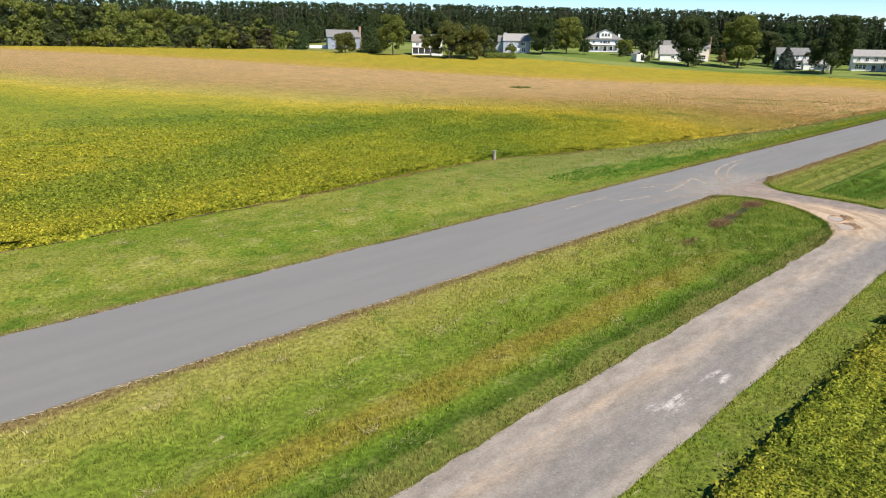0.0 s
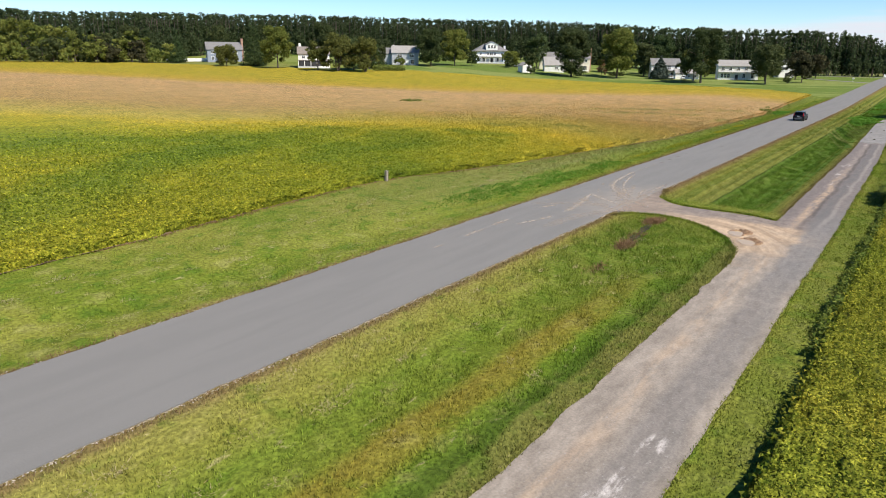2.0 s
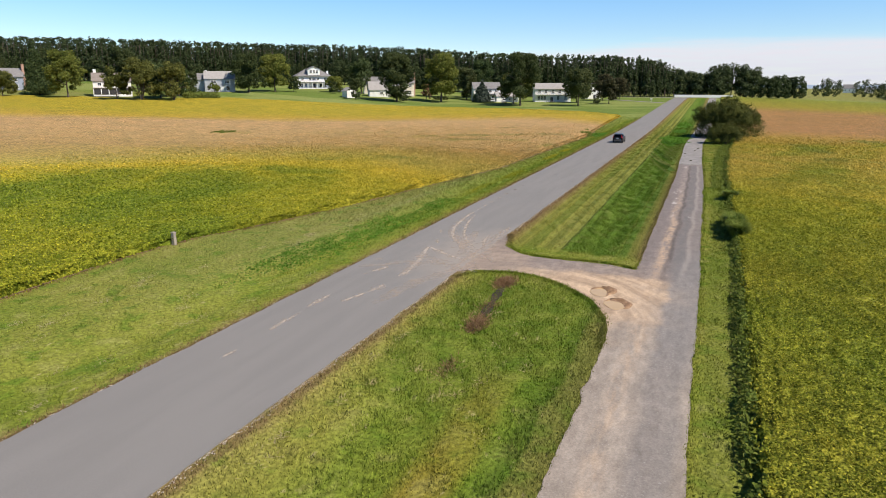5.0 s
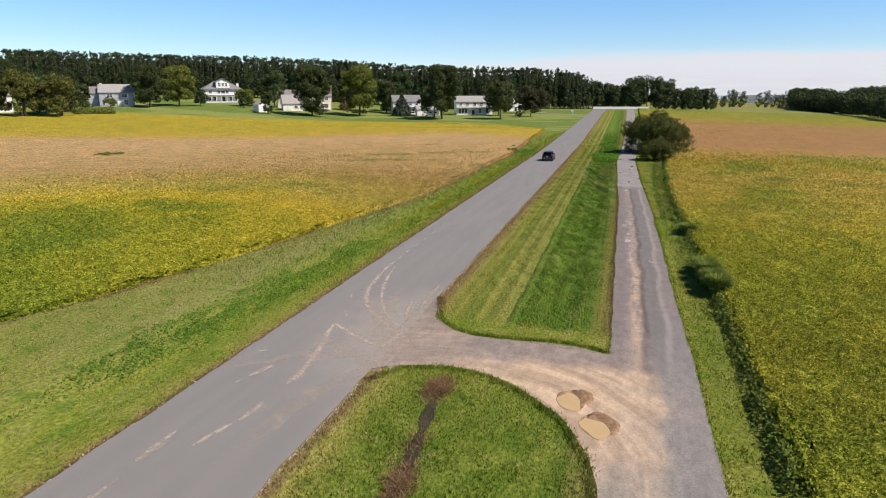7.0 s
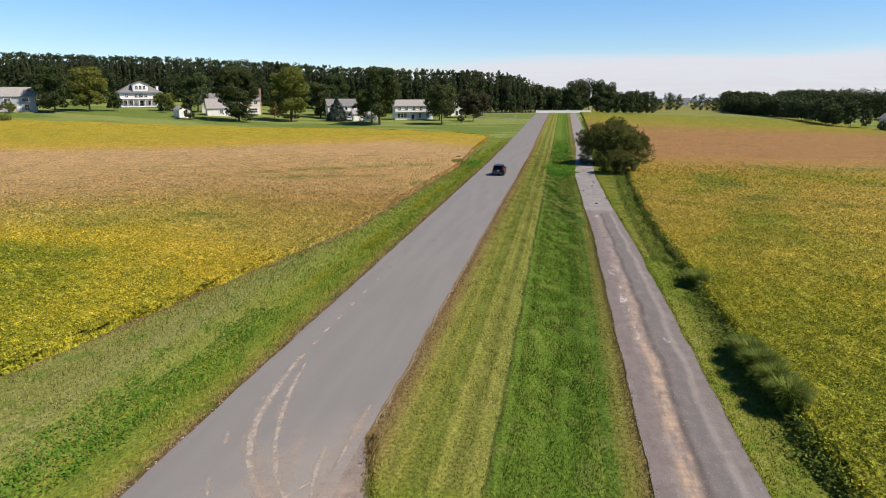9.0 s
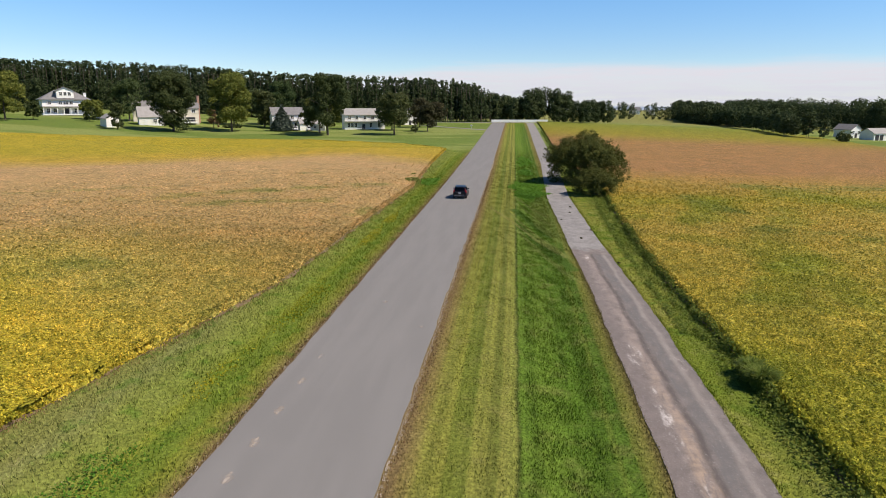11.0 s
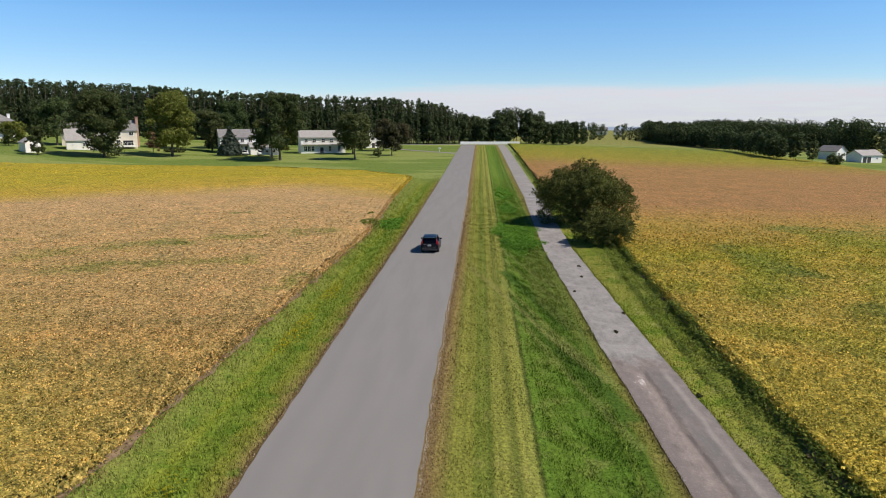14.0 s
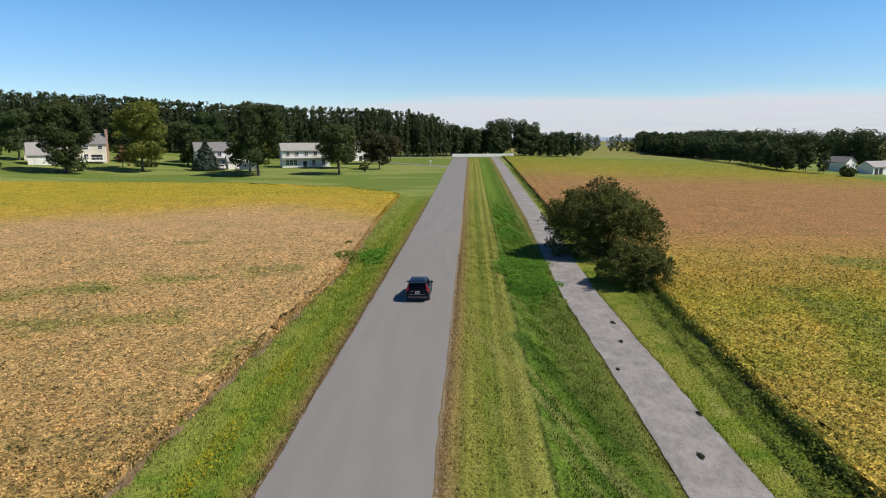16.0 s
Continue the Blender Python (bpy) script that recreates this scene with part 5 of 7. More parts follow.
def round_lobes(rng, h, r, low, n):
    """Lobes that fill a rounded crown from low to h with radius r."""
    out = []
    for i in range(n):
        t = rng.random() ** 0.8
        z = low + (h - low) * (0.08 + 0.84 * t)
        k = sqrt(max(0.05, 1 - ((z - (low + (h - low) * 0.42)) / ((h - low) * 0.60)) ** 2))
        a = rng.random() * 6.283
        q = r * k * (0.35 + 0.42 * rng.random())
        lr = r * (0.22 + 0.17 * rng.random())
        out.append((q * cos(a), q * sin(a), min(z, h - lr * 0.75), lr))
    for i in range(n // 2):
        a, t = rng.random() * 6.283, 0.06 + 0.86 * rng.random() ** 0.9
        z = low + (h - low) * t
        k = sqrt(max(0.05, 1 - ((z - (low + (h - low) * 0.40)) / ((h - low) * 0.62)) ** 2))
        q = r * k * rng.uniform(0.78, 1.0)
        out.append((q * cos(a), q * sin(a), z, r * rng.uniform(0.10, 0.19)))
    out.append((0, 0, low + (h - low) * 0.5, r * 0.5))
    return out


def trunk_bm(h, r, low, seed, limbs=6, spread=0.45):
    rng = random.Random(seed)
    bm = bmesh.new()
    p, rad = Vector((0, 0, -0.25)), r
    for i in range(4):
        q = Vector((rng.uniform(-0.15, 0.15), rng.uniform(-0.15, 0.15), h * (i + 1) / 4.0))
        add_cyl(bm, p, q, rad, rad * 0.72, 8)
        p, rad = q, rad * 0.72
    for i in range(limbs):
        z = low + (h - low) * (0.1 + 0.7 * i / max(1, limbs))
        a = i * 2.4 + rng.uniform(-0.4, 0.4)
        L = (h * spread) * rng.uniform(0.7, 1.1)
        m1 = Vector((cos(a) * L * 0.5, sin(a) * L * 0.5, z + L * 0.35))
        m2 = Vector((cos(a) * L, sin(a) * L, z + L * 0.55))
        add_cyl(bm, (0, 0, z), m1, r * 0.4, r * 0.25, 6)
        add_cyl(bm, m1, m2, r * 0.25, r * 0.08, 5)
    return bm


def tree(kind, x, y, h, r, low, material, label, seed, name="tree", category="tree", group="garden trees", size=0.34, per=60, lobes=30, trunk=None, stems=1):
    """One tree: tapered trunk with limbs, and a crown of many leaf clumps."""
    rng = np.random.default_rng(seed)
    top = thing(name, pose(x, y, hz(x, y), 0, 0, seed * 37 % 360), label, category, group)
    if kind == "round":
        lob = round_lobes(rng, h, r, low, lobes)
    elif kind == "cone":
        lob = []
        for i in range(lobes):
            t = (i + 0.5) / lobes
            q = r * (1 - t) ** 0.85
            a = i * 2.4
            lob.append((q * 0.6 * cos(a), q * 0.6 * sin(a), low + (h - low) * t * 0.96, max(0.5, q * 0.55)))
    v, f = leaf_cloud(rng, lob, per, size, 0.8)
    v[:, 2] = np.maximum(v[:, 2], 0.1 + 0.3 * rng.random(len(v)))
    for i in range(stems):
        bm = trunk_bm(low + (h - low) * 0.6, trunk or max(0.12, h * 0.022), low, seed + i, 6 if kind == "round" else 0)
        if stems > 1:
            bmesh.ops.rotate(bm, verts=bm.verts[:], cent=(0, 0, 0), matrix=Matrix.Rotation(0.25, 3, "X"))
            bmesh.ops.rotate(bm, verts=bm.verts[:], cent=(0, 0, 0), matrix=Matrix.Rotation(i * 2.1, 3, "Z"))
        part("trunk", bm, BARK, top)
    mesh_part("crown", mesh_arrays("crown", v, f, material), top)
    return top


# by the far end of the houses, then along the lawns
tree("round", 297, 36, 15.5, 7.2, 3.0, OAK, "dark green broad shade tree on the lawn", 1)
tree("round", 291, 59.5, 22.0, 8.6, 4.0, OAK, "tall dark green shade tree on the lawn", 2, lobes=28)
tree("round", 299.0, 99.4, 22.2, 8.9, 3.2, MAPLE, "tall yellow-green maple on the lawn", 3, lobes=30)
tree("round", 283.5, 114.5, 21.5, 8.6, 0.8, OAK, "very broad dark green tree with low branches", 4, lobes=46, per=60)
tree("round", 275.5, 131.0, 9.4, 2.9, 0.9, OAK, "small slim dark green tree by the shed", 5)
tree("round", 319, 26.5, 11.0, 4.2, 1.6, PLUM, "dark purple-leaved tree on the lawn", 6)
tree("round", 369, 28.5, 11.0, 5.3, 2.0, PLUM, "spreading dark tree near the end of the road", 7)
tree("round", 306, 29.5, 3.4, 1.7, 0.2, OAK, "round clipped dark bush on the lawn", 8, "bush", "bush", "garden bushes", 0.3, 60, 10)
tree("round", 304.9, 159.5, 7.8, 4.6, 1.4, MAPLE, "low spreading green tree beside the white house", 9)
tree("round", 286.1, 170.7, 7.0, 3.5, 0.3, OAK, "dense dark dome-shaped bush by the house", 10, "bush", "bush", "garden bushes", 0.45, 40, 14)
tree("round", 266.5, 181.5, 17.5, 8.4, 1.3, OAK, "large dark green tree in front of the grey house", 11, lobes=28)
tree("round", 280.0, 177.0, 17.5, 8.6, 2.2, MAPLE, "large olive-green tree beside the grey house", 12, lobes=28)
tree("round", 206.3, 184.4, 16.2, 6.7, 1.6, THICKET, "brownish green multi-stemmed tree at the field edge", 13, stems=3, lobes=26)
tree("round", 212.6, 174.8, 15.1, 6.2, 1.9, THICKET, "brownish green multi-stemmed tree at the field edge", 14, stems=3, lobes=24)
tree("round", 202.0, 192.0, 13.0, 5.2, 1.4, THICKET, "brownish green tree at the field edge", 15, lobes=22)
tree("round", 220.9, 189.5, 14.0, 7.6, 0.7, SPRUCE, "dense green tree beside the field", 16, lobes=24)
tree("round", 230.6, 189.1, 11.5, 5.8, 0.5, SPRUCE, "grey-green rounded tree behind the hedge", 17)
tree("round", 239.0, 191.1, 9.9, 4.5, 0.4, OAK, "dark green rounded tree by the grey house", 18)
tree("round", 256.3, 192.7, 4.6, 2.7, 0.2, MAPLE, "bright green round shrub at the grey house", 19, "bush", "bush", "garden bushes", 0.35, 50, 12)
tree("cone", 206.0, 238.5, 22.6, 6.0, 0.6, SPRUCE, "tall dark conifer between two houses", 20, lobes=44, per=40)
tree("round", 199.0, 214.1, 18.2, 7.3, 2.9, MAPLE, "broad yellow-green tree at the field edge", 21, lobes=26)
tree("round", 190.6, 239.0, 10.1, 5.4, 0.6, THICKET, "low dark bushy tree at the field edge", 22)
tree("round", 212.8, 242.7, 18.6, 6.5, 1.9, OAK, "dark green tree behind the houses", 23)
tree("round", 238.2, 225.4, 19.8, 7.2, 1.8, OAK, "tall dark tree behind the house with the porch", 24, lobes=26)
tree("cone", 311.8, 83.9, 10.5, 4.6, 0.4, BLUE, "blue-grey spruce beside the driveway", 25, lobes=36, per=60, size=0.45)
tree("round", 303.0, 66.0, 13.5, 6.8, 2.2, THICKET, "spreading brownish green tree by the parked trucks", 26)
tree("round", 325, 42, 14.0, 6.5, 2.0, OAK, "rounded dark tree in front of the white house", 27)
tree("round", 295.7, 154.8, 5.8, 2.7, 0.4, OAK, "dark bush beside the lawn", 28, "bush", "bush", "garden bushes", 0.4, 40, 12)
tree("round", 332.9, 113.0, 17.3, 7.2, 1.9, OAK, "dark green tree behind the tan house", 29)
tree("round", 346.3, 96.7, 19.8, 7.9, 2.0, SPRUCE, "dark green tree between the houses", 30, lobes=26)
tree("round", 330.6, 98.4, 15.8, 5.9, 0.5, OAK, "dark green tree beside the driveway", 31)
tree("round", 309.9, 147.0, 17.1, 6.3, 1.8, SPRUCE, "dark green tree beside the white house", 32)
tree("round", 351.9, 75.0, 16.0, 6.5, 2.0, THICKET, "dull green tree behind the driveway", 33)
tree("round", 350, 34, 13, 5.5, 1.5, PLUM, "dark tree in front of a small gable", 34)
tree("round", 310.1, 111.7, 7.7, 3.1, 0.4, DEAD, "reddish brown shrub by the brick chimney", 36, "bush", "bush", "garden bushes", 0.4, 40, 12)


def hedge(cx, cy, L, d, h, rz, material, label, seed):
    rng = np.random.default_rng(seed)
    top = thing("hedge", pose(cx, cy, hz(cx, cy), 0, 0, rz), label, "hedge", "hedges")
    lob = [(L * (i / 9 - 0.5), rng.normal(0, 0.2), h * 0.5, h * (0.5 + 0.12 * rng.random())) for i in range(10)]
    v, f = leaf_cloud(rng, lob, 60, 0.3, 0.95)
    v[:, 2] = np.maximum(v[:, 2], 0.05)
    mesh_part("foliage", mesh_arrays("foliage", v, f, material), top)


hedge(225.1, 172.3, 11.5, 3, 2.9, -35, SCRUB, "pale green clipped hedge at the edge of the lawn", 1)
hedge(315.0, 106.1, 6.0, 2.0, 1.9, -60, OAK, "low green foundation hedge beside the house", 2)

# the thicket on the bank of the gravel track
def thicket(x, y, h, r, label, seed, sprays, per, leaf, stems):
    """Many stems that fan out into leafy sprays, with an uneven domed outline."""
    rng = np.random.default_rng(seed)
    top = thing("thicket_tree", pose(x, y, hz(x, y)), label, "tree", "track thicket")
    d = rng.normal(0, 1, (sprays, 3))
    d[:, 2] = np.abs(d[:, 2]) * 0.9 - 0.12
    d /= np.linalg.norm(d, axis=1)[:, None]
    lump = np.array([noise.noise(Vector(q) * 1.9 + Vector((seed, 0, 0))) + 0.6 * noise.noise(Vector(q) * 4.5) for q in d])
    reach = (0.92 + 0.34 * lump) * np.where(rng.random(sprays) < 0.55, 1.0, rng.uniform(0.55, 0.95, sprays))
    zc = h * 0.36
    tips = d * reach[:, None] * np.array([r, r, h - zc]) + np.array([0, 0, zc])
    low = d[:, 2] < 0.05
    tips[low, 2] = rng.uniform(0.2, zc, low.sum())
    aim = d + np.array([0, 0, 0.3]) + rng.normal(0, 0.5, d.shape)
    aim /= np.linalg.norm(aim, axis=1)[:, None]
    length = rng.uniform(0.5, 1.5, sprays) * r * 0.25
    t = rng.random((sprays, per))
    c = tips[:, None] - aim[:, None] * (length[:, None] * (1 - t))[..., None]
    c = c + rng.normal(0, 1, (sprays, per, 3)) * (0.08 + 0.30 * (1 - t))[..., None] * (r * 0.13)
    c = c.reshape(-1, 3)
    n = len(c)
    nrm = np.repeat(d, per, 0) * 0.6 + rng.normal(0, 0.6, (n, 3)) + np.array([0, 0, 0.5])
    nrm /= np.linalg.norm(nrm, axis=1)[:, None]
    u = np.cross(nrm, rng.normal(0, 1, (n, 3)))
    u /= np.linalg.norm(u, axis=1)[:, None]
    w = np.cross(nrm, u)
    sz = (leaf * rng.uniform(0.6, 1.4, n))[:, None]
    v = np.stack([c - u * sz, c + w * sz * 0.6, c + u * sz * 1.1, c - w * sz * 0.6], 1).reshape(-1, 3)
    v[:, 2] = np.maximum(v[:, 2], 0.08)
    mesh_part("crown", mesh_arrays("crown", v, np.arange(4 * n).reshape(-1, 4), THICKET), top)
    for i in range(stems):
        bm = bmesh.new()
        for k in range(6):
            q = tips[int(rng.integers(0, sprays))]
            m1 = Vector((q[0] * 0.3 + rng.normal(0, 0.2), q[1] * 0.3, q[2] * 0.45))
            b0 = Vector((cos(i * 2.1) * 0.3, sin(i * 2.1) * 0.3, -0.2))
            add_cyl(bm, b0, m1, r * 0.016, r * 0.011, 6)
            add_cyl(bm, m1, Vector(q) * 0.93, r * 0.011, r * 0.003, 5)
        part("trunk", bm, BARK, top)


thicket(170.5, -20.6, 8.9, 7.0, "large dense olive-green thicket tree leaning over the track", 41, 1300, 52, 0.115, 4)
thicket(153.6, -20.3, 4.4, 3.7, "lower bushy thicket with pale leaves beside the track", 42, 560, 50, 0.085, 3)

# scrub along the far left edge of the field
rs = random.Random(19)
for i in range(56):
    t = (i % 28) / 27
    back = i >= 28
    x, y = 36 + 156 * t + rs.uniform(-3, 3), 334 - 44 * t + (rs.uniform(9, 18) if back else rs.uniform(-2, 4))
    h = (rs.uniform(17, 22.5) if back else rs.uniform(6.5, 11.5)) * (1 if t < 0.85 else 0.72)
    tree("round", x, y, h, h * (rs.uniform(0.30, 0.40) if back else rs.uniform(0.42, 0.56)), 0.3, rs.choice([SCRUB, SCRUB, SCRUB, MAPLE, OAK]), "scrubby young tree in the overgrown field edge", 200 + i, "scrub_tree", "tree", "scrub trees", 0.5, 24, 16)
for x, y, h in ((168, 299, 12.5), (180, 293, 11.0), (187, 291, 7), (194, 289, 9)):
    tree("round", x, y, h, h * 0.55, 0.2, PLUM if h > 10 else SCRUB, "dark rounded bush at the field edge", int(x), "scrub_tree", "tree", "scrub trees", 0.6, 24, 16)
tree("cone", 196.3, 286.0, 16.3, 4.8, 0.5, SPRUCE, "dark conifer by the white fence", 240, lobes=36, per=40)
tree("round", 185.1, 309.0, 17.5, 6.8, 1.0, OAK, "dark tree behind the white fence", 241)
tree("round", 227.4, 297.6, 18.1, 6.4, 0.9, OAK, "dark tree behind the brick-chimney house", 242)


# ------------------------------------------------------------------ woods
def woods(name, spots, label, seed, pine=0.8, leaf=0.62, full=1.0, bare=0.12):
    """Far woods: crowns of many clumps, one object; the rows behind show only their tops."""
    rng = np.random.default_rng(seed)
    V = []
    for x, y, h, row in spots:
        z0 = hz(x, y)
        is_pine = rng.random() < pine
        lob = []
        if is_pine:
            h = h * (rng.uniform(0.60, 0.84) if row == 0 else rng.uniform(0.80, 0.97) if row == 1 else 1.0)
            r, low = h * (rng.uniform(0.09, 0.12) if row < 3 else rng.uniform(0.15, 0.19)), h * (0.26 if row < 2 else 0.40 if row < 3 else 0.10)
            n = 10 if row < 2 else 7
            for i in range(n):
                g = (i + 0.6) / n
                a = i * 2.4 + rng.random()
                q = r * (1 - g) ** 0.6 * 0.6
                lob.append((x + q * cos(a), y + q * sin(a), z0 + low + (h - low) * g * 0.96, r * (0.30 + 0.50 * (1 - g) ** 0.7)))
        else:
            r, low = h * rng.uniform(0.24, 0.32), h * (bare if row < 2 else 0.62)
            n = 13 if row < 2 else 6
            for i in range(n):
                t = (i + 0.5) / n
                a = i * 2.4 + rng.random()
                g = (low + (h - low) * t) / h
                q = r * 0.65 * sqrt(max(0.08, 1 - (1.9 * g - 0.95) ** 2))
                lob.append((x + q * cos(a), y + q * sin(a), z0 + low + (h - low) * t * 0.95, r * 0.46))
        v, f = leaf_cloud(rng, lob, 9.0 * full * (2.0 if is_pine and row < 3 else 0.75 if is_pine else 1.35 if row < 2 else 1.0), leaf * (1.9 if is_pine and row > 2 else 1.0), 0.9, 0.4, 0.05, 0.75)
        V.append(v)
    v = np.concatenate(V)
    ob = new(name, mesh_arrays(name, v, np.arange(len(v)).reshape(-1, 3), PINE))
    return tagged(ob, label, "woods", kind="stuff")


def trunks(name, spots, label):
    v, f = [], []
    for x, y, h, _ in spots:
        z0, r = hz(x, y), h * 0.009
        k = len(v)
        for i in range(5):
            a = i * 1.2566
            v += [(x + r * cos(a), y + r * sin(a), z0 - 0.2), (x + r * 0.4 * cos(a), y + r * 0.4 * sin(a), z0 + h * 0.85)]
        for i in range(5):
            j = (i + 1) % 5
            f.append((k + 2 * i, k + 2 * j, k + 2 * j + 1, k + 2 * i + 1))
    tagged(new(name, mesh_arrays(name, v, f, BARK)), label, "tree trunks", kind="stuff")


def wood_spots(line, heights, depth, gap, seed, vary=(0.86, 1.07)):
    """Spots in a belt behind the line."""
    rng = random.Random(seed)
    out = []
    for (x0, y0), (x1, y1), h0, h1 in zip(line, line[1:], heights, heights[1:]):
        L = math.hypot(x1 - x0, y1 - y0)
        nx, ny = -(y1 - y0) / L, (x1 - x0) / L
        if nx * (x0 - 150) + ny * (y0 - 50) < 0:
            nx, ny = -nx, -ny
        ext = int(10 / gap)
        for i in range(-ext, int(L / gap) + ext):
            t = (i + 0.5) * gap / L
            for j in range(int(depth / gap)):
                d = (j + rng.uniform(-0.4, 0.4)) * gap * (1.0 + 0.06 * j)
                s = rng.uniform(-0.45, 0.45) * gap / L
                h = (h0 + (h1 - h0) * t) * rng.uniform(*vary)
                out.append((x0 + (x1 - x0) * (t + s) + nx * d, y0 + (y1 - y0) * (t + s) + ny * d, h, j))
    return out


big = wood_spots([(-120, 372), (40, 362), (150, 345), (215, 335), (270, 345), (330, 300), (385, 262), (398, 150), (400, 85), (420, 38), (428, 14), (433, 4)],
                 [25, 25, 24.5, 24.5, 24.7, 25.2, 25.2, 25.0, 25.0, 24.0, 21.5, 18], 14.5, 2.9, 3, (0.95, 1.035))
woods("pine_woods", big, "long dense belt of dark green pine woods behind the houses", 51, 1.0, 0.47, 1.2)
trunks("pine_trunks", [q for q in big if q[3] < 2], "slim bare trunks under the pine crowns")
under = wood_spots([(-20, 362), (150, 341), (215, 331), (270, 341), (330, 296), (381, 262), (394, 150), (396, 85), (416, 38), (425, 12)], [11, 11, 11, 11, 12, 12, 12, 11, 10, 8], 7, 4.4, 16, (0.55, 1.3))
woods("undergrowth", under, "dark undergrowth along the foot of the pine woods", 59, 0.0, 0.42, 1.5, 0.04)
woods("end_woods", wood_spots([(436, -2), (438, -14)], [14, 13], 20, 4.0, 5, (0.8, 1.1)), "dark mixed trees behind the white fence", 52, 0.5, 0.55, 2.2)
tall = wood_spots([(441, -25), (445, -34)], [17.5, 17.5], 16, 4.2, 15, (0.85, 1.08))
woods("end_woods", tall, "tall dark clump of trees behind the white fence", 58, 0.3, 0.55, 2.0)
trunks("end_trunks", tall, "dark trunks of the clump behind the fence")
woods("end_woods", wood_spots([(450, -52), (458, -62)], [11.5, 11.5], 16, 4.4, 6, (0.75, 1.2)), "rounded dark trees beyond the end of the road", 53, 0.0, 0.5, 2.2)
woods("end_woods", [(x, y, h, 0) for x, y, h in ((672, -104, 16), (680, -108, 15), (690, -116, 15), (678, -98, 10), (700, -150, 13), (705, -157, 17), (712, -165, 15), (700, -132, 14), (703, -139, 16), (707, -146, 13), (698, -151, 12))], "single far trees beyond the field", 54, 0.0)
right = wood_spots([(770, -190), (590, -140), (516, -146), (444, -140), (357, -128), (346, -133)], [13, 12, 11, 10.5, 10.5, 10.5], 7, 4.4, 7, (0.78, 1.12))
woods("field_trees", wood_spots([(780, -178), (660, -158), (560, -152), (500, -150)], [17, 15.5, 14, 12], 12, 5.0, 27, (0.75, 1.15)), "rounded dark trees at the far corner of the field", 60, 0.0, 0.65, 1.3, 0.1)
woods("field_trees", right, "row of dark trees along the far edge of the field", 55, 0.0, 0.52, 1.9, 0.22)
trunks("field_trunks", right, "dark trunks of the row of field trees")
back = wood_spots([(900, -260), (640, -225), (470, -215), (400, -225), (330, -250), (280, -330)], [19, 18.5, 17.5, 16.5, 16.5, 16.5], 20, 6.0, 8, (0.78, 1.15))
woods("far_woods", back, "distant belt of dark woods beyond the farm", 56, 0.1, 0.62, 0.6)
far_line = wood_spots([(1300, 100), (1400, -300), (1200, -700)], [9, 9, 10], 20, 12.0, 9)
woods("horizon_woods", far_line, "thin line of trees on the horizon", 57, 0.0)

# ------------------------------------------------------------------ houses
SIDING = grained("white_siding", (0.88, 0.87, 0.84), (0.82, 0.81, 0.78), 0.6, 0.6, fine=4.0, bmp=0.05)
GREYWALL = grained("grey_siding", (0.44, 0.46, 0.50), (0.38, 0.40, 0.44), 0.6, 0.6, fine=4.0, bmp=0.05)
BLUEWALL = grained("blue_grey_siding", (0.30, 0.34, 0.42), (0.25, 0.29, 0.37), 0.6, 0.6, fine=4.0, bmp=0.05)
CREAM = grained("cream_siding", (0.72, 0.67, 0.56), (0.64, 0.60, 0.50), 0.6, 0.6, fine=4.0, bmp=0.05)
SHINGLE = grained("grey_shingles", (0.23, 0.225, 0.225), (0.17, 0.165, 0.165), 1.2, 0.9, fine=6.0)
PALEROOF = grained("pale_shingles", (0.36, 0.345, 0.335), (0.29, 0.28, 0.27), 1.2, 0.9, fine=6.0)
TANROOF = grained("tan_shingles", (0.26, 0.225, 0.20), (0.20, 0.175, 0.155), 1.2, 0.9, fine=6.0)
BRICK = grained("chimney_brick", (0.36, 0.20, 0.15), (0.46, 0.29, 0.22), 2.0, 0.9, fine=6.0)
WHITE = grained("white_trim", (0.87, 0.87, 0.86), (0.82, 0.82, 0.81), 1.0, 0.5, fine=6.0, bmp=0.05)
PANE, _, _ = mat("window_glass", (0.03, 0.035, 0.04), 0.12)
DARK = grained("dark_shutter", (0.03, 0.03, 0.035), (0.045, 0.045, 0.05), 2.0, 0.6)


def gable_roof(w, d, rise, over, t=0.22, along_x=True):
    """A gable roof with thickness; ridge along x (or y). Its eaves are at z = 0."""
    bm = bmesh.new()
    if not along_x:
        w, d = d, w
    hw, hd = w / 2 + over, d / 2 + over
    drop = rise * over / (d / 2)
    prof = [(-hd, -drop), (0, rise), (hd, -drop), (hd, -drop + t), (0, rise + t), (-hd, -drop + t)]
    a = [bm.verts.new((-hw, y, z)) for y, z in prof]
    b = [bm.verts.new((hw, y, z)) for y, z in prof]
    for i in range(6):
        j = (i + 1) % 6
        bm.faces.new((a[i], a[j], b[j], b[i]))
    for s in (a, b):
        bm.faces.new((s[0], s[1], s[4], s[5]))
        bm.faces.new((s[1], s[2], s[3], s[4]))
    bmesh.ops.recalc_face_normals(bm, faces=bm.faces[:])
    if not along_x:
        bmesh.ops.rotate(bm, verts=bm.verts[:], cent=(0, 0, 0), matrix=Matrix.Rotation(pi / 2, 3, "Z"))
    return bm


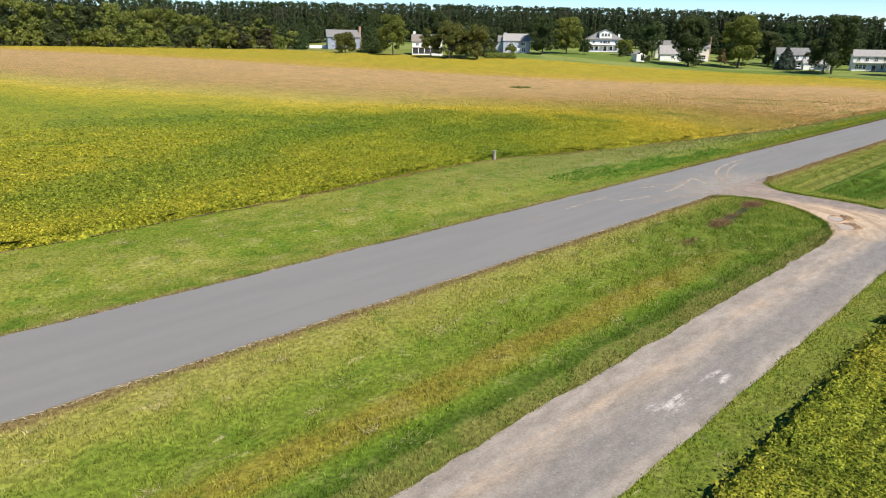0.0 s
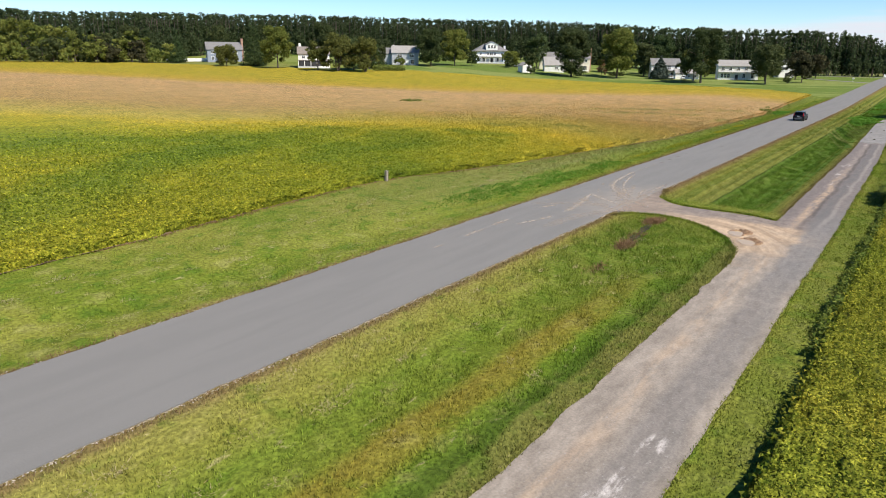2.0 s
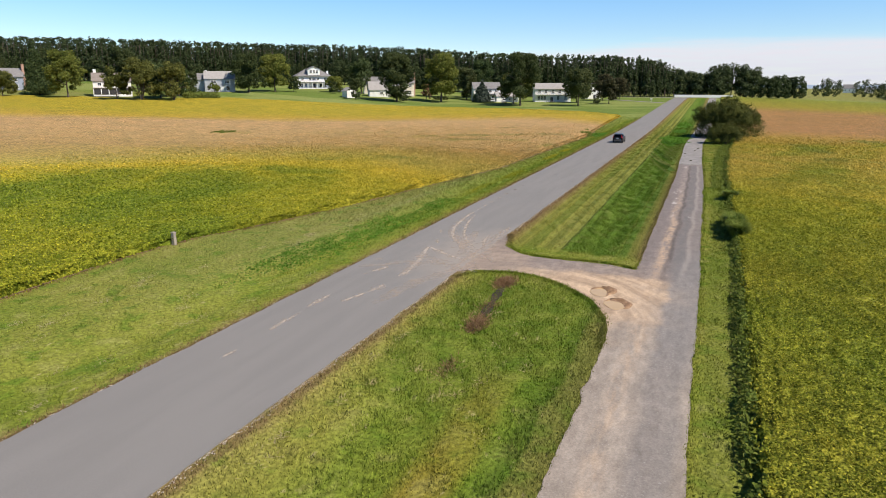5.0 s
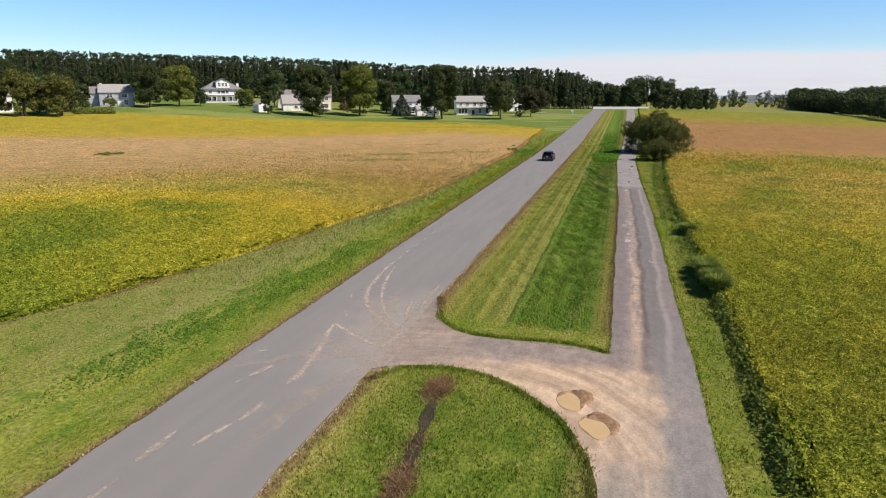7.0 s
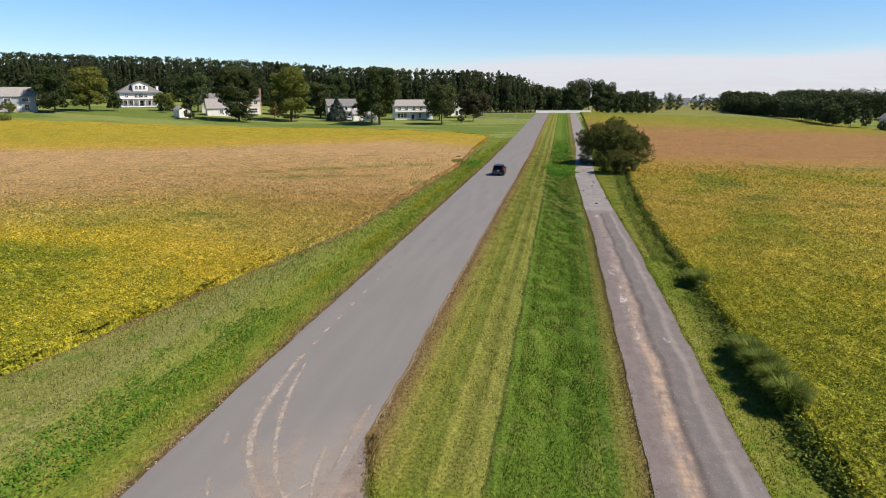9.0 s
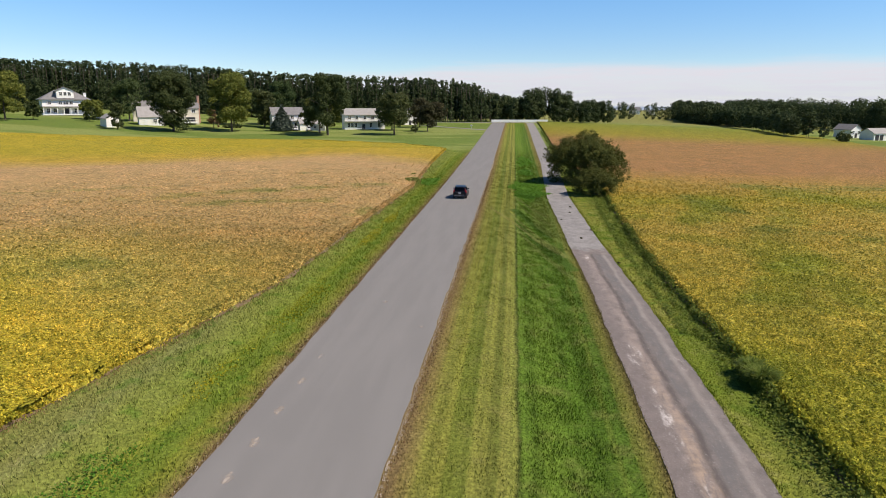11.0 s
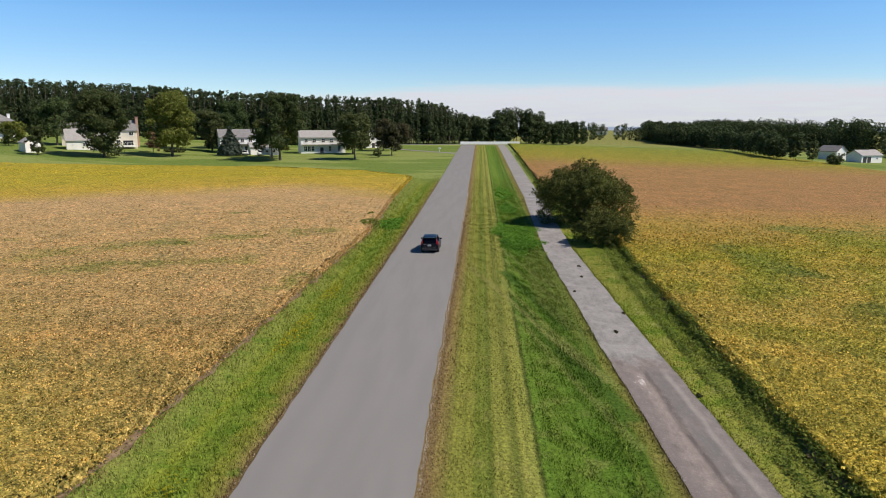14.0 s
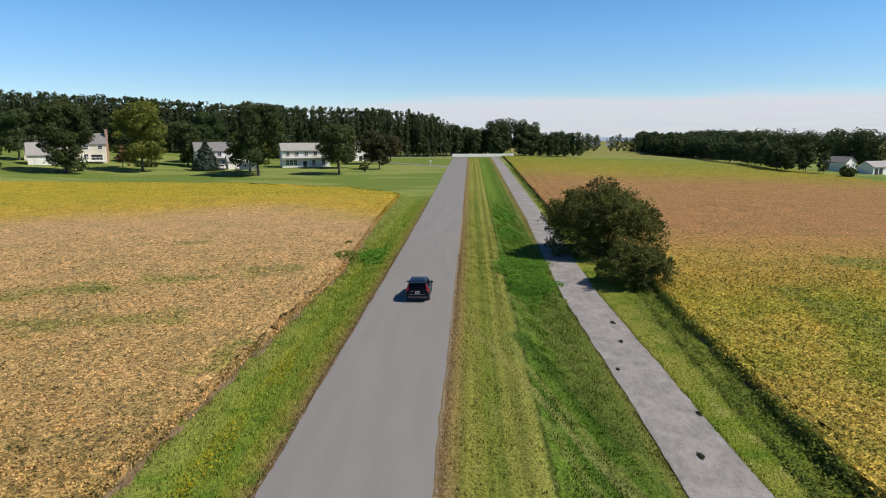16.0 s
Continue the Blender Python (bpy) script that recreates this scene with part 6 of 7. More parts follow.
def gabled_walls(w, d, eave, rise, along_x=True, below=1.2):
    """House body with its gable ends."""
    bm = bmesh.new()
    if not along_x:
        w, d = d, w
    prof = [(-d / 2, -below), (d / 2, -below), (d / 2, eave), (0, eave + rise), (-d / 2, eave)]
    a = [bm.verts.new((-w / 2, y, z)) for y, z in prof]
    b = [bm.verts.new((w / 2, y, z)) for y, z in prof]
    for i in range(5):
        j = (i + 1) % 5
        bm.faces.new((a[i], b[i], b[j], a[j]))
    bm.faces.new(a[::-1])
    bm.faces.new(b)
    bmesh.ops.recalc_face_normals(bm, faces=bm.faces[:])
    if not along_x:
        bmesh.ops.rotate(bm, verts=bm.verts[:], cent=(0, 0, 0), matrix=Matrix.Rotation(pi / 2, 3, "Z"))
    return bm


def moved(bm, x, y, z):
    bmesh.ops.translate(bm, verts=bm.verts[:], vec=(x, y, z))
    return bm


def window_at(house, x, y, z, w, h, side="front", shutters=False):
    """A window proud of the wall: frame with panes; on the front (towards -y) or the gable side (+x or -x)."""
    rot = {"front": 0, "right": 90, "left": -90}[side]
    fr = bmesh.new()
    for dx, dz, sx, sz in ((0, h / 2, w + 0.16, 0.12), (0, -h / 2, w + 0.2, 0.14), (-w / 2, 0, 0.12, h), (w / 2, 0, 0.12, h), (0, 0, 0.06, h), (0, 0, w, 0.06)):
        add_box(fr, dx, -0.05, dz, sx, 0.14, sz)
    ob = part("window", fr, WHITE, house)
    ob.matrix_local = pose(x, y, z, 0, 0, rot)
    part("pane", box(0, -0.012, 0, w, 0.05, h), PANE, ob)
    if shutters:
        for s in (-1, 1):
            part("shutter", box(s * (w / 2 + 0.32), -0.03, 0, 0.4, 0.07, h + 0.1), DARK, ob)


def house(x, y, rz, label, name="house"):
    return thing(name, pose(x, y, hz(x, y), 0, 0, rz), label, "house", "houses")


def chimney(h, x, y, z0, z1, w, d, material=None):
    bm = box(x, y, (z0 + z1) / 2, w, d, z1 - z0)
    add_box(bm, x, y, z1 + 0.08, w + 0.2, d + 0.2, 0.2)
    part("chimney", bm, material or BRICK, h, "brick chimney")


def door_at(h, x, y, z, w=1.0, ht=2.1, material=None, rot=0):
    bm = box(0, -0.03, ht / 2, w, 0.08, ht)
    for s in (-1, 1):
        add_box(bm, s * (w / 2 + 0.06), -0.05, ht / 2, 0.12, 0.12, ht)
    d = part("door", bm, material or DARK, h)
    d.matrix_local = pose(x, y, z, 0, 0, rot)


# white house with a dormer and a full porch
h4 = house(323.7, 184.4, -48, "white two-storey house with hipped roof, dormer and porch")
part("wall", box(0, 0, 2.6, 17.5, 12, 7.6), SIDING, h4)
bm = bmesh.new()
e = [bm.verts.new(p) for p in ((-9.6, -6.9, 6.35), (9.6, -6.9, 6.35), (9.6, 6.9, 6.35), (-9.6, 6.9, 6.35))]
e0 = [bm.verts.new((v.co.x, v.co.y, 6.15)) for v in e]
tp = [bm.verts.new(p) for p in ((-3.2, -1.0, 10.2), (3.2, -1.0, 10.2), (3.2, 1.0, 10.2), (-3.2, 1.0, 10.2))]
for i in range(4):
    j = (i + 1) % 4
    bm.faces.new((e[i], e[j], tp[j], tp[i]))
    bm.faces.new((e0[i], e0[j], e[j], e[i]))
bm.faces.new(tp)
bm.faces.new(e0[::-1])
part("roof", bm, SHINGLE, h4)
part("dormer", moved(gabled_walls(6.4, 6.0, 3.0, 1.5, False, 0.0), 0, -3.6, 6.8), SIDING, h4)
part("dormer_roof", moved(gable_roof(6.4, 6.0, 1.5, 0.45, 0.2, False), 0, -3.6, 9.8), SHINGLE, h4)
for i in (-1, 0, 1):
    window_at(h4, i * 1.6, -6.62, 8.6, 1.1, 1.5)
for i in (-6.0, -2.0, 0.0, 2.0, 6.0):
    window_at(h4, i, -6.02, 4.9, 1.2 if i else 1.8, 1.2)
part("porch_roof", box(0, -7.6, 3.25, 18.6, 3.6, 0.35, 0.08), SHINGLE, h4)
part("porch_floor", box(0, -7.6, 0.1, 18.2, 3.2, 0.5), WHITE, h4)
for i in range(8):
    part("porch_post", box(-8.7 + i * 2.486, -9.0, 1.7, 0.32, 0.32, 2.8), WHITE, h4)
for i in (-6.6, -4.2, 3.6, 6.4):
    window_at(h4, i, -6.02, 1.7, 1.3, 1.8)
door_at(h4, 0, -6.02, 0.3, 1.4, 2.3)
chimney(h4, 8.2, 0, 5, 9.0, 1.0, 1.0, WHITE)

# grey house, half hidden by trees
h3 = house(265.0, 196.5, -52, "grey-sided two-storey house with pale shingle roof")
part("wall", gabled_walls(13, 9.5, 5.6, 3.2), GREYWALL, h3)
part("roof", moved(gable_roof(13, 9.5, 3.2, 0.4), 0, 0, 5.6), PALEROOF, h3)
part("wing", moved(gabled_walls(10, 7.5, 5.2, 2.6), -10.5, 2.5, 0), GREYWALL, h3)
part("wing_roof", moved(gable_roof(10, 7.5, 2.6, 0.4), -10.5, 2.5, 5.2), SHINGLE, h3)
for x, z, w, hh in ((-2.6, 4.2, 2.2, 1.3), (3.2, 4.2, 2.2, 1.3), (-5.0, 1.4, 1.2, 2.0), (-1.2, 1.4, 1.4, 2.0), (3.5, 1.4, 1.6, 2.0)):
    window_at(h3, x, -4.77, z, w, hh)
window_at(h3, -11, -1.27, 3.8, 2.0, 1.3)
door_at(h3, 1.0, -4.77, 0, 1.2, 2.1, WHITE)
chimney(h3, -6.0, 2.5, 5, 9.2, 0.8, 0.8, WHITE)

# house with the screened porch
h2 = house(220.0, 214.0, -42, "cream two-storey house with tan roof and white screened porch")
part("wall", gabled_walls(14, 9, 5.8, 3.0), SIDING, h2)
part("roof", moved(gable_roof(14, 9, 3.0, 0.4), 0, 0, 5.8), TANROOF, h2)
for x in (-4.6, -1.5, 1.8, 4.8):
    window_at(h2, x, -4.52, 4.5, 1.3, 1.2)
part("porch_roof", box(0, -6.4, 3.0, 14.6, 4.4, 0.3, 0.08), TANROOF, h2)
part("porch_floor", box(0, -6.4, 0.05, 14.2, 4.0, 0.5), WHITE, h2)
for i in range(6):
    part("porch_post", box(-6.9 + i * 2.76, -8.3, 1.55, 0.3, 0.3, 2.7), WHITE, h2)
for i in range(5):
    part("porch_screen", box(-5.52 + i * 2.76, -8.25, 1.7, 2.4, 0.06, 2.2), DARK, h2)
part("steps", box(4.5, -9.3, 0.1, 5.0, 1.6, 0.9), WHITE, h2)
chimney(h2, -6.0, 1.0, 5.5, 10.2, 1.1, 1.1, WHITE)

# blue-grey house with brick chimney, far left
h1 = house(218.0, 278.6, -30, "blue-grey house with brick end wall and chimney")
part("wall", gabled_walls(17, 10, 6.0, 3.4, True, 3.0), BLUEWALL, h1)
part("roof", moved(gable_roof(17, 10, 3.4, 0.5), 0, 0, 6.0), SHINGLE, h1)
part("end_wall", moved(gabled_walls(0.4, 10.2, 6.0, 3.4, True, 3.0), 8.6, 0, 0), BRICK, h1, "pale red brick gable wall")
for x in (-6, -2.5, 2, 5.5):
    window_at(h1, x, -5.02, 4.6, 1.3, 1.4)
    window_at(h1, x, -5.02, 1.6, 1.3, 1.6)
chimney(h1, 9.0, -1.2, -2, 11.2, 1.0, 2.2)

# cream house with garage
h5 = house(321.5, 132.0, -58, "cream two-storey house with grey roof and brick chimney")
part("wall", gabled_walls(15, 9, 6.2, 3.4), CREAM, h5)
part("wing", moved(gabled_walls(10, 8, 5.8, 3.2), -12.4, 1.5, 0), CREAM, h5)
part("wing_roof", moved(gable_roof(10, 8, 3.2, 0.4), -12.4, 1.5, 5.8), SHINGLE, h5)
part("roof", moved(gable_roof(15, 9, 3.4, 0.4), 0, 0, 6.2), SHINGLE, h5)
for x, z, w, hh in ((5.5, 4.9, 1.5, 1.4), (1.2, 4.9, 1.5, 1.4), (-3, 4.9, 1.5, 1.4), (1.0, 1.7, 1.5, 1.9)):
    window_at(h5, x, -4.52, z, w, hh)
for i in range(3):
    door_at(h5, 3.2 + i * 1.1, -4.52, 0.2, 1.0, 2.2, PANE)
chimney(h5, 7.9, -1.0, 0, 11.0, 0.9, 2.0)
part("deck", box(2.0, -6.6, 0.35, 9, 4.0, 0.5), WHITE, h5)
for i in range(8):
    part("baluster", box(-2.2 + i * 1.2, -8.5, 1.1, 0.1, 0.1, 1.0), WHITE, h5)
part("deck_rail", box(2.0, -8.5, 1.62, 8.8, 0.14, 0.1), WHITE, h5)
g5 = thing("garage", pose(303.5, 134.0, hz(303.5, 134.0), 0, 0, -56), "white garage with grey gable roof", "garage", "outbuildings")
part("wall", gabled_walls(9.5, 8, 3.2, 3.6), SIDING, g5)
part("roof", moved(gable_roof(9.5, 8, 3.6, 0.4), 0, 0, 3.2), PALEROOF, g5)
window_at(g5, 1.0, -4.02, 1.7, 1.4, 1.2)
door_at(g5, -2.2, -4.02, 0, 1.0, 2.1, WHITE)
shed = thing("shed", pose(282.5, 138.2, hz(282.5, 138.2), 0, 0, -38), "small white garden shed", "shed", "outbuildings")
part("wall", gabled_walls(4.4, 6.0, 3.0, 1.5, False), SIDING, shed)
part("roof", moved(gable_roof(4.4, 6.0, 1.5, 0.25, 0.14, False), 0, 0, 3.0), PALEROOF, shed)
door_at(shed, 0, -3.02, 0, 1.6, 2.2, WHITE)
window_at(shed, 2.22, 0.2, 1.6, 0.9, 0.9, "right")

# house with the trucks
h6 = house(328.2, 87.7, -62, "white house with grey roof and dark lower storey")
part("wall", gabled_walls(13, 9, 5.9, 2.8), SIDING, h6)
part("roof", moved(gable_roof(13, 9, 2.8, 0.4), 0, 0, 5.9), SHINGLE, h6)
part("skirt_roof", box(0, -5.2, 3.3, 13.6, 1.6, 0.3), SHINGLE, h6)
for x in (-4.5, -1.6, 1.6, 4.6):
    window_at(h6, x, -4.52, 4.75, 1.3, 1.3)
for x in (-4.4, 0.5, 3.2):
    window_at(h6, x, -4.52, 1.6, 1.6, 1.9)
door_at(h6, -1.6, -4.52, 0)
g6 = thing("garage", pose(322.4, 76.1, hz(322.4, 76.1), 0, 0, -62), "low white garage behind the parked trucks", "garage", "outbuildings")
part("wall", gabled_walls(9, 7, 2.6, 1.8), SIDING, g6)
part("roof", moved(gable_roof(9, 7, 1.8, 0.3), 0, 0, 2.6), PALEROOF, g6)

# white house behind the shade trees
h7 = house(334, 56, -68, "white two-storey house with grey roof in dappled shade")
part("wall", gabled_walls(17, 9, 6.0, 2.4), SIDING, h7)
part("roof", moved(gable_roof(17, 9, 2.4, 0.5), 0, 0, 6.0), PALEROOF, h7)
part("skirt_roof", box(0, -5.1, 3.2, 17.2, 1.2, 0.2), PALEROOF, h7)
for x in (-6.5, -3.4, 0, 3.2, 6.4):
    window_at(h7, x, -4.52, 4.7, 1.2, 1.3)
for x in (-6.8, -5.4, -4.0, 2.5, 6.0):
    window_at(h7, x, -4.52, 1.7, 1.1, 1.8)
door_at(h7, -0.6, -4.52, 0)

h8 = house(377, 44, -60, "small white gabled house behind dark trees")
part("wall", gabled_walls(7, 8, 5.2, 2.6, False), SIDING, h8)
part("roof", moved(gable_roof(7, 8, 2.6, 0.4, 0.2, False), 0, 0, 5.2), SHINGLE, h8)
for x in (-2.0, 0, 2.0):
    window_at(h8, x, -4.02, 4.2, 1.0, 1.6)
door_at(h8, 0, -4.02, 0)

# farm on the far right, and the one beyond the fields
fr = house(379, -161, -62, "white gabled farm house beside dark trees")
part("wall", gabled_walls(6.4, 8.6, 3.8, 2.2, False), SIDING, fr)
part("roof", moved(gable_roof(6.4, 8.6, 2.2, 0.4, 0.2, False), 0, 0, 3.8), SHINGLE, fr)
window_at(fr, -1.7, -4.32, 2.4, 1.2, 1.5)
window_at(fr, 1.7, -4.32, 2.4, 1.2, 1.5)
door_at(fr, 0, -4.32, 0)
barn = thing("barn", pose(365, -167, hz(365, -167), 0, 0, -66), "long low white barn with grey roof", "barn", "outbuildings")
part("wall", gabled_walls(12, 7, 3.0, 2.0), SIDING, barn)
part("roof", moved(gable_roof(12, 7, 2.0, 0.4), 0, 0, 3.0), PALEROOF, barn)
for x in (-4.2, -1.6):
    door_at(barn, x, -3.52, 0, 1.6, 2.4)
window_at(barn, 3.0, -3.52, 1.8, 1.2, 1.0)
tree("round", 330, -138, 4.6, 3.6, 0.1, OAK, "round dark bush in front of the barn", 61, "bush", "bush", "garden bushes", 0.4, 40, 12)
ff = house(1100, -190, -100, "distant white house beyond the fields")
part("wall", gabled_walls(16, 10, 6, 5), SIDING, ff)
part("roof", moved(gable_roof(16, 10, 5, 0.5), 0, 0, 6), SHINGLE, ff)
for x in (-5, 0, 5):
    window_at(ff, x, -5.02, 3.5, 1.6, 1.6)
ff2 = house(1100, -214, -100, "distant low white house beyond the fields")
part("wall", gabled_walls(12, 8, 4, 3), SIDING, ff2)
part("roof", moved(gable_roof(12, 8, 3, 0.5), 0, 0, 4), SHINGLE, ff2)
window_at(ff2, 0, -4.02, 2.2, 1.6, 1.4)


# ------------------------------------------------------------------ fences and posts
def vinyl_fence(x0, y0, x1, y1, h, label):
    L = math.hypot(x1 - x0, y1 - y0)
    top = thing("fence", pose(x0, y0, hz(x0, y0), 0, 0, math.degrees(atan2(y1 - y0, x1 - x0))), label, "fence", "white fences")
    n = max(2, int(L / 2.4))
    slope = (hz(x1, y1) - hz(x0, y0)) / L
    pm = mesh_arrays("post", [(a * 0.07, b * 0.07, c) for c in (-0.2, h + 0.12) for a, b in ((-1, -1), (1, -1), (1, 1), (-1, 1))],
                     [(0, 1, 5, 4), (1, 2, 6, 5), (2, 3, 7, 6), (3, 0, 4, 7), (4, 5, 6, 7), (3, 2, 1, 0)], WHITE)
    d = L / n
    pn = mesh_arrays("panel", [(a, b * 0.025, c) for c in (0.08, h) for a, b in ((0.07, -1), (d - 0.07, -1), (d - 0.07, 1), (0.07, 1))],
                     [(0, 1, 5, 4), (1, 2, 6, 5), (2, 3, 7, 6), (3, 0, 4, 7), (4, 5, 6, 7), (3, 2, 1, 0)], WHITE)
    for i in range(n + 1):
        mesh_part("post", pm, top).location = (i * d, 0, slope * i * d)
        if i < n:
            mesh_part("panel", pn, top).location = (i * d, 0, slope * (i + 0.5) * d)


vinyl_fence(420.5, 4.2, 427.5, -26.5, 1.5, "long white panel fence across the end of the road")
vinyl_fence(196, 297, 216, 281, 1.7, "white panel fence at the edge of the garden")

post = thing("marker_post", pose(48.2, 18.35, hz(48.2, 18.35)), "short weathered wooden post at the field edge", "post")
WOOD = grained("weathered_wood", (0.36, 0.31, 0.25), (0.27, 0.23, 0.19), 3.0, 0.9, fine=12.0)
part("stake", box(0, 0, 0.42, 0.26, 0.26, 1.0, 0.02), WOOD, post)
part("cap", box(0, 0, 0.95, 0.30, 0.30, 0.08, 0.01), WOOD, post)


def far_bit(name, x, y, bm, material, label, category):
    ob = part(name, bm, material, None)
    ob.matrix_world = pose(x, y, hz(x, y))
    tagged(ob, label, category)


# driveway to the houses
dp = curve_points([(331, 2.9), (336, 7), (342, 13), (352, 22), (366, 34)], 40)
dd = np.gradient(dp, axis=0)
dd /= np.hypot(dd[:, 0], dd[:, 1])[:, None]
sd = np.stack([-dd[:, 1], dd[:, 0]], 1) * 1.8
vv = np.stack([dp + sd, dp - sd], 1).reshape(-1, 2)
vv = np.c_[vv, height(vv[:, 0], vv[:, 1]) + 0.06]
k = np.arange(39) * 2
tagged(new("driveway", mesh_arrays("driveway", vv, np.stack([k, k + 1, k + 3, k + 2], 1), ASPHALT)), "pale grey driveway that leaves the road", "driveway", kind="structure")
bm = bmesh.new()
add_cyl(bm, (0, 0, -0.1), (0, 0, 1.1), 0.07, 0.07)
add_box(bm, 0, 0, 1.3, 0.5, 0.9, 0.5, 0.08)
far_bit("letter_box", 345, 10.5, bm, WHITE, "white letter box on a post by the driveway", "letter box")


# ------------------------------------------------------------------ vehicles
PAINT, pnt, pb = mat("black_car_paint", (0.004, 0.005, 0.009), 0.3, 0.0, 0.12)
pb.inputs["Coat Weight"].default_value, pb.inputs["Coat Roughness"].default_value = 0.14, 0.05
put(pnt, pb, "Base Color", mixc(pnt, noi(pnt, nd(pnt, "ShaderNodeTexCoord").outputs["Object"], 1.2), (0.003, 0.004, 0.007), (0.005, 0.006, 0.011)))
TINT, _, _ = mat("tinted_glass", (0.003, 0.003, 0.004), 0.1, 0.0, 0.3)
CHROME, _, _ = mat("satin_chrome", (0.62, 0.63, 0.65), 0.22, 1.0)
RUBBER = grained("tyre_rubber", (0.018, 0.018, 0.019), (0.03, 0.03, 0.03), 4.0, 0.9, fine=30.0)
ALLOY, _, _ = mat("alloy", (0.42, 0.43, 0.45), 0.3, 1.0)
REDLENS, _, _ = mat("red_lens", (0.42, 0.012, 0.014), 0.15)
CLEARLENS, _, _ = mat("clear_lens", (0.6, 0.62, 0.65), 0.1)
PLATE, _, _ = mat("plate_white", (0.75, 0.76, 0.78), 0.4)
PLASTIC = grained("black_plastic", (0.012, 0.012, 0.013), (0.02, 0.02, 0.021), 5.0, 0.6, fine=40.0)
TRUCKWHITE = grained("white_vehicle_paint", (0.75, 0.75, 0.75), (0.68, 0.68, 0.68), 1.0, 0.3, fine=5.0, bmp=0.02)


def loft(rings):
    """Rings of equal length joined into a closed hull."""
    bm = bmesh.new()
    vs = [[bm.verts.new(p) for p in r] for r in rings]
    n = len(rings[0])
    for a, b in zip(vs, vs[1:]):
        for i in range(n):
            j = (i + 1) % n
            bm.faces.new((a[i], a[j], b[j], b[i]))
    bm.faces.new(vs[0][::-1])
    bm.faces.new(vs[-1])
    bmesh.ops.recalc_face_normals(bm, faces=bm.faces[:])
    return bm


def wheel(parent, x, y, r, w):
    hub = part("wheel", cyl((0, -w / 2, 0), (0, w / 2, 0), r * 0.30, r * 0.30, 12), PLASTIC, parent)
    hub.location = (x, y, r)
    bm = bmesh.new()
    n = 28
    prof = [(r * 0.70, -w / 2), (r * 0.93, -w / 2), (r, -w * 0.36), (r, w * 0.36), (r * 0.93, w / 2), (r * 0.70, w / 2)]
    vs = [[bm.verts.new((q * cos(2 * pi * i / n), v, q * sin(2 * pi * i / n))) for q, v in prof] for i in range(n)]
    for i in range(n):
        a, b = vs[i], vs[(i + 1) % n]
        for k in range(6):
            m = (k + 1) % 6
            bm.faces.new((a[k], b[k], b[m], a[m]))
    bmesh.ops.recalc_face_normals(bm, faces=bm.faces[:])
    part("tyre", bm, RUBBER, hub, smooth=True)
    bm = bmesh.new()
    s = 1 if y > 0 else -1
    for i in range(10):
        a = 36 * i
        m = pose(0, s * w * 0.38, 0, 0, a, 0) @ pose(r * 0.42, 0, 0)
        bmesh.ops.create_cube(bm, size=1.0, matrix=m @ Matrix.Diagonal((r * 0.58, 0.03, 0.055, 1)))
    part("rim", bm, ALLOY, hub)


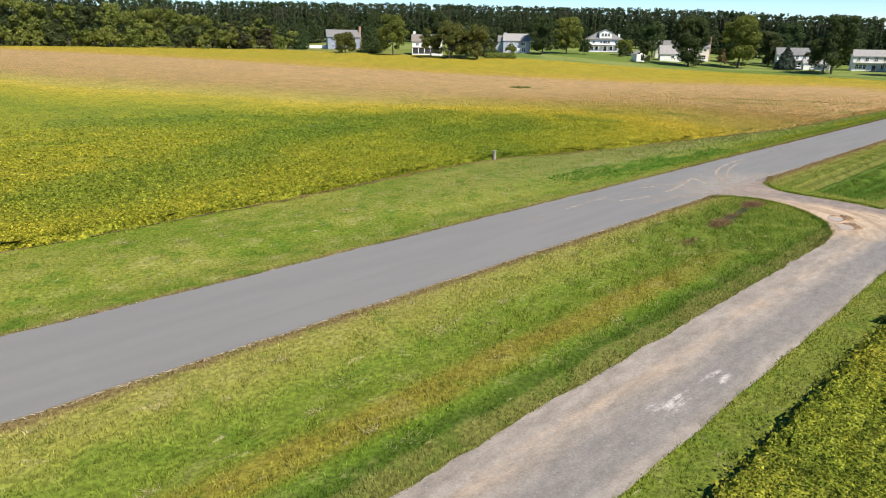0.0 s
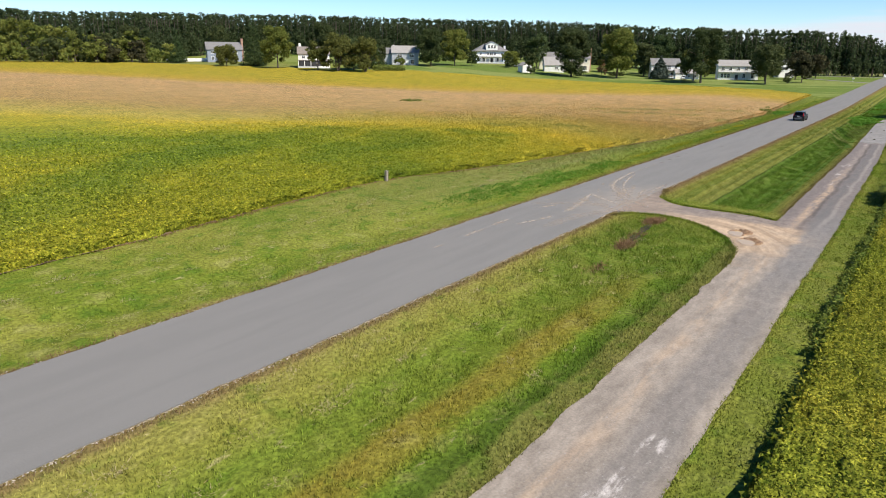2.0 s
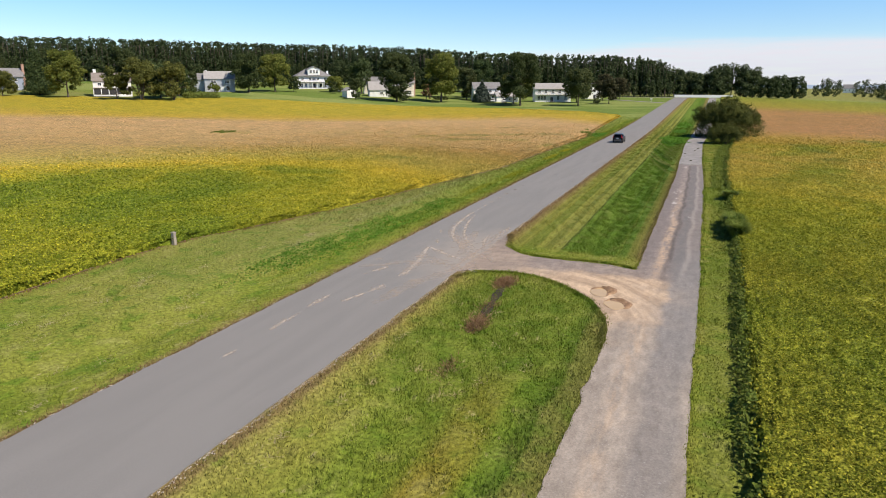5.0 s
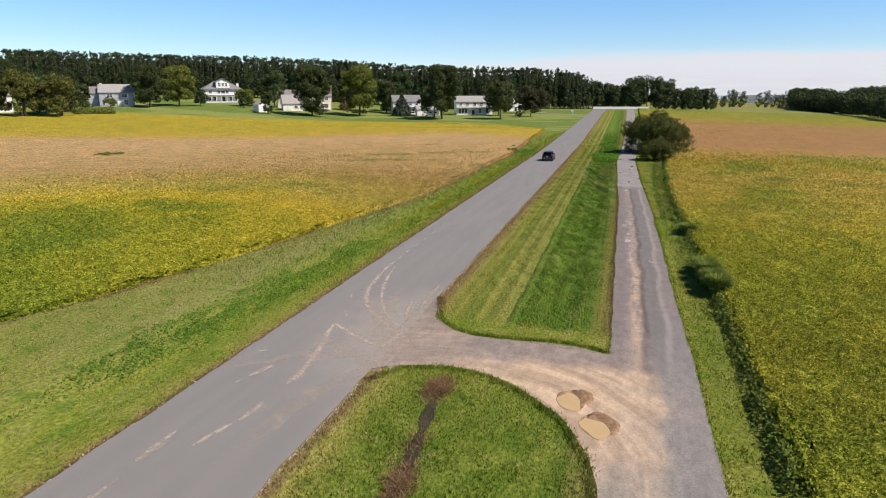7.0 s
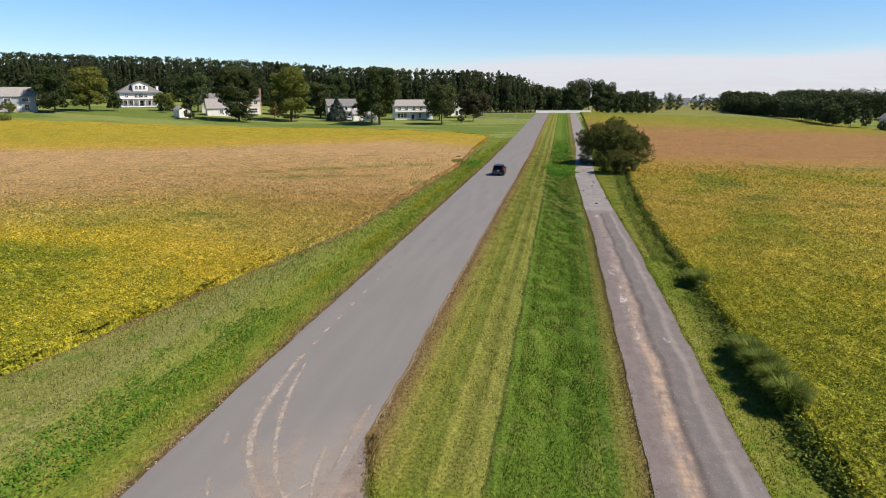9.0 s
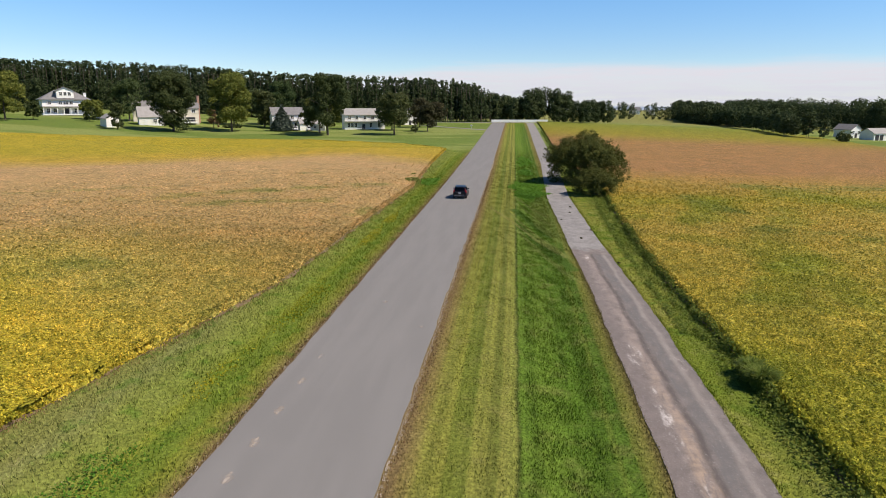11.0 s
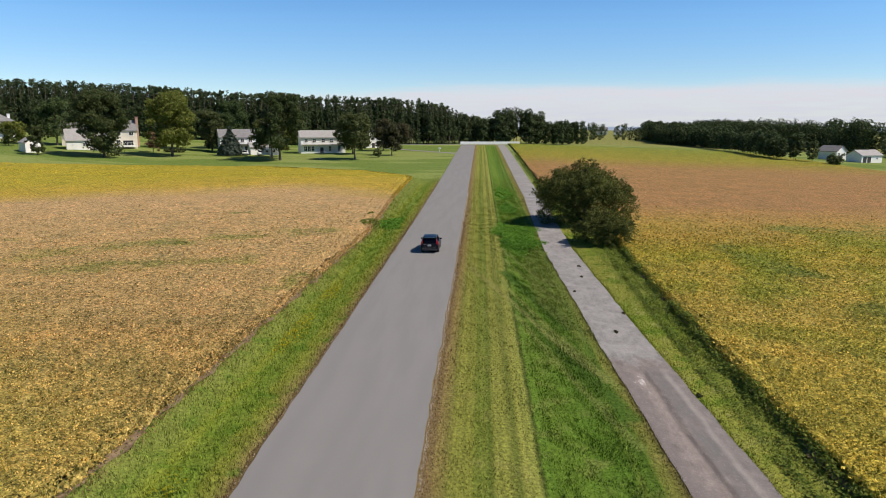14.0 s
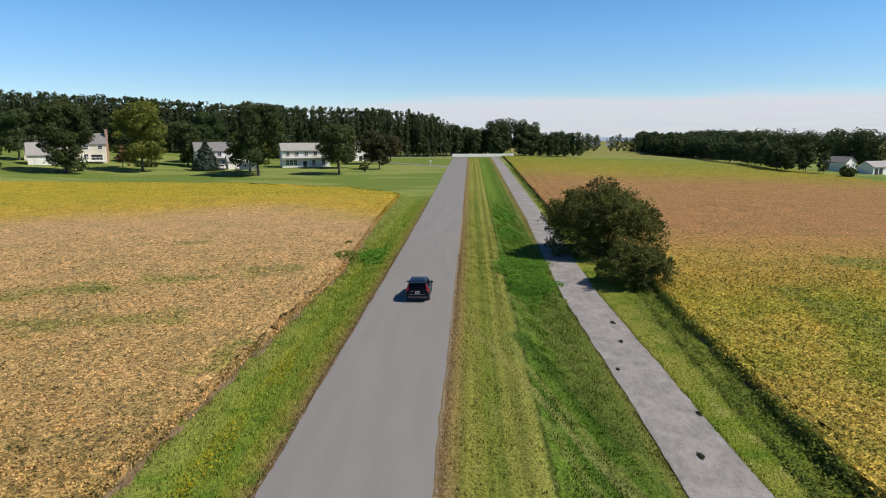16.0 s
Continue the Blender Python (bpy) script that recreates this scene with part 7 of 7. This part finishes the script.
def suv(m):
    car = thing("car", m, "black sport utility vehicle with chrome trim on the asphalt road", "car")
    st = [(-1.02, 0.58, 0.96, 0.80), (-0.99, 0.46, 1.08, 0.89), (-0.86, 0.36, 1.16, 0.955), (-0.4, 0.31, 1.19, 0.985), (0.3, 0.30, 1.19, 0.985),
          (1.5, 0.28, 1.165, 0.98), (2.3, 0.28, 1.14, 0.98), (2.6, 0.28, 1.11, 0.985), (3.1, 0.29, 1.07, 0.97), (3.5, 0.32, 1.01, 0.93), (3.78, 0.38, 0.93, 0.85), (3.93, 0.50, 0.80, 0.68)]
    rings = []
    for x, zb, zt, w in st:
        h = zt - zb
        half = [(w * 0.88, zb), (w, zb + 0.22 * h), (w * 1.0, zb + 0.55 * h), (w * 0.975, zb + 0.8 * h), (w * 0.93, zb + 0.94 * h), (w * 0.82, zt), (w * 0.4, zt + 0.03)]
        rings.append([(x, y, z) for y, z in half] + [(x, -y, z) for y, z in half[::-1]])
    part("body", loft(rings), PAINT, car, smooth=True)
    # cabin: glass house, roof panel over it
    low = [(-0.93, 0.86, 1.14), (-0.6, 0.90, 1.16), (1.0, 0.90, 1.15), (2.0, 0.87, 1.13), (2.42, 0.74, 1.12)]
    up = [(-0.66, 0.64, 1.64), (-0.45, 0.70, 1.67), (0.8, 0.70, 1.70), (1.35, 0.68, 1.68), (1.62, 0.58, 1.64)]
    full = lambda q: [*q, *[(x, -y, z) for x, y, z in q[::-1]]]
    part("windows", loft([full(low), full(up)]), TINT, car, "dark tinted glass")
    rr = []
    for x, w, z in ((-0.86, 0.60, 1.64), (-0.6, 0.69, 1.68), (0.0, 0.72, 1.735), (0.8, 0.72, 1.745), (1.3, 0.70, 1.71), (1.6, 0.62, 1.65)):
        rr.append([(x, w, z - 0.05), (x, w * 0.92, z), (x, w * 0.5, z + 0.025), (x, -w * 0.5, z + 0.025), (x, -w * 0.92, z), (x, -w, z - 0.05)])
    part("roof", loft(rr), PAINT, car, smooth=True)
    for s in (-1, 1):
        for p, q in (((-0.92, 0.865, 1.15), (-0.62, 0.66, 1.66)), ((0.42, 0.915, 1.15), (0.34, 0.715, 1.70)), ((1.42, 0.90, 1.14), (1.25, 0.70, 1.68)), ((2.42, 0.76, 1.12), (1.62, 0.60, 1.65))):
            part("pillar", cyl((p[0], s * p[1], p[2]), (q[0], s * q[1], q[2]), 0.05, 0.04, 6), PAINT, car)
        bm = bmesh.new()
        line = [(-0.78, 0.885, 1.18), (-0.60, 0.78, 1.50), (-0.45, 0.725, 1.63), (0.8, 0.725, 1.675), (1.35, 0.705, 1.655)]
        for p, q in zip(line, line[1:]):
            add_cyl(bm, (p[0], s * (p[1] + 0.015), p[2]), (q[0], s * (q[1] + 0.015), q[2]), 0.014, 0.014, 6)
        base = [(-0.78, 0.905, 1.175), (1.0, 0.92, 1.165), (1.9, 0.90, 1.145)]
        for p, q in zip(base, base[1:]):
            add_cyl(bm, (p[0], s * p[1], p[2]), (q[0], s * q[1], q[2]), 0.014, 0.014, 6)
        part("window_trim", bm, CHROME, car, "bright chrome window line")
        bm = cyl((-0.45, s * 0.66, 1.77), (1.25, s * 0.66, 1.765), 0.022, 0.022, 8)
        for x in (-0.45, 1.25):
            add_cyl(bm, (x, s * 0.66, 1.68), (x, s * 0.66, 1.77), 0.022, 0.022, 6)
        part("roof_rail", bm, CHROME, car)
        bm = box(1.86, s * 1.06, 1.17, 0.14, 0.22, 0.15, 0.03)
        add_box(bm, 1.9, s * 0.95, 1.14, 0.06, 0.14, 0.05)
        part("mirror", bm, PAINT, car)
        # tall lamps that climb beside the rear window
        lamp = loft([[(-0.985, s * 0.90, 0.93), (-0.90, s * 0.965, 0.93), (-0.90, s * 0.93, 0.93 + 0.02), (-0.99, s * 0.72, 0.95)],
                     [(-0.955, s * 0.90, 1.12), (-0.80, s * 0.95, 1.12), (-0.80, s * 0.91, 1.14), (-0.975, s * 0.74, 1.12)],
                     [(-0.86, s * 0.80, 1.36), (-0.78, s * 0.82, 1.36), (-0.78, s * 0.78, 1.37), (-0.87, s * 0.74, 1.36)],
                     [(-0.74, s * 0.70, 1.56), (-0.70, s * 0.72, 1.56), (-0.70, s * 0.69, 1.57), (-0.75, s * 0.68, 1.56)]])
        part("tail_light", lamp, REDLENS, car, "tall red tail light")
        part("headlight", box(3.72, s * 0.70, 0.83, 0.22, 0.30, 0.13, 0.03, -s * 24), CLEARLENS, car)
        for x in (0.55, 1.5):
            part("door_handle", box(x, s * 0.985, 0.99, 0.20, 0.03, 0.03, 0.008), CHROME, car)
        part("side_skirt", box(1.45, s * 0.965, 0.33, 2.1, 0.06, 0.12, 0.02), PLASTIC, car)
        for x in (0.0, 2.98):
            wheel(car, x, s * 0.85, 0.38, 0.26)
            arch = bmesh.new()
            n = 14
            for i in range(n):
                a, b = pi * i / n, pi * (i + 1) / n
                add_cyl(arch, (x + 0.44 * cos(a), s * 0.965, 0.38 + 0.44 * sin(a)), (x + 0.44 * cos(b), s * 0.965, 0.38 + 0.44 * sin(b)), 0.035, 0.035, 5)
            part("wheel_arch", arch, PLASTIC, car)
    part("rear_bumper_trim", box(-1.03, 0, 0.50, 0.05, 1.55, 0.055, 0.015), CHROME, car, "bright strip along the rear bumper")
    part("rear_bumper", box(-0.93, 0, 0.42, 0.2, 1.62, 0.22, 0.05), PLASTIC, car)
    part("tailgate_trim", box(-1.015, 0, 0.70, 0.03, 1.3, 0.03, 0.008), CHROME, car)
    part("rear_window", loft([[(-0.975, y, 1.16) for y in (-0.70, 0.70)] + [(-0.95, y, 1.16) for y in (0.70, -0.70)],
                              [(-0.765, y, 1.60) for y in (-0.58, 0.58)] + [(-0.74, y, 1.60) for y in (0.58, -0.58)]]), TINT, car)
    part("spoiler", box(-0.82, 0, 1.675, 0.26, 1.2, 0.045, 0.015), PAINT, car)
    plate = part("number_plate", box(-1.035, 0, 0.88, 0.02, 0.36, 0.16, 0.004), PLATE, car, "white number plate")
    part("plate_bar", box(-1.048, 0, 0.88, 0.008, 0.26, 0.06), PLASTIC, plate)
    part("badge_bar", box(-1.03, 0.45, 0.98, 0.01, 0.26, 0.03), CHROME, car)
    part("grille", box(3.93, 0, 0.70, 0.06, 0.85, 0.26, 0.03), PLASTIC, car)
    return car


suv(pose(147.4, -0.5, hz(147.4, 0) + 0.047, 0, 0, 0))


def pickup(x, y, rz, label):
    m = pose(x, y, hz(x, y), 0, 0, rz)
    t = thing("pickup_truck", m, label, "truck", "parked trucks")
    side = [(-2.6, 0.5), (2.6, 0.5), (2.75, 0.8), (2.65, 1.15), (1.3, 1.25), (0.75, 1.85), (-0.6, 1.9), (-0.85, 1.2), (-2.65, 1.2)]
    part("body", loft([[(a, s * w, b) for a, b in side] for s, w in ((-1, 0.95), (1, 0.95))]), TRUCKWHITE, t)
    for s in (-1, 1):
        part("side_window", loft([[(a, s * w, b) for a, b in ((1.05, 1.25), (0.68, 1.76), (-0.5, 1.8), (-0.62, 1.25))] for w in (0.94, 0.965)]), TINT, t)
        for wx in (-1.7, 1.75):
            wheel(t, wx, s * 0.85, 0.39, 0.24)
    part("windscreen", loft([[(a, y_, b) for a, b in ((1.33, 1.27), (0.80, 1.80), (0.76, 1.78), (1.28, 1.25))] for y_ in (-0.8, 0.8)]), TINT, t)
    part("bumper", box(2.75, 0, 0.58, 0.15, 1.8, 0.2, 0.03), CHROME, t)
    return t


pickup(314.5, 79.5, 195, "white pickup truck parked beside the spruce")
pickup(313.5, 73.5, 205, "white pickup truck parked in front of the garage")
pickup(308.9, 157.2, 150, "white pickup truck parked by the garage")


def trailer(x, y, rz):
    t = thing("camper_trailer", pose(x, y, hz(x, y), 0, 0, rz), "white camping trailer parked by the house", "trailer")
    side = [(-2.8, 0.6), (2.4, 0.6), (2.9, 1.4), (2.5, 2.8), (-2.5, 2.8), (-2.9, 2.2)]
    part("body", loft([[(a, s * 1.1, b) for a, b in side] for s in (-1, 1)]), TRUCKWHITE, t)
    for s in (-1, 1):
        for a in (-1.4, 1.0):
            part("side_window", box(a, s * 1.11, 1.9, 0.9, 0.03, 0.55), TINT, t)
        wheel(t, -0.3, s * 1.0, 0.35, 0.2)
    part("tow_bar", cyl((2.4, 0, 0.55), (3.7, 0, 0.5), 0.06, 0.05, 6), PLASTIC, t)


trailer(309, 68.5, 100)
